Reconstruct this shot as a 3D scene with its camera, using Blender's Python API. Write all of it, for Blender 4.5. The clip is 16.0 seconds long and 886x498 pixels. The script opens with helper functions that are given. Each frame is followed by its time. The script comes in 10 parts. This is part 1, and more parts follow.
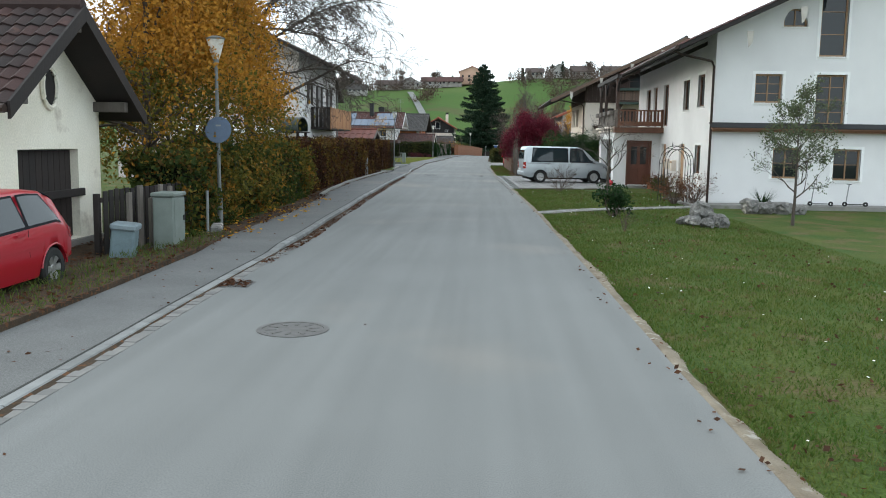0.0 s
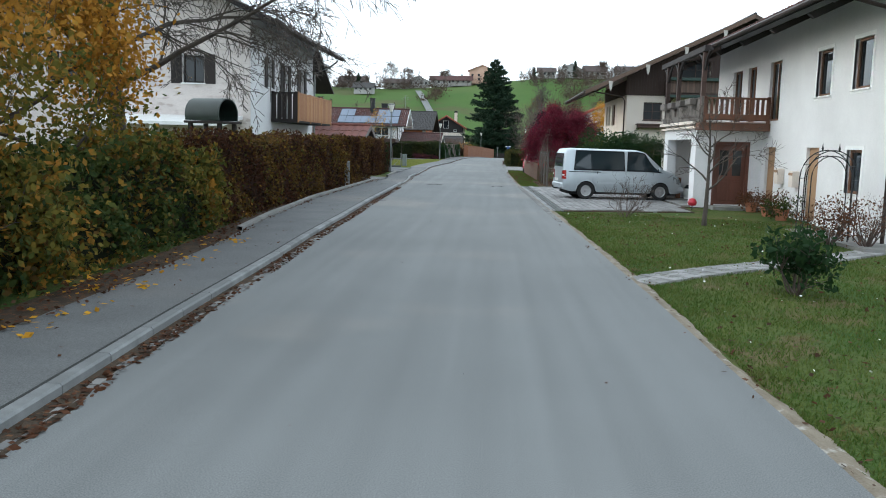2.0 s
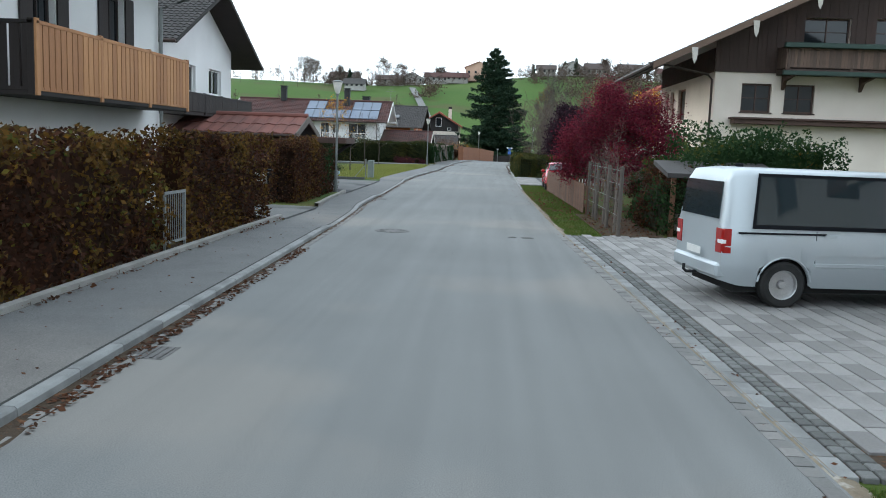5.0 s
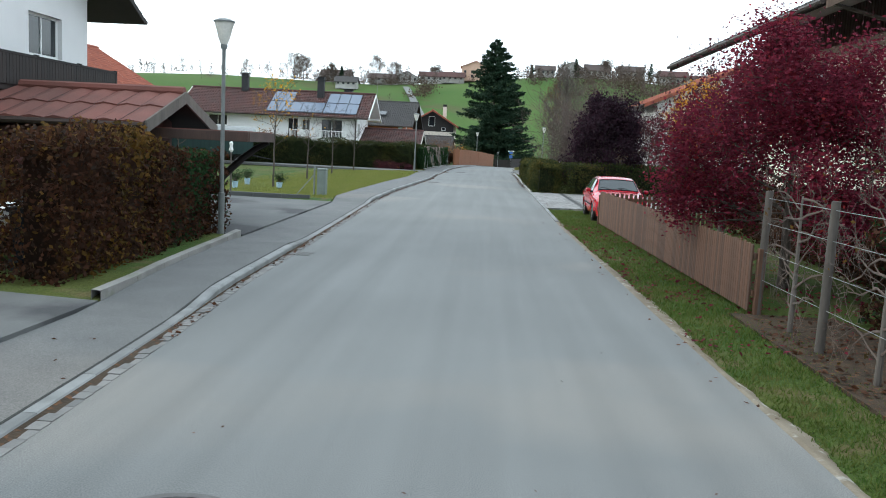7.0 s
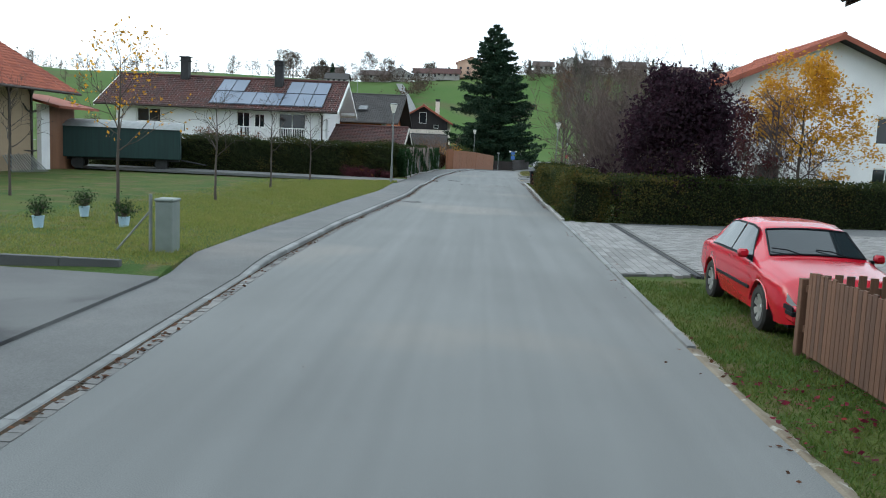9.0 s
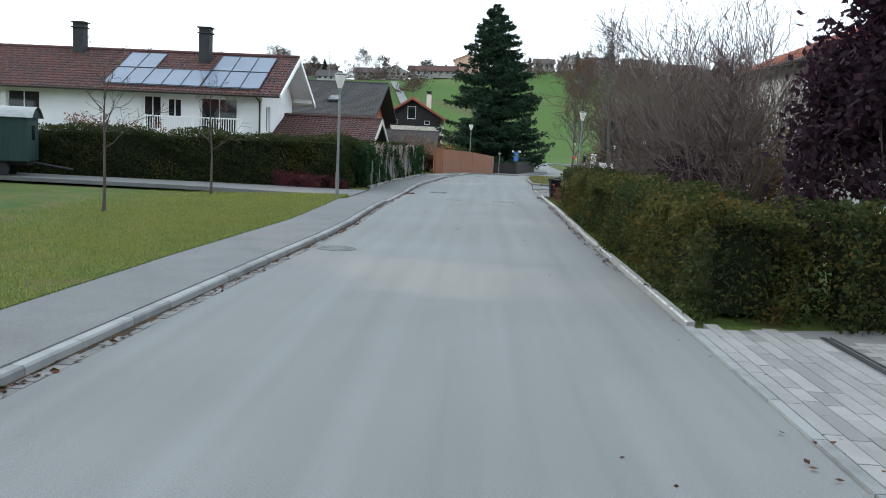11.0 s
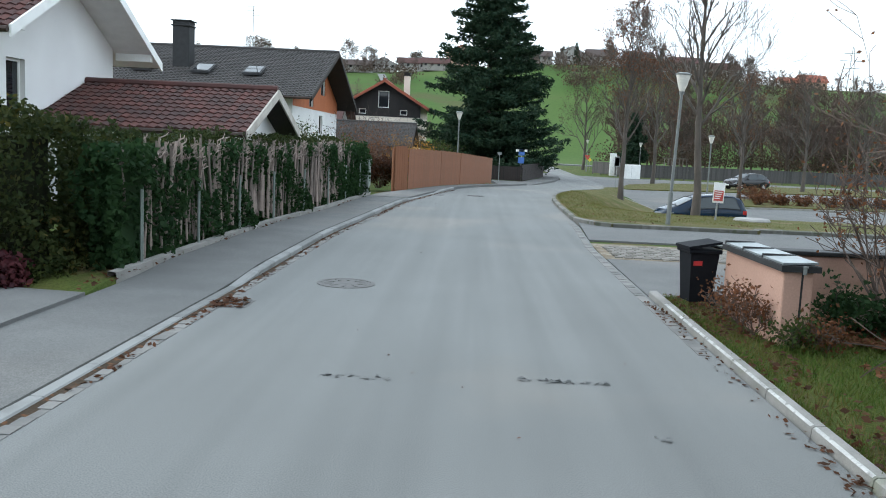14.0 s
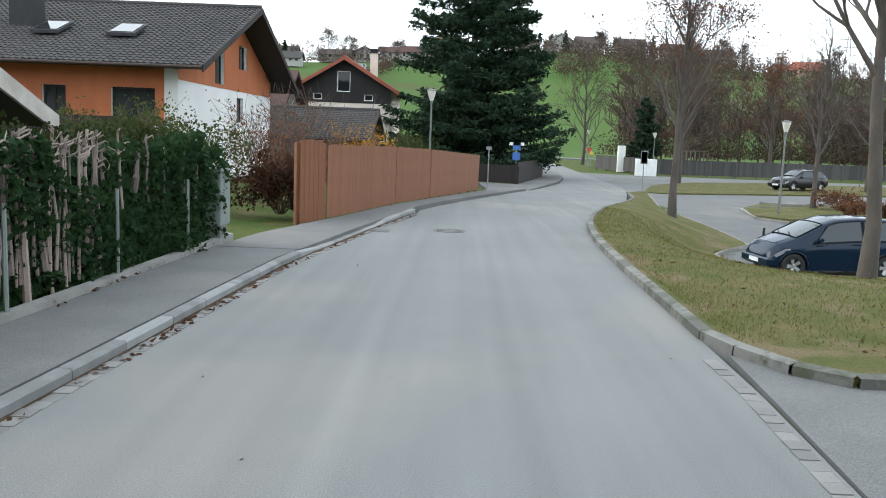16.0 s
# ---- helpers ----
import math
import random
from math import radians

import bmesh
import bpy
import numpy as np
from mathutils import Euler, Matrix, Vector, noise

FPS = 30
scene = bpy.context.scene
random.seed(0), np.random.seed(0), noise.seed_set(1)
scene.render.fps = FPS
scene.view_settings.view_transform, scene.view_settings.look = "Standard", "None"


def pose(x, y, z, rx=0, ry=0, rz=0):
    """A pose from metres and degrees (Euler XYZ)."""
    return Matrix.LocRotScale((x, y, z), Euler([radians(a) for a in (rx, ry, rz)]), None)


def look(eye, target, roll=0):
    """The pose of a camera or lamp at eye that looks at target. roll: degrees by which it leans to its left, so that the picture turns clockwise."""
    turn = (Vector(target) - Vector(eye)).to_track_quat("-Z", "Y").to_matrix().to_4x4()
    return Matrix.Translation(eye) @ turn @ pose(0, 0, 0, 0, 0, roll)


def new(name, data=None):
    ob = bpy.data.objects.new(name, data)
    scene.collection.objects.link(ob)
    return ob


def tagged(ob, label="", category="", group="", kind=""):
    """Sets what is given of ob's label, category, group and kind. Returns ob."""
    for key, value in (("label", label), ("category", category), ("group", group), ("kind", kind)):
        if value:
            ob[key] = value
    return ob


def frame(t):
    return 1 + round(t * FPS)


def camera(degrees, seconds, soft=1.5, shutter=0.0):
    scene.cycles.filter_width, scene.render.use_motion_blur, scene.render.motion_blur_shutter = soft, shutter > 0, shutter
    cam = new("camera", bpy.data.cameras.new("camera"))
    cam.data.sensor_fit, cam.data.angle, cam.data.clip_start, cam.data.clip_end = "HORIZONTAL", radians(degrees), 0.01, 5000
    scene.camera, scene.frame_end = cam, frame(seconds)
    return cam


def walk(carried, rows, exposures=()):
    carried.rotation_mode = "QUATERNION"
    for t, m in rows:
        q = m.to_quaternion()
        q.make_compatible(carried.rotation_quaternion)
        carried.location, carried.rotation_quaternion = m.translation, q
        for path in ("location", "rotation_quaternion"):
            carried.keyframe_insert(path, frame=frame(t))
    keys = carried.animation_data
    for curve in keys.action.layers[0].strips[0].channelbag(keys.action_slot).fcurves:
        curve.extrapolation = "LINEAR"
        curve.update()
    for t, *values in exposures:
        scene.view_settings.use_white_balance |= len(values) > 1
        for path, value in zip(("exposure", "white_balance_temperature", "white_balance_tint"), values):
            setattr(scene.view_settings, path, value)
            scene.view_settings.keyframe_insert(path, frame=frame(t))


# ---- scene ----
cam = camera(55.3, 16.0, soft=1.0)
EXPOSURES = [(0, 1.36, 6100, 3), (1, 1.3, 6000, 3), (2.5, 1.46, 5790, 3), (4, 1.34, 5780, 3), (6.5, 1.57, 5910, 3), (7.5, 1.49, 5850, 1), (9, 1.3, 5800, 1), (11.5, 1.52, 5850, 4), (14.5, 1.56, 5840, 3), (16, 1.72, 6080, 5)]
PATH = [
    (0, (1.052, 0.864, 2.087), (0.956, 2.846, 1.838), 0.9),
    (0.5, (0.786, 3.92, 2.102), (0.669, 5.901, 1.853), 1.1),
    (1, (0.579, 7.288, 2.066), (0.462, 9.269, 1.818), 1.3),
    (1.5, (0.425, 10.714, 2.059), (0.311, 12.695, 1.81), 1.3),
    (2, (0.411, 13.941, 2.039), (0.298, 15.922, 1.791), 1.5),
    (2.5, (0.345, 17.193, 2.073), (0.246, 19.175, 1.822), 1.7),
    (3, (0.364, 20.54, 2.128), (0.265, 22.521, 1.877), 1.8),
    (3.5, (0.272, 24.003, 2.152), (0.172, 25.985, 1.901), 1.8),
    (4, (0.173, 27.56, 2.181), (0.071, 29.542, 1.931), 1.9),
    (6.5, (-0.792, 47.676, 2.193), (-0.881, 49.659, 1.947), 2.4),
    (7, (-0.873, 51.601, 2.167), (-0.959, 53.584, 1.923), 2.8),
    (7.5, (-0.939, 55.528, 2.227), (-1.027, 57.511, 1.983), 2.6),
    (8, (-0.982, 59.59, 2.217), (-1.067, 61.573, 1.973), 2.5),
    (8.5, (-1.085, 63.581, 2.239), (-1.165, 65.564, 1.994), 2.5),
    (9, (-1.161, 67.633, 2.28), (-1.239, 69.616, 2.034), 2.5),
    (11.5, (-1.095, 88.627, 2.038), (-1.165, 90.611, 1.795), 2.7),
    (12, (-1.112, 92.78, 2.061), (-1.179, 94.764, 1.819), 2.8),
    (12.5, (-1.06, 96.958, 2.023), (-1.13, 98.942, 1.782), 2.7),
    (13, (-1.078, 101.118, 2.078), (-1.146, 103.102, 1.833), 2.5),
    (13.5, (-1.044, 105.223, 2.084), (-1.108, 107.207, 1.837), 2.5),
    (14, (-1.029, 109.279, 2.087), (-1.086, 111.262, 1.837), 2.7),
    (14.5, (-1.001, 113.38, 2.132), (-1.054, 115.363, 1.878), 2.5),
    (15, (-0.943, 117.502, 2.154), (-0.991, 119.485, 1.898), 2.6),
    (15.5, (-0.799, 121.435, 2.117), (-0.842, 123.418, 1.857), 2.3),
    (16, (-0.677, 125.112, 2.063), (-0.704, 127.094, 1.797), 2.2),
]
walk(cam, [(t, look(eye, target, roll)) for t, eye, target, roll in PATH], EXPOSURES)

# ---- world and light ----
SUN_AZ = radians(-75)
world = bpy.data.worlds.new("world")
scene.world = world
world.use_nodes = True
wn = world.node_tree.nodes
sky = wn.new("ShaderNodeTexSky")
sky.sky_type = "NISHITA"
sky.sun_disc = False
sky.sun_elevation = radians(22)
sky.sun_rotation = SUN_AZ
sky.air_density, sky.dust_density, sky.ozone_density = 1.0, 3.5, 1.4
wn["Background"].inputs["Strength"].default_value = 0.15
haze = wn.new("ShaderNodeHueSaturation")
haze.inputs["Saturation"].default_value = 0.7
world.node_tree.links.new(sky.outputs[0], haze.inputs["Color"])
# thin high cloud evens out the evening sky
cloud = wn.new("ShaderNodeMix")
cloud.data_type = "RGBA"
cloud.inputs[0].default_value = 0.78
cloud.inputs[7].default_value = (4.6, 4.75, 4.9, 1)
world.node_tree.links.new(haze.outputs[0], cloud.inputs[6])
world.node_tree.links.new(cloud.outputs[2], wn["Background"].inputs["Color"])
sun_data = bpy.data.lights.new("sun", "SUN")
sun_data.energy, sun_data.angle, sun_data.color = 0.2, radians(90), (1.0, 0.94, 0.88)
sun = new("sun", sun_data)
sun.matrix_world = look((0, 0, 50), (-math.sin(SUN_AZ) * 50, -math.cos(SUN_AZ) * 50, 50 - 50 * math.tan(radians(30))))

# ---- mesh tools ----
TAU = 2 * math.pi


class Geo:
    """Vertices and faces of one mesh."""

    def __init__(self):
        self.v, self.f = [], []

    def face(self, pts):
        n = len(self.v)
        self.v += [tuple(p) for p in pts]
        self.f.append(tuple(range(n, n + len(pts))))
        return self

    def box(self, x0, x1, y0, y1, z0, z1, bevel=0.0):
        if bevel:
            b = bevel
            rings = [(b, z0), (0, z0 + b), (0, z1 - b), (b, z1)]
            base = len(self.v)
            for d, z in rings:
                self.v += [(x0 + d, y0 + b, z), (x0 + b, y0 + d, z), (x1 - b, y0 + d, z), (x1 - d, y0 + b, z),
                           (x1 - d, y1 - b, z), (x1 - b, y1 - d, z), (x0 + b, y1 - d, z), (x0 + d, y1 - b, z)]
            for r in range(3):
                for k in range(8):
                    a, c = base + r * 8 + k, base + r * 8 + (k + 1) % 8
                    self.f.append((a, c, c + 8, a + 8))
            self.f.append(tuple(base + k for k in reversed(range(8))))
            self.f.append(tuple(base + 24 + k for k in range(8)))
            return self
        n = len(self.v)
        self.v += [(x0, y0, z0), (x1, y0, z0), (x1, y1, z0), (x0, y1, z0), (x0, y0, z1), (x1, y0, z1), (x1, y1, z1), (x0, y1, z1)]
        self.f += [(n + a, n + b, n + c, n + d) for a, b, c, d in
                   ((3, 2, 1, 0), (4, 5, 6, 7), (0, 1, 5, 4), (1, 2, 6, 5), (2, 3, 7, 6), (3, 0, 4, 7))]
        return self

    def tube(self, pts, radii, n=8, caps=True):
        pts = [Vector(p) for p in pts]
        if not hasattr(radii, "__len__"):
            radii = [radii] * len(pts)
        base = len(self.v)
        for i, p in enumerate(pts):
            d = (pts[min(i + 1, len(pts) - 1)] - pts[max(i - 1, 0)]).normalized()
            a = d.cross(Vector((0, 0, 1)) if abs(d.z) < 0.9 else Vector((1, 0, 0))).normalized()
            b = d.cross(a)
            for k in range(n):
                w = TAU * k / n
                self.v.append(tuple(p + (a * math.cos(w) + b * math.sin(w)) * radii[i]))
        for i in range(len(pts) - 1):
            for k in range(n):
                q, r = base + i * n + k, base + i * n + (k + 1) % n
                self.f.append((q, q + n, r + n, r))
        if caps:
            self.f.append(tuple(base + k for k in range(n)))
            self.f.append(tuple(base + (len(pts) - 1) * n + k for k in reversed(range(n))))
        return self

    def lathe(self, prof, x=0, y=0, n=16):
        """prof: radius and height pairs, turned round the vertical at x, y."""
        base = len(self.v)
        for r, z in prof:
            self.v += [(x + r * math.cos(TAU * k / n), y + r * math.sin(TAU * k / n), z) for k in range(n)]
        for i in range(len(prof) - 1):
            for k in range(n):
                a, b = base + i * n + k, base + i * n + (k + 1) % n
                self.f.append((a, b, b + n, a + n))
        return self

    def slab(self, poly, z0, z1):
        n = len(self.v)
        m = len(poly)
        self.v += [(x, y, z0) for x, y in poly] + [(x, y, z1) for x, y in poly]
        self.f.append(tuple(n + k for k in reversed(range(m))))
        self.f.append(tuple(n + m + k for k in range(m)))
        for k in range(m):
            j = (k + 1) % m
            self.f.append((n + k, n + j, n + m + j, n + m + k))
        return self

    def extrude(self, poly3, off):
        """A plate: a polygon in space, thickened by the vector off."""
        n, m = len(self.v), len(poly3)
        off = Vector(off)
        self.v += [tuple(p) for p in poly3] + [tuple(Vector(p) + off) for p in poly3]
        self.f.append(tuple(n + k for k in range(m)))
        self.f.append(tuple(n + m + k for k in reversed(range(m))))
        for k in range(m):
            j = (k + 1) % m
            self.f.append((n + j, n + k, n + m + k, n + m + j))
        return self

    def grid(self, rows):
        n, w = len(self.v), len(rows[0])
        for row in rows:
            self.v += [tuple(p) for p in row]
        for i in range(len(rows) - 1):
            for j in range(w - 1):
                a = n + i * w + j
                self.f.append((a, a + 1, a + w + 1, a + w))
        return self

    def turned(self, m):
        self.v = [tuple(m @ Vector(p)) for p in self.v]
        return self

    def add(self, other, m=None):
        n = len(self.v)
        self.v += [tuple(m @ Vector(p)) for p in other.v] if m else other.v
        self.f += [tuple(n + k for k in f) for f in other.f]
        return self


def mesh_of(name, geo, material, smooth=False):
    me = bpy.data.meshes.new(name)
    me.from_pydata(geo.v, [], geo.f)
    if smooth:
        me.shade_smooth()
        me.set_sharp_from_angle(angle=radians(40))
    if material:
        me.materials.append(material)
    return me


def part(name, geo, material, parent=None, label="", smooth=False):
    ob = new(name, geo if isinstance(geo, bpy.types.Mesh) else mesh_of(name, geo, material, smooth))
    if parent:
        ob.parent = parent
    if label:
        ob["label"] = label
    return ob


def thing(name, label, category, m=None, group="", kind=""):
    ob = tagged(new(name), label, category, group, kind)
    if m:
        ob.matrix_basis = m
    return ob


def quads_mesh(name, pts, material):
    """pts: an array (n, 4, 3) of separate quads."""
    n = len(pts)
    me = bpy.data.meshes.new(name)
    me.vertices.add(4 * n)
    me.vertices.foreach_set("co", np.ascontiguousarray(pts, dtype=np.float32).ravel())
    me.loops.add(4 * n)
    me.loops.foreach_set("vertex_index", np.arange(4 * n, dtype=np.int32))
    me.polygons.add(n)
    me.polygons.foreach_set("loop_start", np.arange(0, 4 * n, 4, dtype=np.int32))
    me.update()
    me.validate()
    me.materials.append(material)
    return me


# ---- materials ----
def material(name, colour, rough=0.8, colour2=None, scale=6.0, fine=60.0, bump=0.15, metal=0.0, spots=None, island=False, objects=0.0,
             coat=0.0, stretch=(1, 1, 1), contrast=0.35, spec=0.5, bump_dist=0.01, grain=0.35, fine_detail=3):
    """A surface with variation at two scales and fine relief; spots: a third colour in patches with its share; island: colour by loose piece."""
    m = bpy.data.materials.new(name)
    m.use_nodes = True
    nt = m.node_tree
    n, link = nt.nodes, nt.links.new
    b = n["Principled BSDF"]
    co = n.new("ShaderNodeTexCoord")
    mp = n.new("ShaderNodeMapping")
    mp.inputs["Scale"].default_value = stretch
    link(co.outputs["Object"], mp.inputs[0])
    big, small = n.new("ShaderNodeTexNoise"), n.new("ShaderNodeTexNoise")
    for node, s, d in ((big, scale, 5), (small, fine, fine_detail)):
        node.inputs["Scale"].default_value, node.inputs["Detail"].default_value = s, d
        link(mp.outputs[0], node.inputs["Vector"])
    c2 = colour2 or tuple(c * 0.7 for c in colour)
    mix = n.new("ShaderNodeMix")
    mix.data_type = "RGBA"
    mix.inputs[6].default_value, mix.inputs[7].default_value = (*colour, 1), (*c2, 1)
    ramp = n.new("ShaderNodeMapRange")
    ramp.inputs[1].default_value, ramp.inputs[2].default_value = 0.5 - contrast / 2, 0.5 + contrast / 2
    if island or objects:
        src = n.new("ShaderNodeNewGeometry").outputs["Random Per Island"] if island else n.new("ShaderNodeObjectInfo").outputs["Random"]
        add = n.new("ShaderNodeMath")
        add.operation = "MULTIPLY_ADD"
        link(src, add.inputs[0])
        add.inputs[1].default_value = 0.8 if island else objects
        sub = n.new("ShaderNodeMath")
        sub.operation = "SUBTRACT"
        link(big.outputs[0], sub.inputs[0])
        sub.inputs[1].default_value = 0.4 if island else objects / 2
        link(sub.outputs[0], add.inputs[2])
        link(add.outputs[0], ramp.inputs[0])
        if island:
            ramp.inputs[1].default_value, ramp.inputs[2].default_value = 0.15, 0.85
    else:
        link(big.outputs[0], ramp.inputs[0])
    link(ramp.outputs[0], mix.inputs[0])
    out = mix.outputs[2]
    if spots:
        sc, share, ssc = spots
        tex = n.new("ShaderNodeTexNoise")
        tex.inputs["Scale"].default_value, tex.inputs["Detail"].default_value = ssc, 6
        link(mp.outputs[0], tex.inputs["Vector"])
        rg = n.new("ShaderNodeMapRange")
        rg.inputs[1].default_value, rg.inputs[2].default_value = 1 - share - 0.04, 1 - share + 0.05
        link(tex.outputs[0], rg.inputs[0])
        m2 = n.new("ShaderNodeMix")
        m2.data_type = "RGBA"
        link(rg.outputs[0], m2.inputs[0])
        link(out, m2.inputs[6])
        m2.inputs[7].default_value = (*sc, 1)
        out = m2.outputs[2]
    tint = n.new("ShaderNodeMix")
    tint.data_type, tint.blend_type = "RGBA", "MULTIPLY"
    tint.inputs[0].default_value = grain
    link(out, tint.inputs[6])
    link(small.outputs[0], tint.inputs[7])
    gain = n.new("ShaderNodeMix")
    gain.data_type, gain.blend_type, gain.clamp_result = "RGBA", "MULTIPLY", False
    gain.inputs[0].default_value = 1
    link(tint.outputs[2], gain.inputs[6])
    k = 1 / (1 - grain * 0.5)
    gain.inputs[7].default_value = (k, k, k, 1)
    link(gain.outputs[2], b.inputs["Base Color"])
    b.inputs["Roughness"].default_value, b.inputs["Metallic"].default_value = rough, metal
    b.inputs["Specular IOR Level"].default_value = spec
    b.inputs["Coat Weight"].default_value = coat
    b.inputs["Coat Roughness"].default_value = 0.05
    if bump:
        bp = n.new("ShaderNodeBump")
        bp.inputs["Strength"].default_value, bp.inputs["Distance"].default_value = bump, bump_dist
        link(small.outputs[0], bp.inputs["Height"])
        link(bp.outputs[0], b.inputs["Normal"])
    return m


def glass(name, colour=(0.012, 0.015, 0.018), rough=0.04, ior=1.5):
    m = bpy.data.materials.new(name)
    m.use_nodes = True
    b = m.node_tree.nodes["Principled BSDF"]
    b.inputs["Base Color"].default_value = (*colour, 1)
    b.inputs["Roughness"].default_value = rough
    b.inputs["Specular IOR Level"].default_value = 0.5
    b.inputs["IOR"].default_value = ior
    return m


def asphalt(name, base, streak):
    """Worn asphalt: coarse light and dark chippings, long faint wheel tracks, patches and hairline cracks."""
    m = material(name, base, 0.87, tuple(c * 0.88 for c in base), 0.3, 95, 0.4, spec=0.25, bump_dist=0.003, grain=0.9, fine_detail=8, spots=((base[0] * 1.13, base[1] * 1.07, base[2] * 1.02), 0.4, 0.16))
    n, link = m.node_tree.nodes, m.node_tree.links.new
    b = n["Principled BSDF"]
    src = b.inputs["Base Color"].links[0].from_socket
    co = n.new("ShaderNodeTexCoord")
    mp = n.new("ShaderNodeMapping")
    mp.inputs["Scale"].default_value = (2.2, 0.05, 1) if streak else (1, 1, 1)
    link(co.outputs["Object"], mp.inputs[0])
    tr = n.new("ShaderNodeTexNoise")
    tr.inputs["Scale"].default_value, tr.inputs["Detail"].default_value = 1.3, 6
    link(mp.outputs[0], tr.inputs["Vector"])
    rg = n.new("ShaderNodeMapRange")
    rg.inputs[1].default_value, rg.inputs[2].default_value, rg.inputs[3].default_value, rg.inputs[4].default_value = 0.3, 0.7, 0.9, 1.09
    link(tr.outputs[0], rg.inputs[0])
    wob = n.new("ShaderNodeTexNoise")
    wob.inputs["Scale"].default_value, wob.inputs["Detail"].default_value = 1.2, 4
    link(co.outputs["Object"], wob.inputs["Vector"])
    off = n.new("ShaderNodeVectorMath")
    off.operation = "ADD"
    link(co.outputs["Object"], off.inputs[0])
    link(wob.outputs["Color"], off.inputs[1])
    vo = n.new("ShaderNodeTexVoronoi")
    vo.feature = "DISTANCE_TO_EDGE"
    vo.inputs["Scale"].default_value = 0.22
    link(off.outputs[0], vo.inputs["Vector"])
    cr = n.new("ShaderNodeMapRange")
    cr.inputs[1].default_value, cr.inputs[2].default_value, cr.inputs[3].default_value, cr.inputs[4].default_value = 0.0004, 0.002, 0.94, 1.0
    link(vo.outputs["Distance"], cr.inputs[0])
    mul = n.new("ShaderNodeMath")
    mul.operation = "MULTIPLY"
    link(rg.outputs[0], mul.inputs[0])
    link(cr.outputs[0], mul.inputs[1])
    mx = n.new("ShaderNodeMix")
    mx.data_type, mx.blend_type = "RGBA", "MULTIPLY"
    mx.inputs[0].default_value = 1
    link(src, mx.inputs[6])
    link(mul.outputs[0], mx.inputs[7])
    link(mx.outputs[2], b.inputs["Base Color"])
    return m


ASPHALT = asphalt("asphalt_road", (0.172, 0.176, 0.172), True)
PAVING = asphalt("asphalt_pavement", (0.136, 0.137, 0.135), False)
OLD_ASPHALT = material("asphalt_patched", (0.085, 0.087, 0.088), 0.9, (0.13, 0.132, 0.13), 0.4, 70, 0.35, spots=((0.055, 0.056, 0.058), 0.42, 0.35), spec=0.3)
GRANITE = material("granite_kerb", (0.225, 0.23, 0.226), 0.8, (0.14, 0.143, 0.14), 3, 120, 0.25, objects=0.5)
CONCRETE = material("concrete", (0.26, 0.25, 0.235), 0.9, (0.18, 0.175, 0.16), 2, 60, 0.3, spots=((0.17, 0.18, 0.13), 0.33, 1.5))
PAVER = material("concrete_paver", (0.29, 0.285, 0.275), 0.9, (0.22, 0.215, 0.205), 3, 80, 0.25, objects=0.6)
GRASS = material("grass_ground", (0.04, 0.076, 0.014), 0.95, (0.078, 0.09, 0.021), 0.55, 28, 0.9, grain=0.8, fine_detail=8, spots=((0.1, 0.085, 0.036), 0.42, 0.9), spec=0.15, bump_dist=0.03)
DIRT = material("gravelly_soil", (0.24, 0.205, 0.155), 0.95, (0.15, 0.12, 0.085), 2.2, 45, 0.7, spots=((0.33, 0.31, 0.27), 0.38, 6), spec=0.2, bump_dist=0.02)
LITTER = material("leaf_litter", (0.07, 0.05, 0.034), 0.95, (0.04, 0.031, 0.022), 3, 40, 0.7, spots=((0.12, 0.058, 0.028), 0.4, 14), spec=0.15, bump_dist=0.02)
WHITE = material("white_render", (0.76, 0.75, 0.745), 0.92, (0.68, 0.67, 0.665), 0.6, 50, 0.25, spec=0.25)
CREAM = material("cream_render", (0.75, 0.67, 0.585), 0.92, (0.67, 0.59, 0.51), 0.6, 50, 0.25, spec=0.25)
OLD_PLASTER = material("weathered_plaster", (0.83, 0.79, 0.68), 0.95, (0.74, 0.69, 0.57), 0.9, 30, 0.6, spots=((0.52, 0.46, 0.37), 0.36, 1.3), spec=0.2)
BLACK_WOOD = material("black_stained_wood", (0.018, 0.014, 0.013), 0.8, (0.011, 0.009, 0.009), 2, 40, 0.4, stretch=(1, 1, 0.15))
DARK_WOOD = material("dark_wood", (0.022, 0.015, 0.013), 0.8, (0.013, 0.01, 0.009), 2, 40, 0.4, objects=0.4, stretch=(1, 1, 0.15))
TIMBER = material("dark_brown_timber", (0.075, 0.042, 0.032), 0.8, (0.045, 0.027, 0.021), 2, 40, 0.4, objects=0.5, stretch=(1, 1, 0.15))
OLD_WOOD = material("weathered_brown_wood", (0.12, 0.078, 0.056), 0.85, (0.075, 0.05, 0.038), 2, 40, 0.4, objects=0.6, stretch=(1, 1, 0.15))
BROWN_WOOD = material("brown_wood", (0.2, 0.095, 0.05), 0.7, (0.13, 0.06, 0.033), 2, 40, 0.4, objects=0.5, stretch=(1, 1, 0.15))
OAK = material("oiled_oak", (0.36, 0.22, 0.12), 0.7, (0.27, 0.16, 0.085), 3, 50, 0.3, objects=0.4, stretch=(1, 1, 0.2))
FENCE_WOOD = material("fence_wood", (0.125, 0.062, 0.036), 0.85, (0.08, 0.041, 0.026), 3, 50, 0.5, objects=0.7, stretch=(1, 1, 0.12))
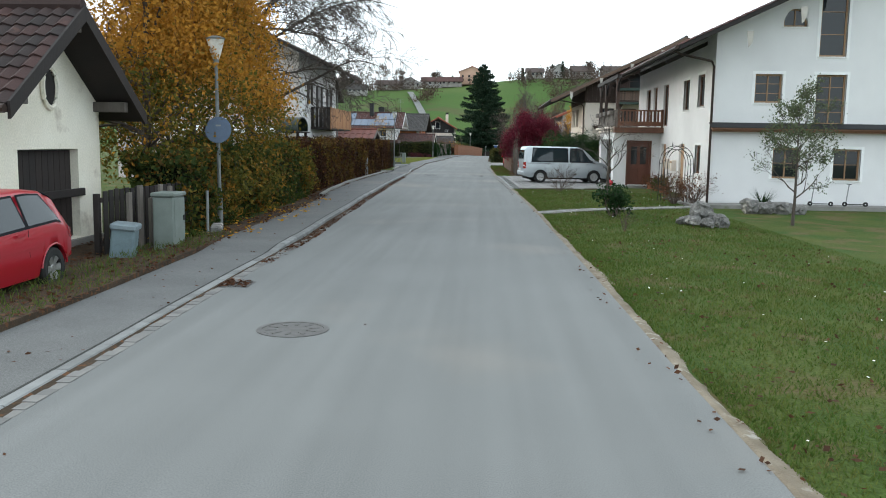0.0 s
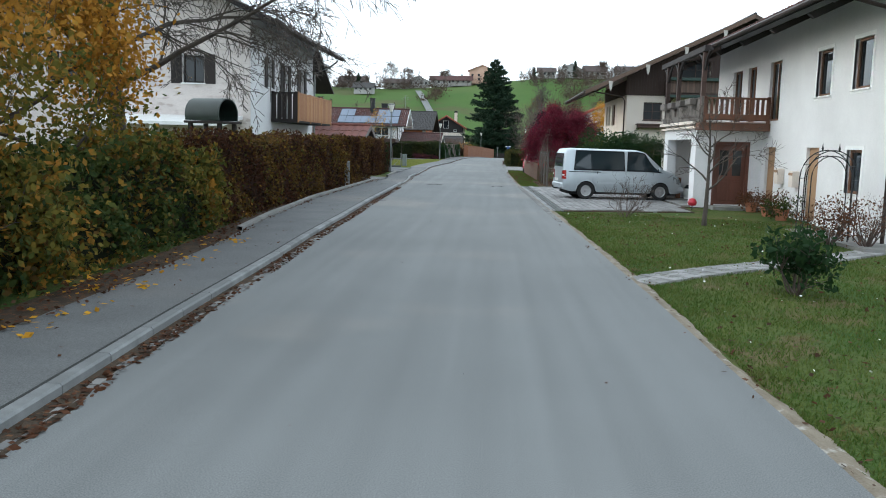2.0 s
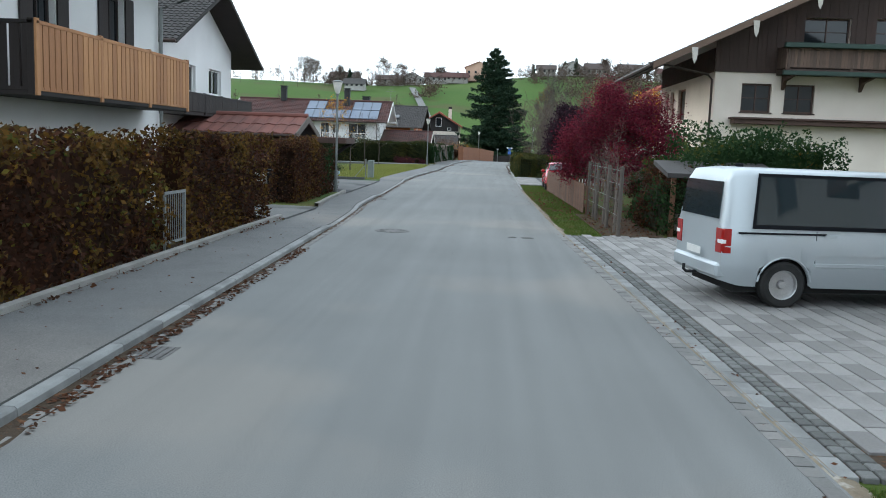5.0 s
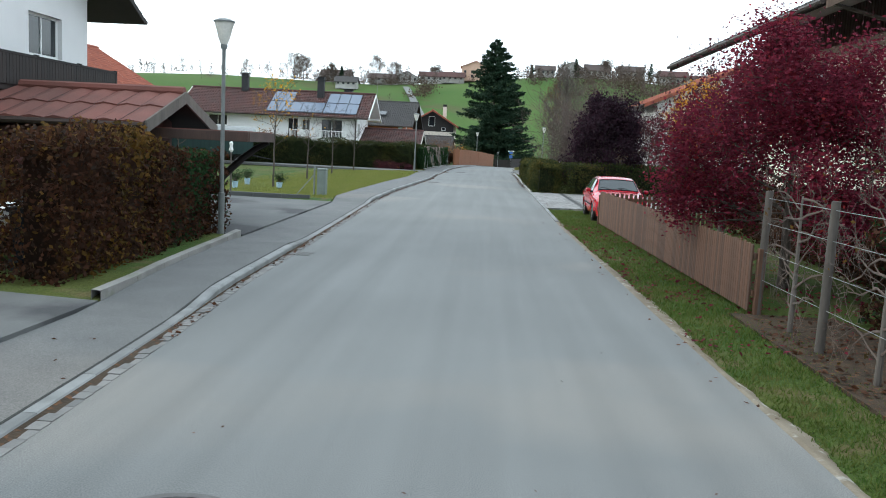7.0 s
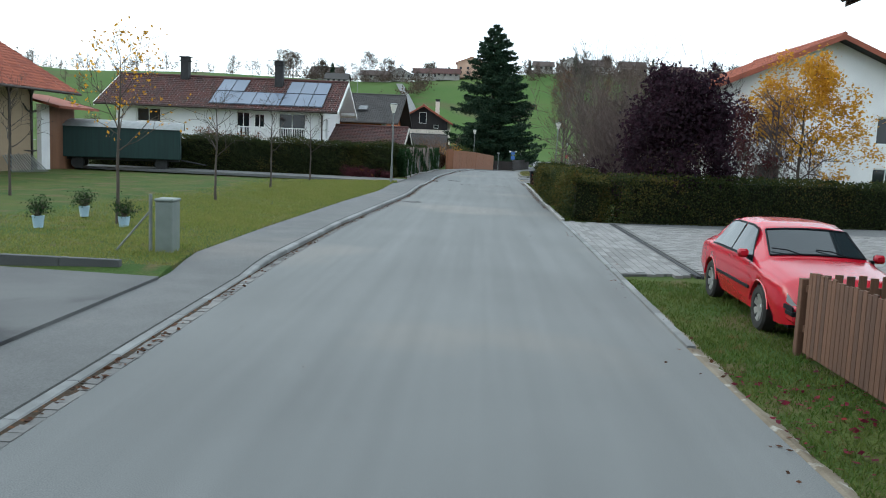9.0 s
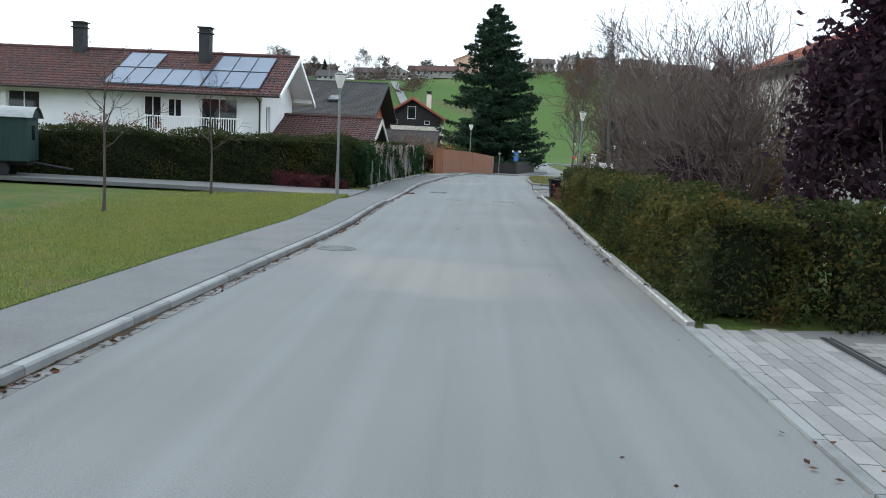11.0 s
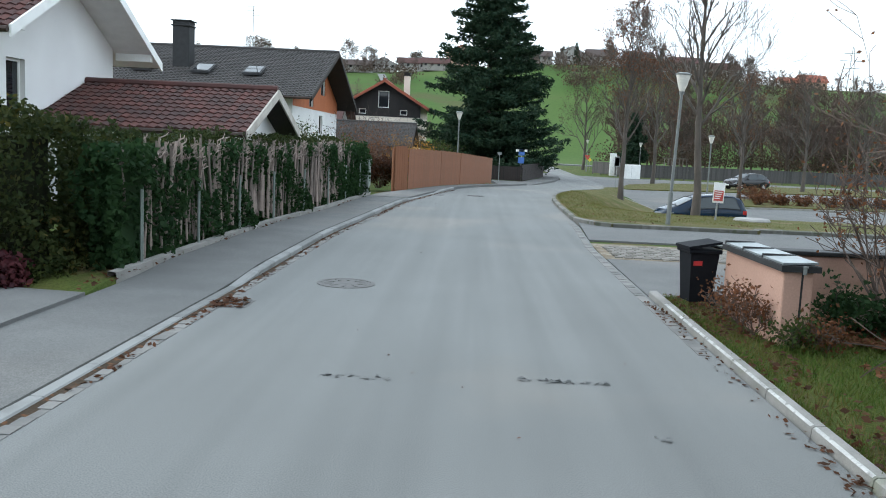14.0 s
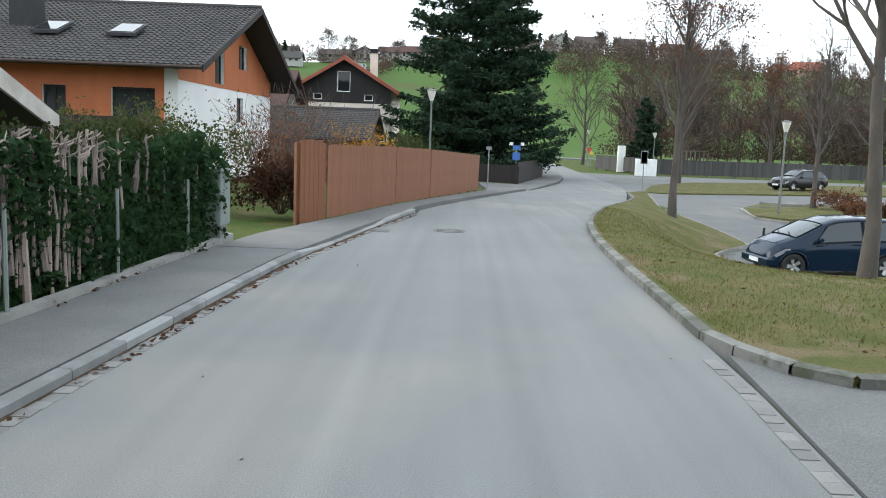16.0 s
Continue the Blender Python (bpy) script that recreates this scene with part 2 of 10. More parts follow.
FENCE_WOOD2 = material("larch_fence_wood", (0.200, 0.078, 0.036), 0.8, (0.17, 0.07, 0.032), 2, 40, 0.5, objects=0.6, stretch=(1, 1, 0.12))
GREY_WOOD = material("weathered_grey_wood", (0.15, 0.13, 0.112), 0.9, (0.09, 0.077, 0.067), 3, 50, 0.5, objects=0.6, stretch=(1, 1, 0.12))
PALE_WOOD = material("pale_larch_boards", (0.4, 0.305, 0.205), 0.8, (0.32, 0.235, 0.15), 1.5, 40, 0.3, stretch=(1, 1, 0.2))
ORANGE = material("orange_boards", (0.42, 0.13, 0.045), 0.75, (0.36, 0.105, 0.036), 1.5, 40, 0.25, stretch=(1, 1, 0.3))
TILE_DARK = material("dark_roof_tile", (0.075, 0.05, 0.042), 0.85, (0.045, 0.034, 0.031), 1.2, 40, 0.4, island=True)
TILE_RED = material("red_roof_tile", (0.3, 0.085, 0.045), 0.8, (0.2, 0.055, 0.033), 1.5, 40, 0.3, island=True)
TILE_BROWN = material("brown_red_roof_tile", (0.085, 0.028, 0.022), 0.85, (0.042, 0.02, 0.018), 1.5, 40, 0.3, island=True)
TILE_GREY = material("grey_roof_tile", (0.052, 0.047, 0.045), 0.85, (0.036, 0.033, 0.032), 1.2, 40, 0.3, island=True)
SHEET_ROOF = material("brown_bitumen_roof", (0.17, 0.06, 0.045), 0.85, (0.11, 0.045, 0.035), 0.8, 50, 0.3)
GLASS = glass("window_glass")
CAR_GLASS = glass("car_glass", (0.018, 0.026, 0.03), 0.03, 1.55)
CURTAIN = material("net_curtain", (0.6, 0.58, 0.55), 0.9, (0.45, 0.44, 0.42), 8, 40, 0.1)
WHITE_PAINT = material("white_paint", (0.8, 0.8, 0.78), 0.5, (0.72, 0.72, 0.7), 3, 60, 0.05)
STEEL = material("galvanised_steel", (0.24, 0.25, 0.245), 0.55, (0.18, 0.19, 0.185), 4, 60, 0.1, metal=0.2)
DARK_METAL = material("dark_metal", (0.03, 0.03, 0.032), 0.65, (0.02, 0.02, 0.021), 4, 60, 0.1, spec=0.3)
CAST_IRON = material("cast_iron", (0.12, 0.118, 0.115), 0.7, (0.085, 0.08, 0.076), 8, 80, 0.3, metal=0.2)
COPPER = material("brown_copper", (0.05, 0.032, 0.026), 0.55, (0.035, 0.024, 0.02), 3, 40, 0.1, metal=0.5)
RUBBER = material("rubber", (0.018, 0.018, 0.018), 0.85, (0.03, 0.03, 0.029), 5, 60, 0.2, spec=0.3)
PLASTIC_GREY = material("grey_green_plastic", (0.19, 0.22, 0.2), 0.6, (0.145, 0.17, 0.152), 3, 60, 0.08)
PLASTIC_BLACK = material("black_plastic", (0.005, 0.006, 0.0085), 0.7, (0.008, 0.009, 0.012), 5, 60, 0.1, spec=0.15)
LIME_BARK = material("grey_lime_bark", (0.095, 0.08, 0.068), 0.95, (0.055, 0.047, 0.04), 4, 30, 0.6, stretch=(1, 1, 0.3), bump_dist=0.02)
BARK = material("bark", (0.085, 0.068, 0.055), 0.95, (0.05, 0.04, 0.033), 4, 30, 0.7, stretch=(1, 1, 0.3), bump_dist=0.02)
TWIG = material("bare_twigs", (0.115, 0.085, 0.07), 0.95, (0.075, 0.055, 0.047), 4, 30, 0.2)
STONE = material("garden_stone", (0.24, 0.23, 0.215), 0.9, (0.1, 0.097, 0.092), 4, 30, 0.8, spots=((0.45, 0.42, 0.38), 0.4, 3), bump_dist=0.04)


def leaf_mat(name, a, b, third=None, rough=0.7, thin=0.4):
    """Leaves: colour by piece, part of the light passes through them."""
    m = material(name, a, rough, b, 1.2, 20, 0.0, island=True, spots=(third[0], third[1], 3.0) if third else None, spec=0.12)
    n, link = m.node_tree.nodes, m.node_tree.links.new
    bs = n["Principled BSDF"]
    tl, mx = n.new("ShaderNodeBsdfTranslucent"), n.new("ShaderNodeMixShader")
    link(bs.inputs["Base Color"].links[0].from_socket, tl.inputs["Color"])
    mx.inputs[0].default_value = thin
    link(bs.outputs[0], mx.inputs[1])
    link(tl.outputs[0], mx.inputs[2])
    link(mx.outputs[0], n["Material Output"].inputs["Surface"])
    return m


L_BEECH = leaf_mat("beech_leaves", (0.075, 0.031, 0.017), (0.024, 0.014, 0.009), ((0.11, 0.052, 0.018), 0.36))
L_YBEECH = leaf_mat("yellow_beech_leaves", (0.155, 0.083, 0.02), (0.06, 0.042, 0.014))
L_GREEN = leaf_mat("green_leaves", (0.03, 0.055, 0.017), (0.068, 0.082, 0.02), ((0.15, 0.08, 0.02), 0.36))
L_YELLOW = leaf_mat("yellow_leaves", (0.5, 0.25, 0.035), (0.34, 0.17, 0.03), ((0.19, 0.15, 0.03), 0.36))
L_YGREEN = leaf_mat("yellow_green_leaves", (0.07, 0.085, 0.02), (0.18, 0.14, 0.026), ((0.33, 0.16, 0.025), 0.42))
L_GOLD = leaf_mat("golden_leaves", (0.6, 0.33, 0.03), (0.42, 0.2, 0.02))
L_RED = leaf_mat("red_maple_leaves", (0.19, 0.022, 0.042), (0.075, 0.012, 0.024), ((0.26, 0.03, 0.03), 0.36))
L_PURPLE = leaf_mat("purple_leaves", (0.04, 0.018, 0.028), (0.02, 0.012, 0.018))
L_PLUM = leaf_mat("plum_leaves", (0.1, 0.03, 0.035), (0.05, 0.02, 0.025), ((0.25, 0.1, 0.03), 0.33))
L_THUJA = leaf_mat("thuja_leaves", (0.021, 0.034, 0.012), (0.044, 0.053, 0.016), ((0.078, 0.058, 0.017), 0.33))
L_THUJA_TIP = leaf_mat("browned_thuja_tips", (0.1, 0.082, 0.02), (0.055, 0.062, 0.017), ((0.13, 0.082, 0.024), 0.38))
# near-black filling: the shade deep inside a hedge is put into its colour
HEDGE_SHADE = material("hedge_inside_shade", (0.02, 0.024, 0.011), 0.95, (0.011, 0.012, 0.007), 6, 60, 0.6, spec=0.1)
L_IVY = leaf_mat("ivy_leaves", (0.018, 0.042, 0.016), (0.03, 0.06, 0.02))
L_SPRUCE = leaf_mat("spruce_needles", (0.016, 0.036, 0.022), (0.034, 0.056, 0.03), None, 0.7, 0.25)
L_BROWN = leaf_mat("dry_brown_leaves", (0.2, 0.09, 0.045), (0.11, 0.055, 0.03))
L_RUST = leaf_mat("rusty_leaves", (0.16, 0.068, 0.032), (0.085, 0.045, 0.025))
L_WOODS = leaf_mat("far_wood_leaves", (0.088, 0.06, 0.043), (0.052, 0.043, 0.031), ((0.13, 0.07, 0.035), 0.36))
L_FALLEN = leaf_mat("fallen_leaves", (0.125, 0.056, 0.03), (0.055, 0.029, 0.018))
G_BLADE = leaf_mat("grass_blades", (0.06, 0.11, 0.02), (0.12, 0.14, 0.036), ((0.16, 0.13, 0.055), 0.36))
G_LAWN = leaf_mat("pale_lawn_blades", (0.15, 0.19, 0.04), (0.25, 0.24, 0.075))
G_WORN = leaf_mat("worn_grass_blades", (0.1, 0.12, 0.025), (0.17, 0.14, 0.06))

# ---- plan of the street ----
KERB = [(-2.4, -25), (-2.58, 6.5), (-2.64, 9), (-2.71, 11), (-2.78, 14), (-2.84, 19.2), (-2.94, 21.1), (-3.02, 22.7), (-3.09, 24.7), (-3.2, 28), (-3.35, 31), (-3.44, 33.7),
        (-3.5, 36), (-3.64, 40), (-3.74, 43), (-3.9, 50), (-4.08, 57), (-4.16, 59), (-4.24, 60.8), (-4.4, 63.4), (-4.47, 67), (-4.58, 72), (-4.66, 75.2), (-4.73, 77.5), (-4.8, 80),
        (-4.88, 83), (-4.8, 90), (-4.46, 98), (-4.24, 102.4), (-4.18, 105.4), (-4.22, 108), (-4.24, 111), (-4.12, 119), (-4.06, 122), (-4.0, 127), (-3.73, 131), (-3.58, 133.3),
        (-3.46, 135.2), (-3.24, 138.2), (-2.48, 143.3), (-1.7, 147.8)]
EDGE = [(2.98, -25), (2.96, 6), (2.9, 8.7), (2.87, 11.8), (2.83, 15), (2.76, 19), (2.7, 22), (2.66, 26), (2.58, 28.5), (2.53, 31.4), (2.44, 35), (2.37, 37), (2.27, 40), (2.15, 44),
        (1.95, 51), (1.7, 57), (1.64, 60), (1.57, 63.4), (1.51, 69), (1.41, 75), (1.39, 78), (1.43, 82.5), (1.46, 88.6), (1.47, 94), (1.5, 105), (1.58, 110), (1.63, 114),
        (1.62, 120), (1.66, 127), (1.95, 132)]


def at_y(line, y):
    return float(np.interp(y, [p[1] for p in line], [p[0] for p in line]))


def kx(y):
    return at_y(KERB, y)


def ex(y):
    return at_y(EDGE, y)


PAVE = [(-3.95, -25), (-4.03, 9.5), (-4.06, 12), (-4.13, 14.5), (-4.24, 18), (-4.35, 21), (-4.42, 25), (-4.6, 28.5), (-4.9, 32), (-5.18, 35), (-5.38, 38.8), (-5.58, 42.3), (-5.6, 55),
        (-5.5, 61), (-5.52, 62.5), (-5.68, 64.4), (-5.85, 68.5), (-6.0, 70), (-6.02, 80.4), (-6.33, 83), (-6.28, 88), (-5.98, 98), (-5.62, 104.8), (-5.65, 107.5), (-5.7, 110),
        (-5.77, 113), (-5.62, 121.5), (-5.53, 126), (-5.4, 128.5), (-5.0, 132.8), (-4.86, 135.2), (-4.68, 138.7), (-4.66, 139)]


def px(y):
    return at_y(PAVE, y)


def smooth(a, b, x):
    t = min(1, max(0, (x - a) / (b - a)))
    return t * t * (3 - 2 * t)


def hill(x, y):
    """The height of the open land: level by the street, then a long slope up to a ridge."""
    d = y - 268 - 0.05 * max(0, x) + 0.12 * max(0, -x)
    h = 39 * smooth(0, 300, d) if d > 0 else 0
    h *= 1 + 0.12 * math.sin(x * 0.013 + 0.6) + 0.06 * math.sin(x * 0.031)
    return h


RIGHT = [(1.95, 132), (2.02, 135), (2.07, 138.8), (2.2, 142.4), (2.5, 145.4), (3.0, 148.2), (4.0, 152.4), (6.0, 158.5), (7.3, 163.5), (8.2, 169), (8.9, 172.8), (10.4, 175), (14, 178)]
LOT = [(6.9, 137), (6.9, 146.2), (7.2, 151), (9.2, 153.5), (9.3, 158), (8.9, 165), (9.8, 171), (10.4, 175), (14, 178)]


def rz(y):
    """The street falls away a little beyond the bend."""
    return -0.85 * smooth(143, 180, y)


def low(x, y):
    """The height of the made ground: street level, and the sunken car park beside it."""
    z = rz(y)
    if y < 133:
        return z
    a, b = at_y(RIGHT, min(y, 176)), at_y(LOT, max(137, min(y, 176)))
    f = smooth(a + 0.3, max(b, a + 0.9), x) * smooth(136, 149, y)
    lot = -1.28 + 0.38 * smooth(150, 174, y)
    return z + f * (lot - z)


def land(x, y):
    """The height of the ground sheet."""
    h = hill(x, y) - 0.04
    if y > 132:
        h = hill(x, y) * smooth(260, 330, y) + low(x, y) - 0.12
        if x < -6:
            h += 0.14
        return h if y < 400 else hill(x, y) - 0.9
    if y < 150:
        p = px(max(-25, min(139, y)))
        if x < p - 0.02:
            for a, c in ((57.3, 61.8), (69.1, 80.5), (115, 119.6)):
                if a < y < c:
                    h -= 0.12
            h += 0.14 - 0.44 * smooth(0.2, 2.2, p - x) * (1 - smooth(19, 24, y)) - 0.16 * smooth(0, 6, p - x) * smooth(19, 24, y)
        elif x < ex(max(-25, min(132, y))) - 0.02 and y < 147:
            h -= 0.1
        else:
            h -= 0.0 + 0.22 * smooth(4, 11, x) * (1 - smooth(33, 42, y))
    return h


ys = [-60, -40, -26, -25] + [i * 1.0 for i in range(-24, 150)] + [150 + i * 3 for i in range(40)] + [270 + i * 10 for i in range(40)] + [680, 740, 850, 1100, 1600, 2400, 3500]
rows = []
for y in ys:
    yc = max(-25, min(139, y))
    p, e = px(yc), ex(max(-25, min(132, y)))
    left = [-2500, -1200, -600, -350, -220, -150, -110, -80, -60, -45, -34, -26, -20, -15, -12, -10]
    xs = left + [p - 2.6, p - 1.2, p - 0.3, p - 0.04, p + 0.04, (p + e) / 2, e - 0.04, e + 0.03, e + 0.5, e + 1.5]
    xs += [6, 8, 10, 12, 15, 20, 26, 34, 45, 60, 80, 110, 150, 220, 350, 600, 1200, 2500]
    rows.append([(x, y, land(x, y)) for x in xs])
g = Geo().grid(rows)
MEADOW = material("hill_meadow", (0.05, 0.098, 0.02), 0.95, (0.068, 0.105, 0.027), 0.02, 1.5, 0.3, grain=0.4, spots=((0.07, 0.08, 0.03), 0.4, 0.03), spec=0.1)
ground = tagged(part("ground", g, GRASS, smooth=True), "grassy ground rising to a green hill behind the village", "ground", kind="structure")
ground.data.materials.append(MEADOW)
for pl_ in ground.data.polygons:
    if pl_.center.y > 268:
        pl_.material_index = 1


def strip(a, b, y0, y1, z, step=1.0, depth=0.2):
    """A plate between two lines along the street, with its sides."""
    n = max(2, int((y1 - y0) / step) + 1)
    g = Geo()
    sec = []
    for i in range(n):
        y = y0 + (y1 - y0) * i / (n - 1)
        za = z(y) if callable(z) else z
        sec.append([(a(y), y, za - depth), (a(y), y, za), (b(y), y, za), (b(y), y, za - depth)])
    g.grid(sec)
    return g


def ribbon(line, half, z, step=1.2, depth=0.2):
    """A plate along a polyline in the plan; half: half its width."""
    pts = [Vector((*p, 0)) for p in line]
    dense = []
    for a, b in zip(pts, pts[1:]):
        k = max(1, int((b - a).length / step))
        dense += [a.lerp(b, i / k) for i in range(k)]
    dense.append(pts[-1])
    sec = []
    for i, p in enumerate(dense):
        d = (dense[min(i + 1, len(dense) - 1)] - dense[max(0, i - 1)]).normalized()
        s = Vector((d.y, -d.x, 0)) * half
        z0 = z(p.x, p.y) if callable(z) else z
        sec.append([(*(p - s).xy, z0 - depth), (*(p - s).xy, z0), (*(p + s).xy, z0), (*(p + s).xy, z0 - depth)])
    return Geo().grid(sec)


def bend(pts, n=8):
    """A smooth line through points of the plan."""
    out = []
    P = [Vector(p) for p in pts]
    for i in range(len(P) - 1):
        p0, p1, p2, p3 = P[max(0, i - 1)], P[i], P[i + 1], P[min(len(P) - 1, i + 2)]
        for k in range(n):
            t = k / n
            out.append(tuple(0.5 * (2 * p1 + (p2 - p0) * t + (2 * p0 - 5 * p1 + 4 * p2 - p3) * t * t + (3 * p1 - p0 - 3 * p2 + p3) * t ** 3)))
    out.append(tuple(P[-1]))
    return out


# carriageway: straight part, and the bend down to the junction
outer = bend([(-1.75, 148.8), (-0.82, 153.2), (2.0, 166.3), (3.2, 171)], 5)
LEFT = KERB + [(x, y) for x, y in outer] + [(4.7, 176.7), (6.23, 182.4), (7.4, 189.4), (8.1, 198.8), (7.9, 204), (8.2, 231), (9, 262)]
poly = [(kx(y), y) for y in range(135, -26, -1)] + [(ex(y), y) for y in range(-25, 132)] + [(1.95, 132), (2.02, 135)]
road = tagged(part("road", Geo().slab(poly, -0.25, 0.0), ASPHALT), "worn grey asphalt village street bending to the right", "road", kind="structure")
far_right = RIGHT[:8] + [(8.9, 172.8), (10, 180), (10.5, 200), (11.5, 235), (13, 262)]
rows = []
for i in range(128):
    y = 135 + i
    a, b = at_y(LEFT, y), at_y(far_right, y)
    rows.append([(a + (b - a) * k / 6, y, rz(y) + 0.0002) for k in range(7)])
road_bend = tagged(part("road", Geo().grid(rows), ASPHALT), "asphalt street sloping down to a junction", "road", kind="structure")
road_far = tagged(part("road", ribbon([(-300, 262), (-60, 264), (10, 265), (60, 262), (300, 250)], 3.0, -0.82, 8), ASPHALT),
                  "country road along the foot of the hill", "road", kind="structure")


def drape(y0, y1, a, b, dz, mat, name, label, nx=8, step=0.7, skirt=0.25):
    """A sheet with sides that follows the made ground, between two lines a(y) and b(y)."""
    n = max(2, int((y1 - y0) / step))
    rows = []
    for i in range(n + 1):
        y = y0 + (y1 - y0) * i / n
        xa, xb = a(y), b(y)
        r = [(xa + (xb - xa) * k / nx, y, low(xa + (xb - xa) * k / nx, y) + dz) for k in range(nx + 1)]
        rows.append([(r[0][0], y, r[0][2] - skirt)] + r + [(r[-1][0], y, r[-1][2] - skirt)])
    rows = [[(x, y, z - skirt) for x, y, z in rows[0]]] + rows + [[(x, y, z - skirt) for x, y, z in rows[-1]]]
    return tagged(part(name, Geo().grid(rows), mat, smooth=False), label, "ground", kind="structure")


# pavement beside the kerb
def dropped(y):
    """Kerb height: full, or lowered at the entries."""
    lo = 0
    for a, b in ((-30, 15.3), (57.3, 60.6), (70, 80.3), (115.3, 119.8), (140.9, 143)):
        lo = max(lo, smooth(a - 2.2, a - 0.6, y) * (1 - smooth(b + 0.6, b + 2.2, y)))
    return 0.105 - 0.075 * lo


pavement = tagged(part("pavement", strip(px, lambda y: kx(y) - 0.152, -25, 139, lambda y: dropped(y) - 0.004), PAVING),
                  "narrow grey asphalt pavement behind a granite kerb", "pavement", kind="structure")
BACK = [(-4.66, 139), (-4.4, 141), (-3.85, 143.1), (-3.4, 144.7), (-2.35, 150.2), (-1.45, 154.4), (0.55, 165.5), (1.2, 171)]
rows = []
for i in range(65):
    y = 139 + i * 0.5
    a, b = at_y(BACK, y), at_y(LEFT, y) - 0.13
    z = rz(y) + 0.1
    rows.append([(a, y, z - 0.2), (a, y, z), ((a + b) / 2, y, z), (b, y, z), (b, y, z - 0.2)])
pavement2 = tagged(part("pavement", Geo().grid(rows), PAVING), "asphalt pavement following the bend of the street", "pavement", kind="structure")
tagged(part("pavement", Geo().slab([(3.1, 171), (1.0, 171), (0.6, 178.3), (3.03, 177.5), (5.0, 186), (5.9, 190.5), (6.2, 204), (7.7, 203), (8.0, 198.8), (7.3, 189.4), (6.1, 182.4), (4.55, 176.7)], -1.0, -0.74), PAVING), "asphalt corner of the pavement at the junction", "pavement", kind="structure")


# ---- houses ----
TILE_MOSS = material("old_clay_tile", (0.048, 0.022, 0.019), 0.9, (0.02, 0.014, 0.013), 1.2, 40, 0.4, island=True, spots=((0.085, 0.04, 0.03), 0.36, 2.0))
LARCH = material("orange_larch_boards", (0.4, 0.2, 0.085), 0.75, (0.3, 0.14, 0.06), 2, 40, 0.3, objects=0.6, stretch=(1, 1, 0.15))
OFF_WHITE = material("off_white_render", (0.74, 0.735, 0.725), 0.92, (0.65, 0.645, 0.635), 0.6, 50, 0.3, spec=0.25)
def facade(outer_g, frames, p0, u, n, length, z0, top, holes, thick=0.3):
    """One wall with real openings. top: list of (u, z) along the upper edge; holes: (u0, u1, z0, z1)."""
    p0, u, n = Vector(p0), Vector(u), Vector(n)
    cuts = sorted({0.0, length, *[t[0] for t in top], *[h[0] for h in holes], *[h[1] for h in holes]})

    def tz(s):
        return float(np.interp(s, [t[0] for t in top], [t[1] for t in top]))

    def P(s, z, d=0.0):
        q = p0 + u * s - n * d
        return (q.x, q.y, z)

    for a, b in zip(cuts, cuts[1:]):
        if b - a < 1e-6:
            continue
        mid = (a + b) / 2
        mine = sorted([h for h in holes if h[0] <= mid <= h[1]], key=lambda h: h[2])
        za, zb = z0, z0
        for h in mine + [None]:
            ta, tb = (h[2], h[2]) if h else (tz(a), tz(b))
            if ta > za + 1e-6 or tb > zb + 1e-6:
                outer_g.face([P(a, za), P(b, zb), P(b, tb), P(a, ta)])
                outer_g.face([P(a, ta, thick), P(b, tb, thick), P(b, zb, thick), P(a, za, thick)])
            if h:
                za = zb = h[3]
    for a, b, c, d in holes:
        for (s0, q0), (s1, q1) in (((a, c), (b, c)), ((b, c), (b, d)), ((b, d), (a, d)), ((a, d), (a, c))):
            outer_g.face([P(s1, q1), P(s0, q0), P(s0, q0, thick), P(s1, q1, thick)])


PURE_WHITE = material("white_surround", (0.85, 0.85, 0.84), 0.9, (0.8, 0.8, 0.79), 1, 50, 0.1, grain=0.1)


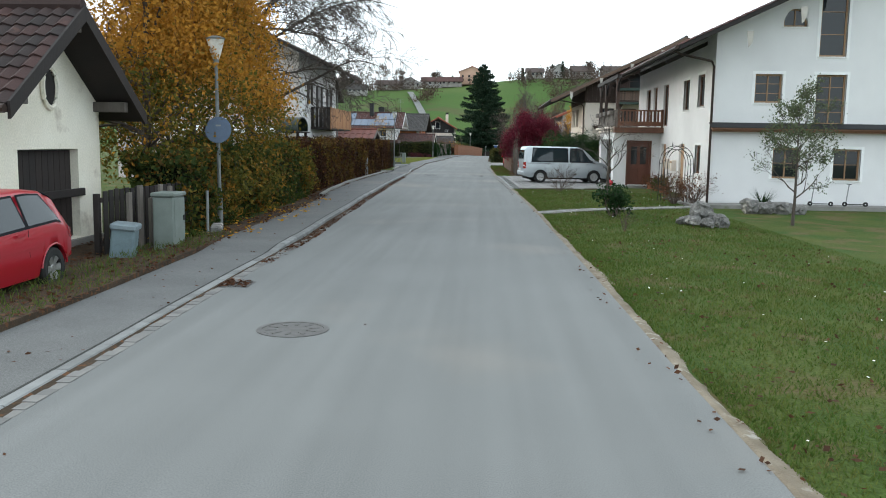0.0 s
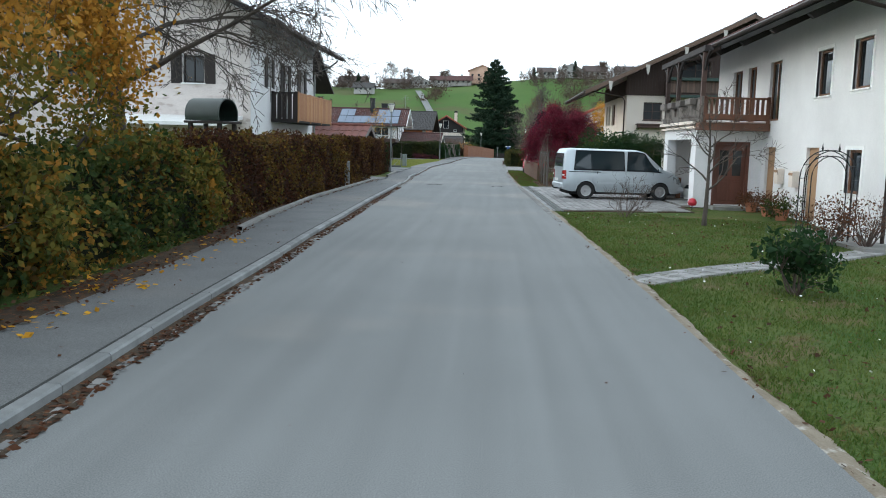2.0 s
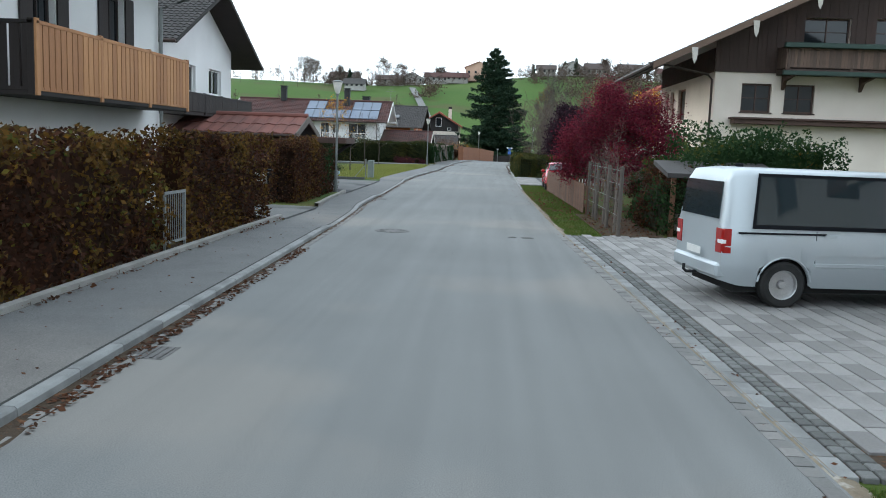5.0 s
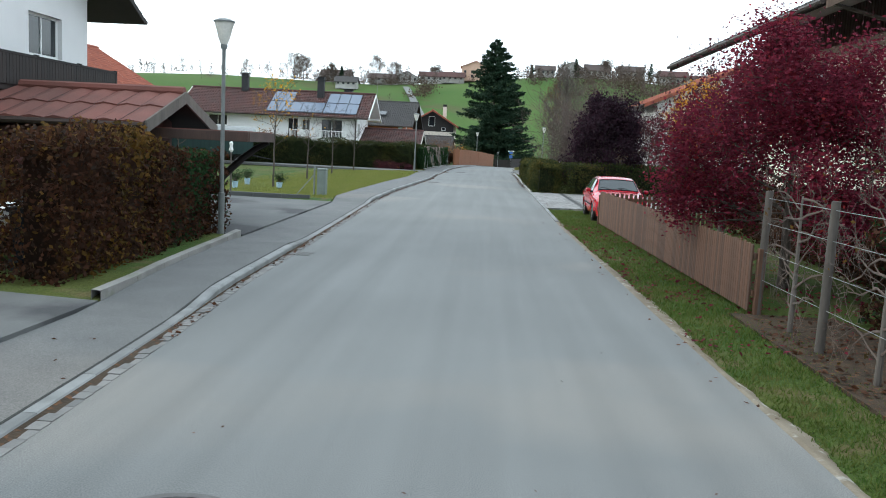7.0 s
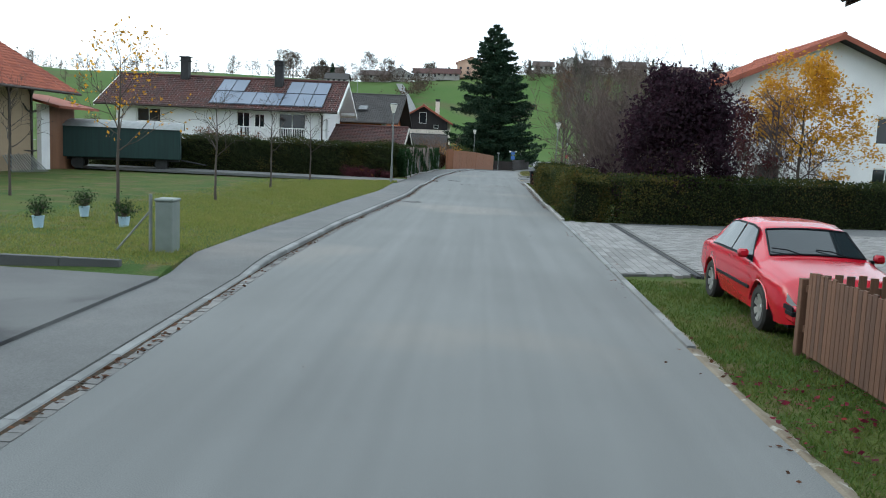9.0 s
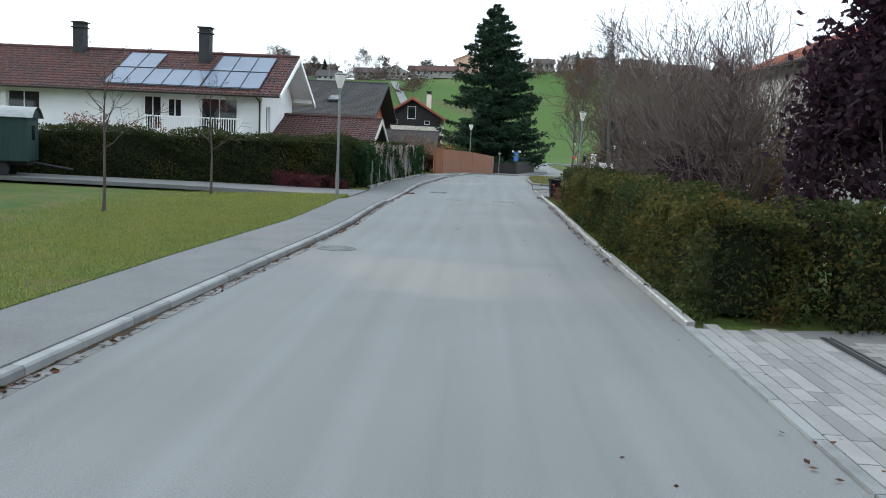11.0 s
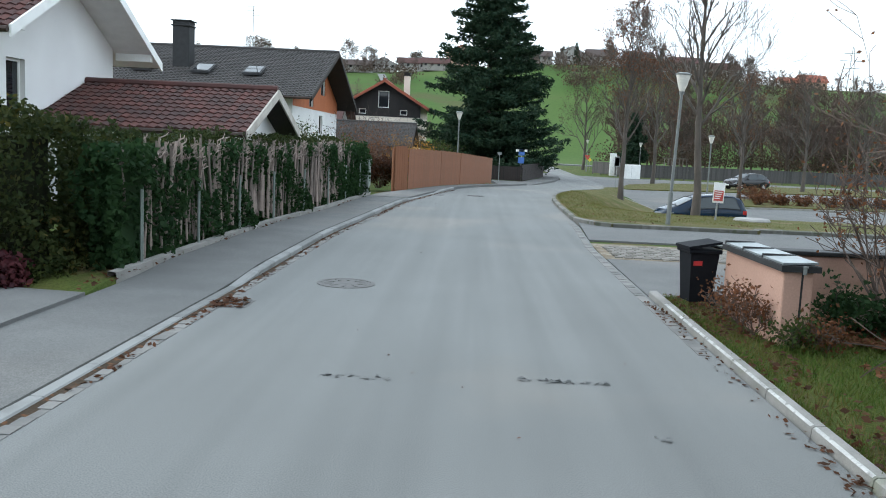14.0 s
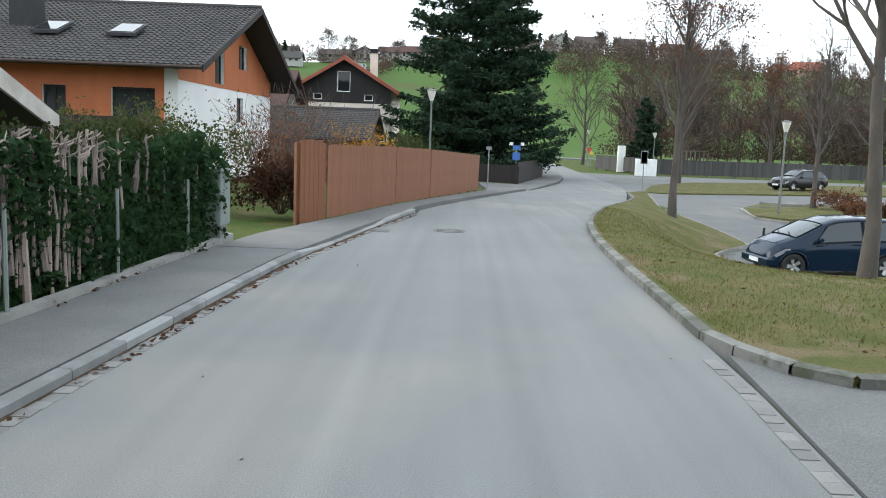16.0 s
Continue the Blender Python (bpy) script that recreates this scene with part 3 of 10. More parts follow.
def window(parent, p0, u, n, a, b, c, d, frame_mat, panes=(2, 1), depth=0.16, sill=None, name="window", shutters=None, bars=0.022, label="", curtain=False, surround=False):
    """A window in an opening: frame, glazing bars, panes, sill, shutters."""
    p0, u, n = Vector(p0), Vector(u), Vector(n)
    m = Matrix(((u.x, n.x, 0, 0), (u.y, n.y, 0, 0), (0, 0, 1, 0), (0, 0, 0, 1)))
    m.translation = p0 + u * a - n * depth
    m.translation.z = c
    w, h = b - a, d - c
    win = part(name, Geo().box(0.01, w - 0.01, -0.09, -0.06, 0.01, h - 0.01).turned(m), GLASS if not curtain else CURTAIN, parent, label)
    fr = 0.07
    g = Geo()
    g.box(0, fr, -0.04, 0.03, 0, h, 0.008).box(w - fr, w, -0.04, 0.03, 0, h, 0.008)
    g.box(fr, w - fr, -0.04, 0.028, 0, fr).box(fr, w - fr, -0.04, 0.028, h - fr, h)
    nx, nz = panes
    for i in range(1, nx):
        x = w * i / nx
        g.box(x - bars, x + bars, -0.035, 0.024, fr, h - fr)
    for k in range(1, nz):
        z = h * k / nz
        g.box(fr, w - fr, -0.03, 0.02, z - bars * 0.6, z + bars * 0.6)
    part("frame", g.turned(m), frame_mat, win)
    for i in range(nx):
        x0, x1 = w * i / nx + 0.03, w * (i + 1) / nx - 0.03
        part("pane", Geo().box(x0, x1, -0.02, -0.008, 0.04, h - 0.04).turned(m), GLASS, win)
    if surround:
        k, o = 0.11, depth + 0.012
        g = Geo().box(-k, 0, depth - 0.05, o, -k, h + k).box(w, w + k, depth - 0.05, o, -k, h + k).box(0, w, depth - 0.05, o, h, h + k).box(0, w, depth - 0.05, o, -k, 0)
        part("surround", g.turned(m), PURE_WHITE, win)
    if sill:
        part("sill", Geo().box(-0.06, w + 0.06, -0.05, depth + 0.06, -0.05, 0.0, 0.008).turned(m), sill, win)
    if shutters:
        for s in (-1, 1):
            x0 = -w * 0.5 - 0.02 if s < 0 else w + 0.02
            g = Geo().box(x0, x0 + w * 0.5, depth + 0.01, depth + 0.05, -0.03, h + 0.03, 0.006)
            sh = part("shutter", g.turned(m), shutters, win)
    return win


def roof_slope(parent, corners, tile_mat, board_mat, course=0.33, width=0.24, thick=0.14, name="roof", label=""):
    """One slope: corners eave_a, eave_b, ridge_b, ridge_a; a deck below and courses of wavy tiles on top."""
    ea, eb, rb, ra = [Vector(c) for c in corners]
    nrm = (eb - ea).cross(ra - ea).normalized()
    if nrm.z < 0:
        nrm = -nrm
    deck = part(name, Geo().extrude([ea, eb, rb, ra], -nrm * thick), board_mat, parent, label)
    n_c, n_w = max(2, int((ra - ea).length / course)), max(2, int((eb - ea).length / width))
    g = Geo()
    for i in range(n_c):
        for j in range(n_w):
            def Q(s, t, h):
                lo, hi = ea.lerp(eb, s), ra.lerp(rb, s)
                return lo.lerp(hi, t) + nrm * h
            s0, s1 = j / n_w, (j + 0.97) / n_w
            sm = s0 + (s1 - s0) * 0.4
            t0, t1 = i / n_c - 0.06 / n_c, (i + 1) / n_c
            lift = 0.012 * ((j * 7 + i * 13) % 5) / 5
            k = len(g.v)
            g.v += [tuple(Q(s0, t0, 0.035 + lift)), tuple(Q(sm, t0, 0.085 + lift)), tuple(Q(s1, t0, 0.035 + lift)),
                    tuple(Q(s0, t1, 0.01)), tuple(Q(sm, t1, 0.05)), tuple(Q(s1, t1, 0.01)),
                    tuple(Q(s0, t0, 0.0)), tuple(Q(s1, t0, 0.0))]
            g.f += [(k, k + 1, k + 4, k + 3), (k + 1, k + 2, k + 5, k + 4), (k + 6, k + 7, k + 2, k + 1, k)]
    tagged(part("tile_field", g, tile_mat, deck), kind="stuff")
    return deck


def gable_house(name, label, x0, x1, y0, y1, z0, eave, ridge, axis, wall_mat, tile_mat, board_mat, over=(0.9, 0.9), holes=None, mid=None, category="house", thick=0.3, fascia=None, course=0.33, width=0.24):
    """A house with a pitched roof. axis: the way the ridge runs; over: overhang at eaves and at gables; holes: openings by wall (S, E, N, W)
    as (u0, u1, z0, z1), u from the wall's first corner, anticlockwise seen from above."""
    h = thing(name, label, category)
    holes = holes or {}
    mid = mid if mid is not None else ((x0 + x1) / 2 if axis == "y" else (y0 + y1) / 2)
    W, D = x1 - x0, y1 - y0
    sides = {"S": ((x0, y0, 0), (1, 0, 0), (0, -1, 0), W), "E": ((x1, y0, 0), (0, 1, 0), (1, 0, 0), D),
             "N": ((x1, y1, 0), (-1, 0, 0), (0, 1, 0), W), "W": ((x0, y1, 0), (0, -1, 0), (-1, 0, 0), D)}
    g = Geo()
    for k, (p, u, n, length) in sides.items():
        top = [(0, eave), (length, eave)]
        if (axis == "y") == (k in "SN"):
            c = mid - (x0 if axis == "y" else y0)
            top = [(0, eave), (c if k in "SE" else length - c, ridge), (length, eave)]
        facade(g, None, p, u, n, length, z0, top, holes.get(k, []), thick)
    part("wall", g, wall_mat, h)
    oe, og = over
    half = (mid - x0 if axis == "y" else mid - y0, x1 - mid if axis == "y" else y1 - mid)
    lift = 0.16
    for s, hw in ((-1, half[0]), (1, half[1])):
        sl = (ridge - eave) / hw
        ze = eave - oe * sl + lift
        zr = ridge + lift
        if axis == "y":
            c = [(mid + s * (hw + oe), y0 - og, ze), (mid + s * (hw + oe), y1 + og, ze), (mid, y1 + og, zr), (mid, y0 - og, zr)]
        else:
            c = [(x0 - og, mid + s * (hw + oe), ze), (x1 + og, mid + s * (hw + oe), ze), (x1 + og, mid, zr), (x0 - og, mid, zr)]
        deck = roof_slope(h, c, tile_mat, board_mat, course, width)
        if fascia:
            for e in (0, 1):
                a, b = Vector(c[e]), Vector(c[3 - e])
                n2 = Vector((0, -1 if e == 0 else 1, 0)) if axis == "y" else Vector((-1 if e == 0 else 1, 0, 0))
                part("bargeboard", Geo().extrude([a + Vector((0, 0, 0.05)), b + Vector((0, 0, 0.05)), b - Vector((0, 0, 0.22)), a - Vector((0, 0, 0.22))], n2 * 0.05), fascia, deck)
        a, b = Vector(c[0]), Vector(c[1])
        out = (Vector((s, 0, 0)) if axis == "y" else Vector((0, s, 0))) * 0.07
        part("gutter", Geo().tube([a + out - Vector((0, 0, 0.06)), b + out - Vector((0, 0, 0.06))], 0.07, 8), COPPER, deck, smooth=True)
    g = Geo()
    a, b = ((mid, y0 - og, ridge + lift + 0.05), (mid, y1 + og, ridge + lift + 0.05)) if axis == "y" else ((x0 - og, mid, ridge + lift + 0.05), (x1 + og, mid, ridge + lift + 0.05))
    part("ridge_cap", g.tube([a, b], 0.12, 8), tile_mat, h, smooth=True)
    h["sides"] = 0
    return h, sides


def put_window(h, sides, k, hole, frame_mat, **kw):
    p, u, n, _ = sides[k]
    return window(h, p, u, n, *hole, frame_mat, **kw)


def downpipe(parent, pts, mat=None, r=0.05):
    part("downpipe", Geo().tube(pts, r, 8), mat or COPPER, parent, smooth=True)


def chimney(parent, x, y, z0, z1, mat, w=0.5):
    c = part("chimney", Geo().box(x - w / 2, x + w / 2, y - w / 2, y + w / 2, z0, z1, 0.01), mat, parent)
    part("cap", Geo().box(x - w / 2 - 0.08, x + w / 2 + 0.08, y - w / 2 - 0.08, y + w / 2 + 0.08, z1, z1 + 0.07, 0.01).box(x - w / 2, x + w / 2, y - w / 2, y + w / 2, z1 + 0.07, z1 + 0.3).box(
        x - w / 2 - 0.1, x + w / 2 + 0.1, y - w / 2 - 0.1, y + w / 2 + 0.1, z1 + 0.3, z1 + 0.36), DARK_METAL, c)


# farmhouse with the balcony
DOOR_WOOD = material("red_brown_door_wood", (0.14, 0.047, 0.026), 0.6, (0.09, 0.032, 0.019), 2, 40, 0.3, stretch=(1, 1, 0.15))
PALE_TAIL = material("pale_carved_wood", (0.5, 0.47, 0.42), 0.9, (0.36, 0.33, 0.29), 3, 40, 0.3)
FX, FY = 9.95, 35.0
hS = [(1.55, 2.6, 3.84, 4.95), (3.9, 5.05, 2.95 + 0.08, 4.95), (3.92, 4.95, 5.63, 8.2), (2.5, 3.42, 6.75, 7.45), (2.4, 3.45, 0.9, 2.1), (4.75, 5.8, 0.86, 2.08)]
hW_y = [(36.5, 37.6, 3.75, 5.07), (39.1, 40.2, 3.7, 5.03), (43.45, 44.6, 3.1, 5.12), (46.2, 47.2, 3.1, 5.15), (48.0, 49.2, 3.1, 5.15), (36.65, 37.6, 0.98, 2.15), (39.6, 40.6, 0.0, 2.2), (43.5, 44.5, 0.0, 2.2)]
hW = [(51.5 - b, 51.5 - a, c, d) for a, b, c, d in hW_y]
farm, fs = gable_house("farmhouse", "white rendered farmhouse with a wide low-pitched tiled roof", FX, 27.0, FY, 51.5, -0.6, 6.5, 10.5, "y", WHITE, TILE_BROWN, DARK_WOOD,
                       over=(1.8, 1.6), holes={"S": hS, "W": hW}, thick=0.35)
for i, hh in enumerate(hS):
    put_window(farm, fs, "S", hh, OAK, panes=((2, 3), (2, 4), (1, 3), (2, 1), (2, 2), (2, 2))[i], sill=WHITE_PAINT if i != 1 else None, surround=i != 3)
for i, hh in enumerate(hW):
    if i in (6, 7):
        p, u, n, _ = fs["W"]
        d = part("door", Geo().box(hh[0], hh[1], 0.1, 0.17, hh[2], hh[3], 0.006).turned(Matrix(((0, -1, 0, FX), (-1, 0, 0, 51.5), (0, 0, 1, 0), (0, 0, 0, 1))) @ Matrix.Scale(-1, 4, (0, 1, 0))), OAK, farm)
    else:
        put_window(farm, fs, "W", hh, BROWN_WOOD, panes=(1, 1) if i < 2 or i == 5 else (2, 1), sill=WHITE_PAINT if i < 2 or i == 5 else None, depth=0.12, surround=i < 2 or i == 5)
# strip of flashing and ledge over the ground floor of the gable
part("ledge", Geo().box(FX - 0.1, 27, FY - 0.42, FY - 0.003, 2.78, 2.86, 0.01).box(FX - 0.05, 27, FY - 0.3, FY - 0.003, 2.7, 2.78), BROWN_WOOD, farm)
part("flashing", Geo().extrude([(FX - 0.15, FY - 0.45, 2.87), (27, FY - 0.45, 2.87), (27, FY - 0.003, 3.06), (FX - 0.15, FY - 0.003, 3.06)], (0, 0, -0.03)), DARK_METAL, farm)
downpipe(farm, [(8.15, 34.2, 5.75), (8.4, 34.4, 5.62), (9.75, 34.85, 5.4), (9.86, 34.9, 5.2), (9.86, 34.9, -0.2)])
for xx, zz in ((10.75, 6.28), (12.65, 7.17), (14.6, 8.08)):
    part("rafter_tail", Geo().extrude([(xx - 0.13, 33.5, zz + 0.1), (xx + 0.13, 33.5, zz + 0.1), (xx + 0.1, 33.5, zz - 0.3), (xx + 0.03, 33.5, zz - 0.42), (xx - 0.05, 33.5, zz - 0.5), (xx - 0.08, 33.5, zz - 0.25)], (0, -0.03, 0)), PALE_TAIL, farm, "pale carved hanging board")
ca = (FX + 2.96, 6.76)
for s in (-1, 1):
    arc = [(ca[0] + s * 0.47 * math.cos(a), ca[1] + 0.68 * math.sin(a)) for a in np.linspace(0, math.pi / 2, 9)]
    pg = [(x, FY + 0.01, z) for x, z in arc] + [(ca[0], FY + 0.01, 7.46), (ca[0] + s * 0.47, FY + 0.01, 7.46)]
    part("arch_infill", Geo().extrude(pg, (0, 0.15, 0)), WHITE, farm)
for xx, zz in ((9.0, 5.2),):
    for yy in (36.5, 39.5, 42.5, 45.5, 48.5, 51.2):
        part("rafter_tail", Geo().extrude([(8.25, yy - 0.08, 5.54), (9.95, yy - 0.08, 6.34), (9.95, yy - 0.08, 6.18), (8.4, yy - 0.08, 5.42)], (0, 0.16, 0)), DARK_WOOD, farm)

# porch block with garage under the balcony
BX, BY0, BY1 = 7.62, 44.95, 50.6
g = Geo()
facade(g, None, (BX, BY1, 0), (0, -1, 0), (-1, 0, 0), BY1 - BY0, -0.3, [(0, 2.95), (BY1 - BY0, 2.95)], [(0.75, 4.9, -0.02, 2.42)], 0.35)
facade(g, None, (BX, BY0, 0), (1, 0, 0), (0, -1, 0), FX - BX, -0.3, [(0, 2.95), (FX - BX, 2.95)], [(0.72, 1.82, 0.1, 2.28)], 0.3)
facade(g, None, (FX, BY1, 0), (-1, 0, 0), (0, 1, 0), FX - BX, -0.3, [(0, 2.95), (FX - BX, 2.95)], [], 0.3)
part("porch_wall", g, WHITE, farm, "white garage porch below the balcony")
part("cornice", Geo().box(BX - 0.14, FX - 0.003, BY0 - 0.14, BY1 + 0.1, 2.8, 2.88, 0.01).box(BX - 0.22, FX - 0.003, BY0 - 0.22, BY1 + 0.18, 2.95, 3.06, 0.01), CREAM, farm)
part("garage_floor", Geo().box(BX - 0.35, FX - 0.003, BY0 + 0.3, BY1 - 0.3, -0.1, 0.03), CONCRETE, farm)
part("front_door", Geo().box(BX + 0.74, BX + 1.8, BY0 + 0.1, BY0 + 0.16, 0.12, 2.26, 0.01), DOOR_WOOD, farm, "red-brown wooden front door with two glazed panels")
dr = farm.children[-1]
for a, b in ((0.84, 1.24), (1.3, 1.7)):
    part("pane", Geo().box(BX + a + 0.05, BX + b - 0.05, BY0 + 0.085, BY0 + 0.1, 1.15, 2.05), GLASS, dr)
    part("panel", Geo().box(BX + a, BX + b, BY0 + 0.075, BY0 + 0.1, 0.25, 0.95, 0.012), DOOR_WOOD, dr)
part("door_frame", Geo().box(BX + 0.64, BX + 0.74, BY0 - 0.02, BY0 + 0.14, 0.05, 2.36).box(BX + 1.8, BX + 1.9, BY0 - 0.02, BY0 + 0.14, 0.05, 2.36).box(BX + 0.74, BX + 1.8, BY0 - 0.018, BY0 + 0.14, 2.26, 2.36), DOOR_WOOD, dr)
part("doorstep", Geo().box(BX + 0.5, BX + 2.1, BY0 - 0.9, BY0 - 0.003, -0.25, 0.08, 0.01), CONCRETE, farm)
# balcony
BALC_WOOD = material("red_brown_balcony_wood", (0.17, 0.075, 0.042), 0.8, (0.1, 0.047, 0.03), 2, 40, 0.4, objects=0.5, stretch=(1, 1, 0.15))
bal = part("balcony", Geo().box(BX - 0.1, FX - 0.003, BY0 - 0.75, BY0 - 0.16, 2.74, 3.0, 0.01), BALC_WOOD, farm, "wooden balcony with turned weathered boards")


def rail_run(parent, a, b, z0, z1, mat, gap=0.16, board=0.11, posts=None):
    a, b = Vector(a), Vector(b)
    d = (b - a)
    L = d.length
    d.normalize()
    s = Vector((d.y, -d.x, 0))
    m = Matrix(((d.x, s.x, 0, a.x), (d.y, s.y, 0, a.y), (0, 0, 1, 0), (0, 0, 0, 1)))
    part("top_rail", Geo().box(0, L, -0.05, 0.05, z1 - 0.07, z1, 0.01).turned(m), mat, parent)
    part("bottom_rail", Geo().box(0, L, -0.035, 0.035, z0 + 0.08, z0 + 0.15, 0.008).turned(m), mat, parent)
    n = int(L / gap)
    me = mesh_of("board", Geo().box(-board / 2, board / 2, -0.014, 0.014, z0 + 0.1, z1 - 0.06), mat)
    for i in range(n):
        ob = part("board", me, None, parent)
        ob.matrix_basis = m @ Matrix.Translation(((i + 0.5) * L / n, 0.028, 0))
    for x in np.linspace(0.05, L - 0.05, max(2, int(L / 2.2) + 1)):
        part("post", Geo().box(x - 0.055, x + 0.055, -0.05, 0.05, z0, z1 + 0.03, 0.008).turned(m), mat, parent)


rail_run(bal, (BX + 0.02, BY0 - 0.72, 0), (FX - 0.05, BY0 - 0.72, 0), 3.0, 3.88, BALC_WOOD, 0.17, 0.1)
rail_run(bal, (BX - 0.02, BY1, 0), (BX - 0.02, BY0 - 0.72, 0), 3.0, 3.88, GREY_WOOD, 0.15, 0.13)
part("rail_panel", Geo().box(BX + 0.05, FX - 0.05, BY0 - 0.78, BY0 - 0.75, 3.12, 3.3, 0.008), BALC_WOOD, bal)
part("lower_board", Geo().box(BX - 0.12, BX - 0.08, BY0 - 0.7, BY1, 3.08, 3.3, 0.008), GREY_WOOD, bal)
for yy in (45.3, 46.9, 48.5, 49.9):
    part("planter_box", Geo().box(BX - 0.32, BX - 0.09, yy - 0.42, yy + 0.42, 3.64, 3.86, 0.01), GREY_WOOD, bal)
for yy in (44.35, 48.4, 50.5):
    part("post", Geo().box(BX - 0.08, BX + 0.08, yy - 0.08, yy + 0.08, 3.0, 5.62, 0.01), TIMBER, bal)
    for s in (-1, 1):
        part("brace", Geo().tube([(BX, yy, 4.75), (BX, yy + s * 0.3, 5.2), (BX, yy + s * 0.8, 5.45)], 0.06, 6), DARK_WOOD, bal)
part("beam", Geo().box(BX - 0.1, BX + 0.1, BY0 - 0.9, 51.6, 5.42, 5.62, 0.01), DARK_WOOD, bal)

# timber-gabled house behind
h2S = [(1.15, 2.4, 3.95, 5.15), (2.95, 4.2, 3.95, 5.15), (3.55, 5.45, 6.8, 7.92), (6.48, 8.25, 6.8, 7.95)]
h2W = [(84.0 - b, 84.0 - a, c, d) for a, b, c, d in ((78.0, 79.6, 3.7, 5.25), (80.6, 81.5, 3.7, 5.25), (82.0, 82.9, 3.7, 5.25))]
house2, s2 = gable_house("house", "cream house with a dark timber gable and carved balcony", 9.25, 24.4, 72.6, 84.0, 0, 6.95, 10.55, "y", CREAM, TILE_GREY, DARK_WOOD, over=(3.0, 2.0),
                         holes={"S": h2S, "W": h2W}, fascia=OLD_WOOD)
for i, hh in enumerate(h2S):
    put_window(house2, s2, "S", hh, TIMBER, panes=(2, 2), sill=TIMBER, curtain=False)
for hh in h2W:
    put_window(house2, s2, "W", hh, BROWN_WOOD, panes=(1, 1))
g = Geo()
TOP2 = 6.95


def gable_z(x):
    return TOP2 + 0.475 * min(x - 9.25, 24.4 - x) - 0.05


for a, b, c, d in ((9.2, 12.8, 5.6, 12), (14.7, 15.73, 5.6, 12), (17.5, 24.4, 5.6, 12), (12.8, 14.7, 7.92, 12), (15.73, 17.5, 7.95, 12), (12.8, 14.7, 5.6, 6.8), (15.73, 17.5, 5.6, 6.8)):
    n_ = max(1, round((b - a) / 0.19))
    for i in range(n_):
        p, q = a + (b - a) * i / n_ + 0.004, a + (b - a) * (i + 1) / n_ - 0.004
        g.extrude([(p, 72.57, c), (q, 72.57, c), (q, 72.57, min(d, gable_z(q))), (p, 72.57, min(d, gable_z(p)))], (0, -0.05 - 0.012 * (i % 2), 0))
tagged(part("timber_cladding", g, TIMBER, house2, "dark vertical boarding of the gable"), kind="stuff")
g = Geo()
for i in range(62):
    y = 72.7 + i * 0.182
    g.box(9.19, 9.23, y, y + 0.13, 5.6, 6.6)
tagged(part("side_cladding", g, TIMBER, house2, "dark battens below the eaves"), kind="stuff")
GREEN_RAIL = material("dark_green_rail", (0.02, 0.045, 0.034), 0.6, (0.014, 0.032, 0.024), 3, 50, 0.1)
b2 = part("balcony", Geo().box(11.75, 22, 71.3, 72.5, 5.5, 5.68, 0.01), TIMBER, house2)
rail_run(b2, (11.8, 71.35, 0), (22, 71.35, 0), 5.66, 6.62, OLD_WOOD, 0.125, 0.118)
rail_run(b2, (11.8, 72.5, 0), (11.8, 71.35, 0), 5.66, 6.62, OLD_WOOD, 0.14, 0.125)
part("flower_rail", Geo().box(11.6, 22, 71.05, 71.32, 6.52, 6.72, 0.02).box(11.6, 22, 71.1, 71.3, 5.42, 5.6, 0.02), GREEN_RAIL, b2, "dark green flower shelf along the rail")
for xx in (12.0, 15.2, 18.6):
    part("bracket", Geo().extrude([(xx, 72.5, 5.5), (xx, 71.35, 5.5), (xx, 71.35, 5.38), (xx, 72.2, 5.25), (xx, 72.5, 4.9)], (0.14, 0, 0)), TIMBER, b2)
part("ledge", Geo().box(10.0, 22, 71.9, 72.55, 3.42, 3.62, 0.02).box(9.9, 22, 71.8, 72.55, 3.62, 3.7, 0.01), TIMBER, house2)
for xx, zz in ((7.85, 6.25), (10.2, 7.35), (12.6, 8.5), (15.0, 9.6)):
    part("rafter_tail", Geo().extrude([(xx - 0.13, 70.55, zz + 0.1), (xx + 0.13, 70.55, zz + 0.1), (xx + 0.1, 70.55, zz - 0.35), (xx + 0.02, 70.55, zz - 0.55), (xx - 0.06, 70.55, zz - 0.4)], (0, -0.03, 0)), PALE_TAIL, house2, "pale carved hanging board")
    part("purlin", Geo().box(xx - 0.1, xx + 0.1, 70.6, 72.6, zz + 0.02, zz + 0.24), DARK_WOOD, house2)
downpipe(house2, [(6.5, 71.3, 5.75), (6.9, 71.6, 5.72), (8.9, 72.45, 5.45), (9.1, 72.5, 5.25), (9.12, 72.5, 0)])

# white house with shutters
hlS = [(7.35, 8.2, 4.1, 5.15), (2.5, 3.4, 4.1, 5.15)]
hlE = [(2.35, 3.05, 4.15, 5.3), (5.0, 5.9, 3.0, 5.3), (8.2, 9.1, 3.0, 5.3), (2.5, 3.2, 1.6, 2.3)]
house3, s3 = gable_house("house", "white house with dark shutters and a boarded balcony", -19.0, -9.0, 46.4, 57.6, -0.3, 6.75, 9.1, "y", OFF_WHITE, TILE_DARK, DARK_WOOD, over=(1.35, 1.2),
                         holes={"S": hlS, "E": hlE})
for hh in hlS:
    put_window(house3, s3, "S", hh, DARK_WOOD, panes=(2, 1), sill=WHITE_PAINT, shutters=DARK_WOOD)
for i, hh in enumerate(hlE):
    put_window(house3, s3, "E", hh, DARK_WOOD, panes=(2, 1), shutters=DARK_WOOD if i < 3 else None, sill=WHITE_PAINT)
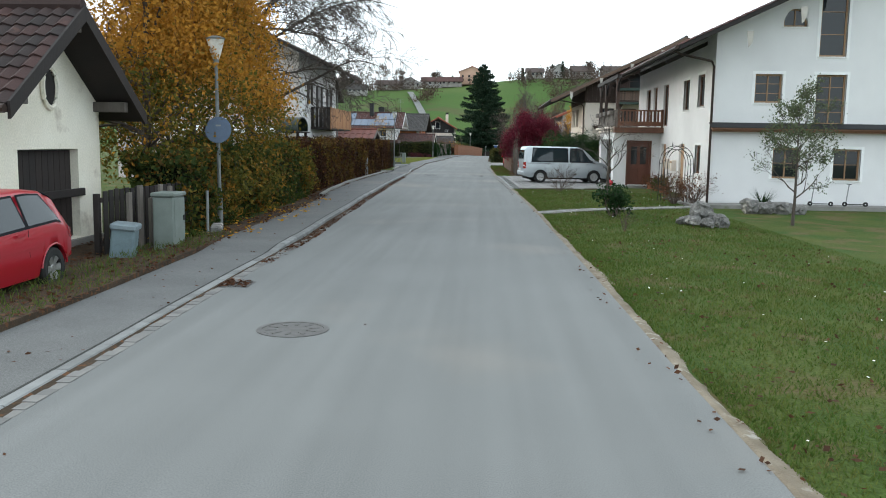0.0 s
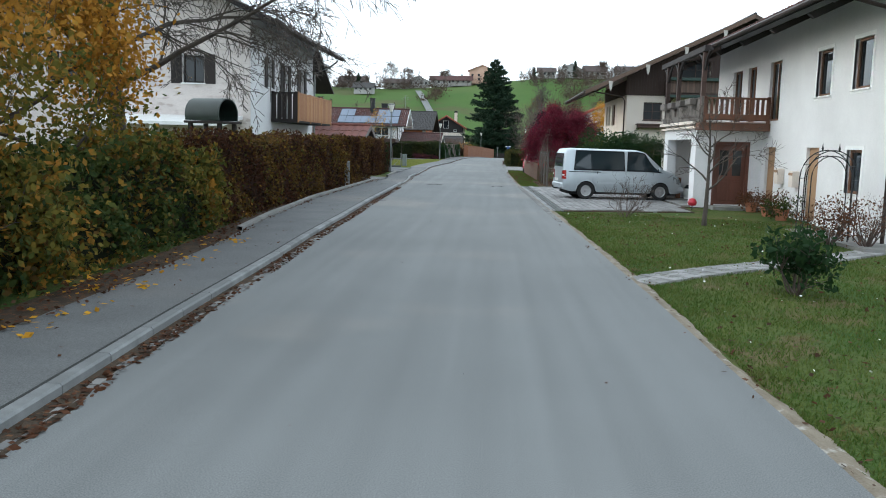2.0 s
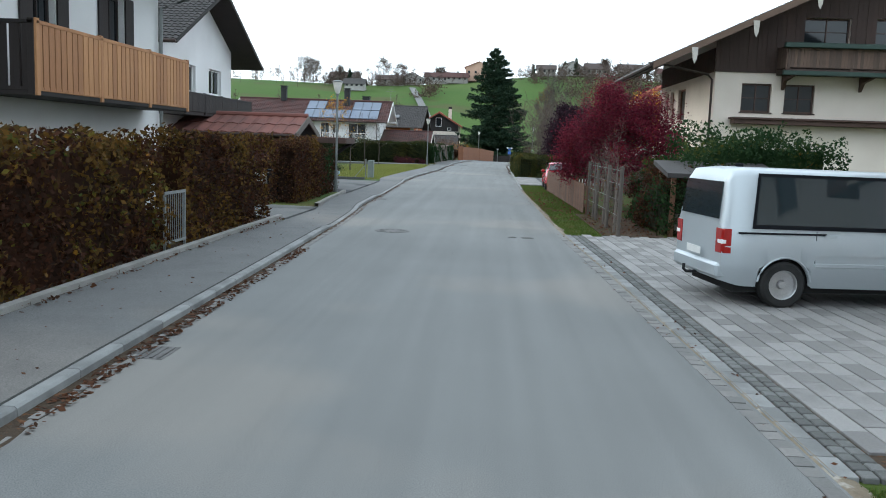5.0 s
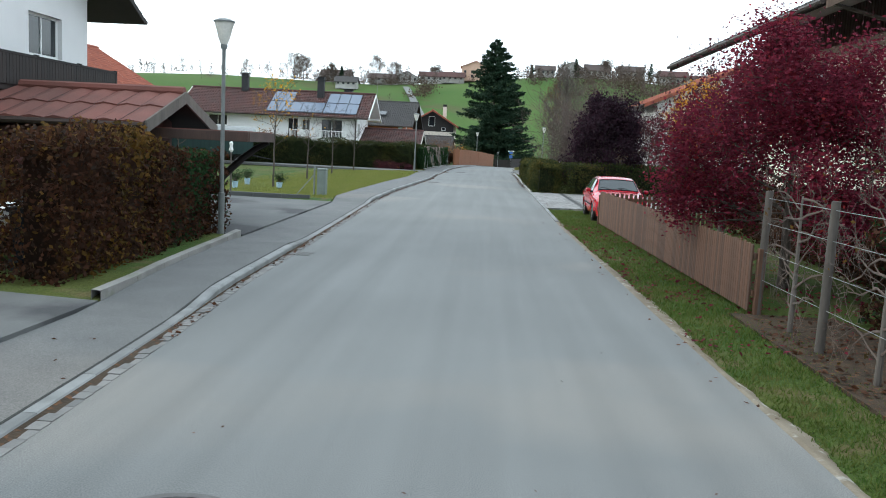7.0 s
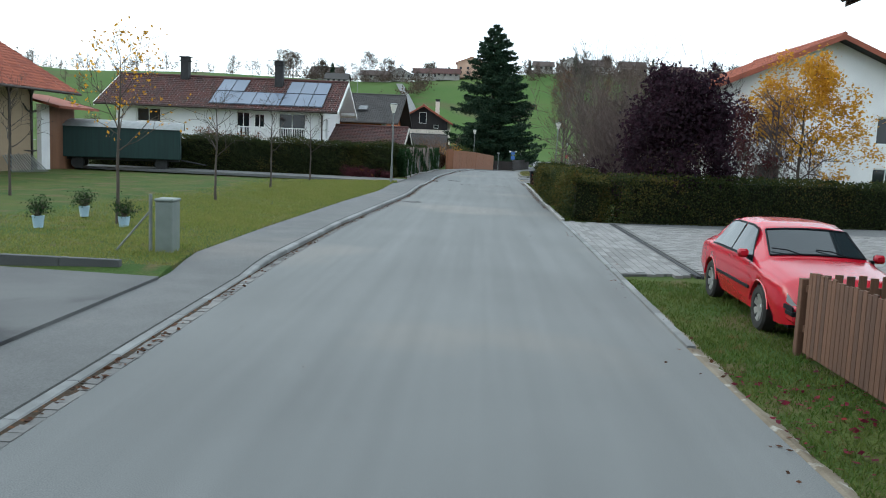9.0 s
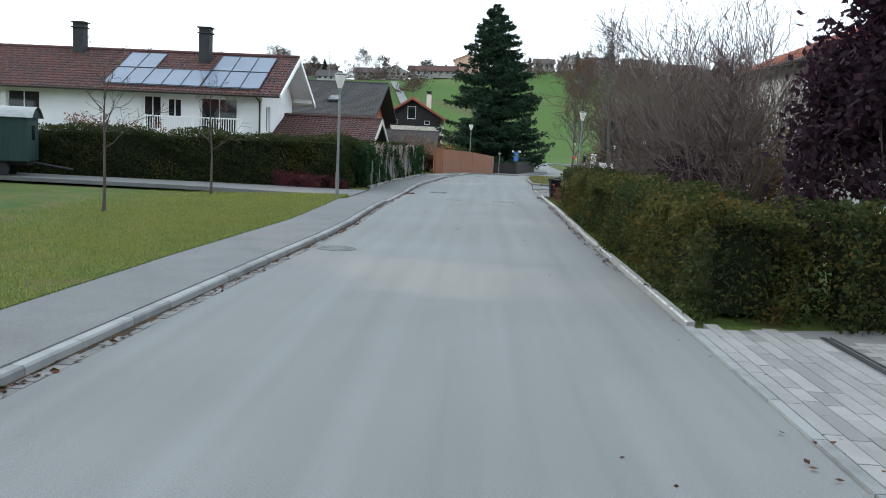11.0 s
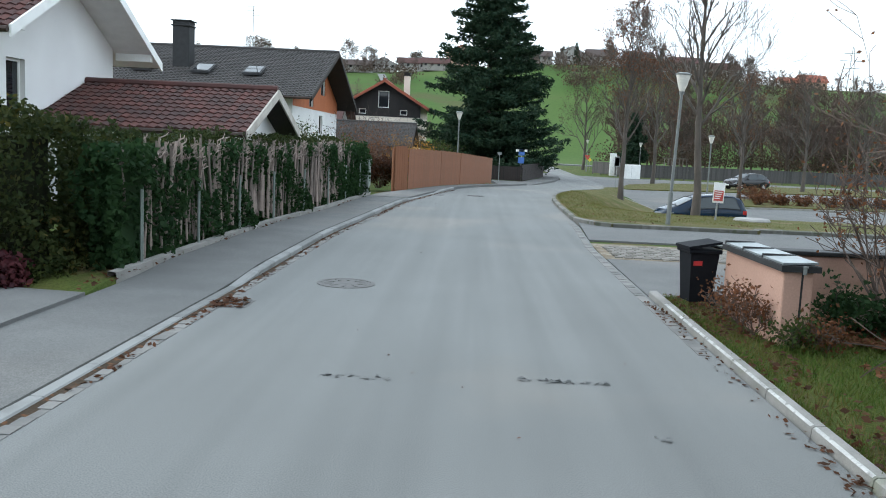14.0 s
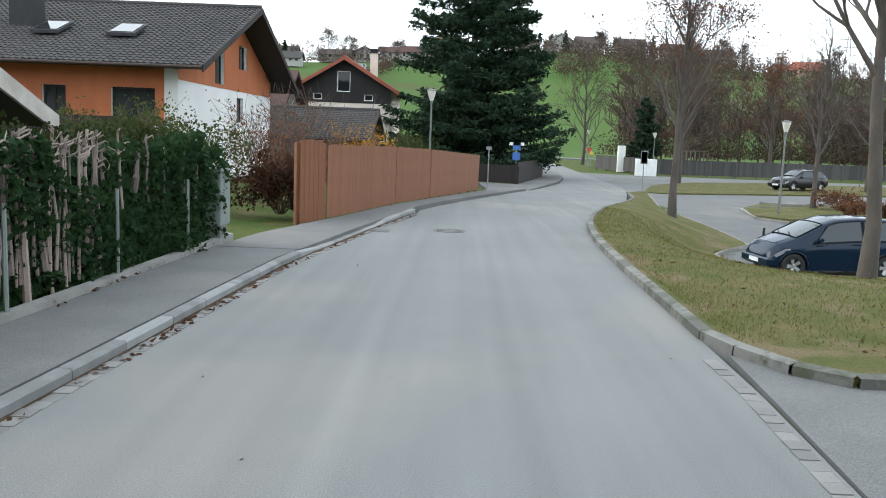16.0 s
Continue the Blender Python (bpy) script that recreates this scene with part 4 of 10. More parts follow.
# south gable overlay: dim pinkish dusk light is put into this render's colour
PEELING_TINTED = material("peeling_light_tinted_render", (0.62, 0.56, 0.525), 0.95, (0.54, 0.48, 0.45), 0.8, 25, 0.6, spots=((0.44, 0.375, 0.34), 0.4, 1.9), spec=0.2, stretch=(1, 1, 3))
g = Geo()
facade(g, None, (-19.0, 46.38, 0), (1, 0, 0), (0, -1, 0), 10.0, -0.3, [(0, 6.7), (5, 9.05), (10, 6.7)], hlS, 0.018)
part("plaster_south", g, PEELING_TINTED, house3, "flaking render with dim pinkish light painted into its colour")
b3 = part("balcony", Geo().box(-9.0 + 0.003, -7.85, 49.4, 56.6, 2.75, 2.9, 0.01), DARK_WOOD, house3)
rail_run(b3, (-7.87, 49.4, 0), (-7.87, 56.6, 0), 2.75, 4.0, LARCH, 0.2, 0.17)
rail_run(b3, (-8.97, 49.42, 0), (-7.87, 49.42, 0), 2.75, 4.0, DARK_WOOD, 0.2, 0.17)
downpipe(house3, [(-7.75, 57.9, 6.1), (-8.2, 57.9, 5.75), (-8.88, 57.5, 5.4), (-8.9, 57.5, 0)], STEEL)
part("porch_roof", Geo().extrude([(-15, 44.0, 2.45), (-9.3, 44.0, 2.45), (-9.3, 46.38, 2.75), (-15, 46.38, 2.75)], (0, 0, 0.12)), WHITE_PAINT, house3)
for xx in (-14.6, -12, -9.5):
    part("porch_post", Geo().box(xx - 0.06, xx + 0.06, 44.1, 44.22, -0.2, 2.45), WHITE_PAINT, house3)

# carport with curved braces beside the log outbuilding
cp = thing("carport", "dark timber carport with curved braces over a yard", "carport")
part("roof", Geo().box(-10.5, -6.25, 70.6, 72.85, 2.2, 2.26), SHEET_ROOF, cp)
part("fascia", Geo().box(-10.5, -6.2, 72.85, 72.93, 2.02, 2.24, 0.008).box(-10.5, -6.2, 70.52, 70.6, 2.02, 2.24, 0.008).box(-6.25, -6.18, 70.6, 72.85, 2.02, 2.24, 0.008), TIMBER, cp)
part("brace", Geo().tube([(-6.3, 72.75, 2.02), (-6.6, 72.75, 1.86), (-6.95, 72.75, 1.6), (-7.4, 72.75, 1.16), (-7.72, 72.75, 0.78), (-7.92, 72.75, 0.35), (-8.0, 72.75, -0.1)], [0.07, 0.08, 0.09, 0.095, 0.1, 0.1, 0.1], 8), DARK_WOOD, cp, smooth=True)
for yy in (70.7, 72.75):
    part("post", Geo().box(-10.4, -10.25, yy - 0.08, yy + 0.08, -0.1, 2.05, 0.01), DARK_WOOD, cp)

# second house with the dark balcony
h4E = [(70.4 - 68.5, 72.4 - 68.5, 4.0, 5.15), (74.15 - 68.5, 75.95 - 68.5, 4.05, 5.2)]
house4, s4 = gable_house("house", "white house with a dark wooden balcony and deep black eaves", -25.0, -13.2, 68.5, 77.5, -0.3, 6.25, 8.35, "x", WHITE, TILE_GREY, DARK_WOOD, over=(1.56, 1.2), holes={"E": h4E})
for hh in h4E:
    put_window(house4, s4, "E", hh, WHITE_PAINT, panes=(2, 1), sill=WHITE_PAINT)
b4 = part("balcony", Geo().box(-13.2 + 0.003, -12.0, 67.8, 76.8, 2.95, 3.08, 0.01), DARK_WOOD, house4)
rail_run(b4, (-12.0, 67.8, 0), (-12.0, 76.8, 0), 3.0, 3.85, DARK_WOOD, 0.14, 0.13)
rail_run(b4, (-12.0, 76.8, 0), (-13.18, 76.8, 0), 3.0, 3.85, DARK_WOOD, 0.14, 0.13)

# log outbuilding
LOG_RED = material("dark_red_stained_log", (0.085, 0.02, 0.014), 0.75, (0.05, 0.013, 0.01), 2, 40, 0.4, objects=0.5, stretch=(0.15, 1, 1))
shed2, ss2 = gable_house("outbuilding", "low log outbuilding with a brown bitumen roof", -12.9, -8.9, 69.9, 73.1, -0.2, 2.4, 2.9, "x", LOG_RED, SHEET_ROOF, DARK_WOOD, over=(0.75, 0.9), holes={}, mid=71.5, fascia=GREY_WOOD, course=1.0, width=0.5)
for k in range(10):
    part("log", Geo().tube([(-13.0, 69.86, 0.0 + k * 0.23), (-8.8, 69.86, 0.0 + k * 0.23)], 0.11, 8), LOG_RED, shed2, smooth=True)

# old shed with a gable to the street
shS = {"E": [(14.95 - 13.9, 17.1 - 13.9, 0.15, 1.86)]}
shed, ss = gable_house("shed", "old plastered shed with a weathered tiled roof and dark plank door", -12.5, -6.9, 13.9, 18.05, -0.6, 2.75, 4.2, "x", OLD_PLASTER, TILE_MOSS, DARK_WOOD, over=(0.5, 0.75), holes=shS, thick=0.25, fascia=DARK_WOOD)
for i in range(10):
    y = 14.95 + 2.15 * i / 10
    part("plank", Geo().box(-7.1, -7.06, y + 0.006, y + 0.209, 0.16, 1.84), DARK_WOOD, shed)
part("door_beam", Geo().box(-6.88, -6.82, 14.8, 17.2, 0.95, 1.1, 0.01), DARK_WOOD, shed)
part("oculus", Geo().lathe([(0.0, 0.0), (0.3, 0.0), (0.3, 0.02)], n=20).turned(Matrix.Translation((-6.88, 16.06, 2.97)) @ Matrix.Diagonal((1, 0.75, 1.05, 1)) @ Matrix.Rotation(radians(90), 4, "Y")), DARK_WOOD, shed)
part("oculus_rim", Geo().tube([(-6.87, 16.06 + 0.26 * math.cos(a), 2.97 + 0.36 * math.sin(a)) for a in np.linspace(0, TAU, 25)], 0.05, 6), OLD_PLASTER, shed, smooth=True)
part("plinth", Geo().box(-6.9 + 0.003, -6.8, 13.9, 18.0, -0.6, 0.12), CONCRETE, shed)
for yy, zz in ((16, 4.15), (17.9, 2.8), (14.1, 2.8)):
    part("purlin", Geo().box(-7.2, -6.25, yy - 0.09, yy + 0.09, zz - 0.2, zz, 0.01), GREY_WOOD, shed)

# house with solar panels
hsS = [(1.5, 3.3, 3.0, 4.0), (8.9, 9.9, 2.2, 4.0), (10.2, 11.0, 2.9, 3.9), (12.0, 14.0, 2.2, 4.0), (1.5, 3.5, 0.4, 1.4), (7.5, 9.5, 0.3, 1.5)]
hsE = [(1.0, 1.9, 2.3, 3.7), (5.5, 6.2, 2.5, 3.2)]
house5, s5 = gable_house("house", "long white house with solar panels on a brown tiled roof", -28.0, -12.7, 129.3, 136.6, -0.3, 4.55, 6.4, "x", WHITE, TILE_BROWN, WHITE_PAINT, over=(1.0, 1.2), holes={"S": hsS, "E": hsE}, fascia=WHITE_PAINT)
for hh in hsS:
    put_window(house5, s5, "S", hh, WHITE_PAINT, panes=(2, 1), curtain=False)
for hh in hsE:
    put_window(house5, s5, "E", hh, WHITE_PAINT, panes=(1, 1))
chimney(house5, -16.6, 132.0, 6.0, 7.6, DARK_METAL, 0.6)
chimney(house5, -24.0, 132.6, 6.0, 7.7, DARK_METAL, 0.6)
downpipe(house5, [(-12.9, 128.2, 4.25), (-12.75, 129.1, 3.9), (-12.75, 129.2, 0)])
SOLAR = material("solar_cells", (0.13, 0.16, 0.215), 0.42, (0.1, 0.13, 0.18), 0.5, 60, 0.0, spec=0.45)


def solar_panel(x0, x1, t0, t1):
    sl = (6.4 - 4.55) / 3.65

    def P(x, t, h):
        y = 128.3 + t * 4.65
        return Vector((x, y - h * 0.45, 4.04 + 0.16 + (y - 128.3) * sl + h * 0.89))
    w = part("solar_panel", Geo().extrude([P(x0, t0, 0.14), P(x1, t0, 0.14), P(x1, t1, 0.14), P(x0, t1, 0.14)], (0, 0, -0.04)), SOLAR, house5)
    part("rim", Geo().tube([P(x0, t0, 0.15), P(x1, t0, 0.15), P(x1, t1, 0.15), P(x0, t1, 0.15), P(x0, t0, 0.15)], 0.012, 4), DARK_METAL, w)


for i in range(3):
    for k in range(2):
        solar_panel(-15.75 + i * 1.03, -15.75 + i * 1.03 + 1.0, 0.09 + k * 0.42, 0.09 + k * 0.42 + 0.405)
for i in range(5):
    solar_panel(-20.95 + i * 1.03, -20.95 + i * 1.03 + 1.0, 0.09, 0.495)
    if i < 2:
        solar_panel(-20.95 + i * 1.03, -20.95 + i * 1.03 + 1.0, 0.51, 0.915)
b5 = part("balcony", Geo().box(-18.8, -13.4, 128.5, 129.27, 1.95, 2.08, 0.01), WHITE_PAINT, house5)
rail_run(b5, (-18.7, 128.52, 0), (-13.5, 128.52, 0), 2.05, 2.95, WHITE_PAINT, 0.13, 0.03)
for yy, zz in ((129.0, 4.45), (132.95, 6.3), (136.9, 4.45)):
    part("purlin", Geo().box(-12.7, -11.55, yy - 0.09, yy + 0.09, zz - 0.24, zz, 0.01), WHITE_PAINT, house5)

# garage with a mossy tiled roof
house6, s6 = gable_house("garage", "low white garage with a mossy brown-red tiled roof", -18.0, -7.6, 131.8, 137.6, -0.3, 2.15, 3.2, "x", WHITE, TILE_BROWN, DARK_WOOD, over=(0.6, 0.7), fascia=PALE_TAIL)
# orange boarded house
h7S = [(2.3, 3.3, 2.3, 3.5), (7.7, 8.6, 2.2, 3.4), (10.3, 11.95, 2.1, 3.4)]
h7E = [(4.8, 6.2, 3.9, 5.6), (8.7, 10.2, 4.8, 5.9), (8.4, 9.6, 2.3, 3.45)]
house7, s7 = gable_house("house", "house with orange boarding over white render and a dark roof", -24.0, -11.2, 156.9, 172.4, -0.3, 4.5, 7.3, "x", WHITE, TILE_GREY, DARK_WOOD, over=(1.3, 1.3), holes={"S": h7S, "E": h7E}, fascia=DARK_WOOD)
g = Geo()
facade(g, None, (-11.18, 156.9, 0), (0, 1, 0), (1, 0, 0), 15.5, 3.75, [(0, 4.5), (7.75, 7.3), (15.5, 4.5)], h7E[:2], 0.02)
facade(g, None, (-24, 156.88, 0), (1, 0, 0), (0, -1, 0), 12.3, 2.0, [(0, 4.5), (12.3, 4.5)], h7S, 0.02)
part("orange_boarding", g, ORANGE, house7)
for hh in h7S:
    put_window(house7, s7, "S", hh, DARK_WOOD, panes=(2, 1))
for hh in h7E:
    put_window(house7, s7, "E", hh, DARK_WOOD, panes=(1, 1))
b7 = part("balcony", Geo().box(-24, -12.6, 155.4, 156.85, 1.95, 2.1), DARK_WOOD, house7)
rail_run(b7, (-24, 155.4, 0), (-12.6, 155.4, 0), 1.5, 2.3, DARK_WOOD, 0.2, 0.18)
chimney(house7, -18.6, 160.5, 5.5, 8.2, DARK_METAL, 1.0)
for xx in (-17.0, -14.0, -20.5):
    sl = 2.8 / 7.75
    sk = part("skylight", Geo().extrude([(xx - 0.55, 158.6, 4.75 + 1.9 * sl), (xx + 0.55, 158.6, 4.75 + 1.9 * sl), (xx + 0.55, 160.0, 4.75 + 3.3 * sl), (xx - 0.55, 160, 4.75 + 3.3 * sl)], (0, 0, 0.12)), DARK_METAL, house7)
    part("pane", Geo().extrude([(xx - 0.45, 158.7, 4.885 + 2.0 * sl), (xx + 0.45, 158.7, 4.885 + 2.0 * sl), (xx + 0.45, 159.9, 4.885 + 3.2 * sl), (xx - 0.45, 159.9, 4.885 + 3.2 * sl)], (0, 0, 0.01)), GLASS, sk)
# black timber gable house
h8S = [(2.85, 3.9, 5.15, 6.75), (1.0, 1.7, 4.5, 5.0), (5.0, 5.7, 4.5, 5.0)]
house8, s8 = gable_house("house", "house with a black timber gable over cream render", -13.2, -6.2, 192, 204, 0, 5.5, 7.6, "y", CREAM, TILE_RED, DARK_WOOD, over=(0.8, 0.8), holes={"S": h8S}, fascia=TILE_RED)
g = Geo()
facade(g, None, (-13.2, 191.97, 0), (1, 0, 0), (0, -1, 0), 7, 4.3, [(0, 5.5), (3.5, 7.6), (7, 5.5)], h8S, 0.02)
part("timber_cladding", g, BLACK_WOOD, house8)
for hh in h8S:
    put_window(house8, s8, "S", hh, WHITE_PAINT, panes=(1, 1), bars=0.06)
chimney(house8, -8.0, 197, 6.5, 8.6, CREAM, 0.6)
house8b, _ = gable_house("outbuilding", "low grey-roofed outbuilding behind shrubs", -12.5, -6.0, 172.5, 181, -0.6, 1.7, 3.2, "x", BROWN_WOOD, TILE_GREY, DARK_WOOD, over=(0.5, 0.5))
# white house with red roof among the trees
h9S = [(2.0, 3.4, 3.2, 4.6), (8.0, 9.4, 3.2, 4.6), (2.0, 3.4, 0.6, 2.0), (8, 9.4, 0.6, 2)]
house9, s9 = gable_house("house", "white house with a red-tiled roof and red bargeboards", 10.9, 22.0, 112, 124, -0.2, 5.9, 8.3, "y", WHITE, TILE_RED, DARK_WOOD, over=(1.0, 1.0), holes={"S": h9S}, fascia=TILE_RED)
for hh in h9S:
    put_window(house9, s9, "S", hh, WHITE_PAINT, panes=(2, 1))
# larch-clad barn with dark posts and forked braces
house10, s10 = gable_house("barn", "barn clad in pale larch boards with a red-tiled roof", -34.0, -25.4, 97.0, 112.7, -0.3, 5.25, 7.8, "y", PALE_WOOD, TILE_RED, WHITE_PAINT, over=(2.1, 1.1))
for k in range(8):
    yy = 112.55 - k * 2.15
    part("timber_post", Geo().box(-25.394, -25.3, yy - 0.07, yy + 0.07, -0.2, 5.2, 0.008), DARK_WOOD, house10)
    if k % 2 == 0:
        for s in (-1, 1):
            part("brace", Geo().tube([(-25.33, yy, 3.0), (-25.33, yy + s * 0.5, 3.15), (-25.33, yy + s * 0.85, 3.45)], [0.06, 0.05, 0.03], 6), DARK_WOOD, house10)
            part("brace", Geo().tube([(-25.33, yy, 0.95), (-25.33, yy + s * 0.8, 1.0)], [0.05, 0.025], 6), DARK_WOOD, house10)
    for s in (-1, 1):
        part("arched_brace", Geo().tube([(-25.33, yy, 3.9), (-25.33, yy + s * 0.35, 4.35), (-25.33, yy + s * 1.0, 4.6)], 0.06, 6), DARK_WOOD, house10)
me_ = mesh_of("board", Geo().box(-25.4, -25.372, 0, 0.205, -0.2, 5.1), PALE_WOOD)
for k in range(72):
    part("board", me_, None, house10).matrix_basis = Matrix.Translation((0, 97.2 + k * 0.215, 0))
part("annexe_roof", Geo().extrude([(-27.0, 112.75, 4.0), (-23.9, 112.75, 3.3), (-23.9, 117.5, 3.3), (-27.0, 117.5, 4.0)], (0, 0, 0.14)), TILE_RED, house10)
part("annexe_wall", Geo().box(-25.3, -25.05, 113.0, 113.9, -0.2, 3.5).box(-27, -25.3, 117.0, 117.3, -0.2, 3.5), WHITE, house10)
part("annexe_door", Geo().box(-25.25, -25.15, 113.9, 117.0, -0.2, 3.45), BROWN_WOOD, house10)
for k in range(14):
    st = tagged(new("scaffold_pole"), "grey scaffold pole leaning against the barn", "pole", "scaffold poles")
    part("pole", Geo().tube([(-24.5 + 0.05 * k, 109.2 + k * 0.17, -0.1), (-25.25, 109.6 + k * 0.2, 0.75 + 0.03 * (k % 4))], 0.03, 6), STEEL, st)

# ---- plants ----
rng = np.random.default_rng(7)


def leaf_quads(pos, size, flat=0.0, aspect=0.6):
    """Small four-sided leaves at pos, turned at random; flat: how far they lie level."""
    n = len(pos)
    a = rng.normal(size=(n, 3))
    b = rng.normal(size=(n, 3))
    if flat:
        a[:, 2] *= 1 - flat
        b[:, 2] *= 1 - flat
    a /= np.linalg.norm(a, axis=1)[:, None]
    b -= (a * b).sum(1)[:, None] * a
    b /= np.linalg.norm(b, axis=1)[:, None]
    s = size * rng.uniform(0.6, 1.3, n)[:, None]
    a, b = a * s * 0.5, b * s * 0.5 * aspect
    return np.stack([pos - a, pos - b * 1.0, pos + a, pos + b], 1)


def foliage(name, pos, size, mat, parent=None, label="", flat=0.0, aspect=0.6):
    return tagged(part(name, quads_mesh(name, leaf_quads(np.asarray(pos), size, flat, aspect), mat), None, parent, label), kind="" if parent else "stuff")


def lumps(p, f, seed=0.0):
    """Cheap waving noise of places, about -1 to 1."""
    x, y, z = p[:, 0] * f + seed, p[:, 1] * f + seed * 1.7, p[:, 2] * f - seed
    return (np.sin(x * 1.3 + 2 * np.sin(y * 0.9 + z)) + np.sin(y * 1.7 + 1.5 * np.sin(z * 1.1 - x)) + np.sin(z * 2.1 + x * 0.7 + y * 0.6)) / 3


def hedge(label, line, half, height, mat, size=0.08, density=420, z0=0.0, core=None, group="", ragged=0.08, mats=None, name="hedge", category="hedge"):
    """A clipped hedge along a line of the plan: solid core for the shaded inside and a shell of leaves."""
    h = thing(name, label, category, group=group)
    pts = [Vector((*p, 0)) for p in line]
    core = core or mat
    P = []
    cg = []
    total = 0
    seglen = [(b - a).length for a, b in zip(pts, pts[1:])]
    for (a, b), L in zip(zip(pts, pts[1:]), seglen):
        d = (b - a).normalized()
        s = Vector((d.y, -d.x, 0))
        for share, kind in ((2 * height, 0), (2 * half, 1), (3.0 * half * height / L, 2)):
            n = int(L * share * density * 0.92)
            t, u, v = rng.uniform(-0.02, 1.02, n), rng.uniform(-1, 1, n), rng.uniform(0, 1, n)
            if kind == 0:
                side = np.where(rng.uniform(size=n) < 0.5, -1, 1)
                off, z = side * half * rng.uniform(0.62, 1.04, n), v * height
            elif kind == 1:
                off, z = u * half, height * rng.uniform(0.86, 1.03, n)
            else:
                off, z = u * half, v * height
                off = rng.uniform(-1, 1, n) * half
                t = np.where(u > 0, rng.uniform(-0.1, 0.25, n) / L, 1 - rng.uniform(-0.1, 0.25, n) / L)
            q = np.outer(t, np.array(b - a)) + np.array(a) + np.outer(off, np.array(s))
            q[:, 2] = z0 + z
            P.append(q)
    P = np.concatenate(P)
    wob = lumps(P, 1.7, len(line)) * ragged + lumps(P, 6.0) * ragged * 0.5
    P[:, 0] += wob
    P[:, 1] += wob * 0.6
    P[:, 2] += wob * (P[:, 2] - z0) / height
    trim = min(0.35, half)
    ends = [pts[0] + (pts[1] - pts[0]).normalized() * trim, pts[-1] - (pts[-1] - pts[-2]).normalized() * trim]
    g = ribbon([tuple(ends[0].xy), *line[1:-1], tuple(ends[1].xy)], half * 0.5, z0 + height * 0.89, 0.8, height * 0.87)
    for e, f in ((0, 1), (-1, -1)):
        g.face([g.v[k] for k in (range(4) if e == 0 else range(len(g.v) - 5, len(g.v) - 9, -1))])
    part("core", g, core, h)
    parts = mats or [(mat, 1.0)]
    k = 0
    for i, (mm, share) in enumerate(parts):
        sel = P[k:] if i == len(parts) - 1 else None
        if len(parts) > 1:
            if i == 0:
                field = lumps(P, 1.1, 3.0) + rng.normal(0, 0.4, len(P))
                order = np.argsort(field)
                P = P[order]
            m = int(len(P) * share)
            sel = P[k:k + m]
            k += m
        tagged(part("leaf_shell", quads_mesh("leaf_shell", leaf_quads(sel, size), mm), None, h), kind="stuff")
    return h


def branches(g, base, direction, length, radius, depth, spread=0.6, up=0.15, kids=(3, 5), tips=None, bend_=0.25, sides=5, shrink=0.62, least=0.004, lrng=None):
    """A limb and all that grows from it."""
    r = lrng
    p = Vector(base)
    d = Vector(direction).normalized()
    n = 4 if depth > 1 else 3 if depth == 1 else 2
    pts, rad = [p.copy()], [radius]
    for i in range(n):
        d = (d + Vector((r.normal(0, bend_), r.normal(0, bend_), r.normal(0, bend_) + up)) * 0.5).normalized()
        p = p + d * length / n
        pts.append(p.copy())
        rad.append(max(least, radius * (1 - 0.55 * (i + 1) / n)))
    g.tube(pts, rad, sides if depth > 1 else 3, caps=False)
    if depth <= 0:
        if tips is not None:
            tips += [tuple(q) for q in pts[1:]]
        return
    for k in range(r.integers(kids[0], kids[1] + 1)):
        i = r.integers(max(1, n // 2 - 1), n + 1) if k else n
        q = pts[i]
        along = (pts[i] - pts[i - 1]).normalized()
        side = Vector(r.normal(size=3)).cross(along).normalized()
        nd = (along * (1 - spread * 0.5) + side * spread * r.uniform(0.6, 1.2)).normalized()
        branches(g, q, nd, length * shrink * r.uniform(0.75, 1.2), max(least, rad[i] * 0.72), depth - 1, spread, up, kids, tips, bend_, max(3, sides - 1), shrink, least, r)


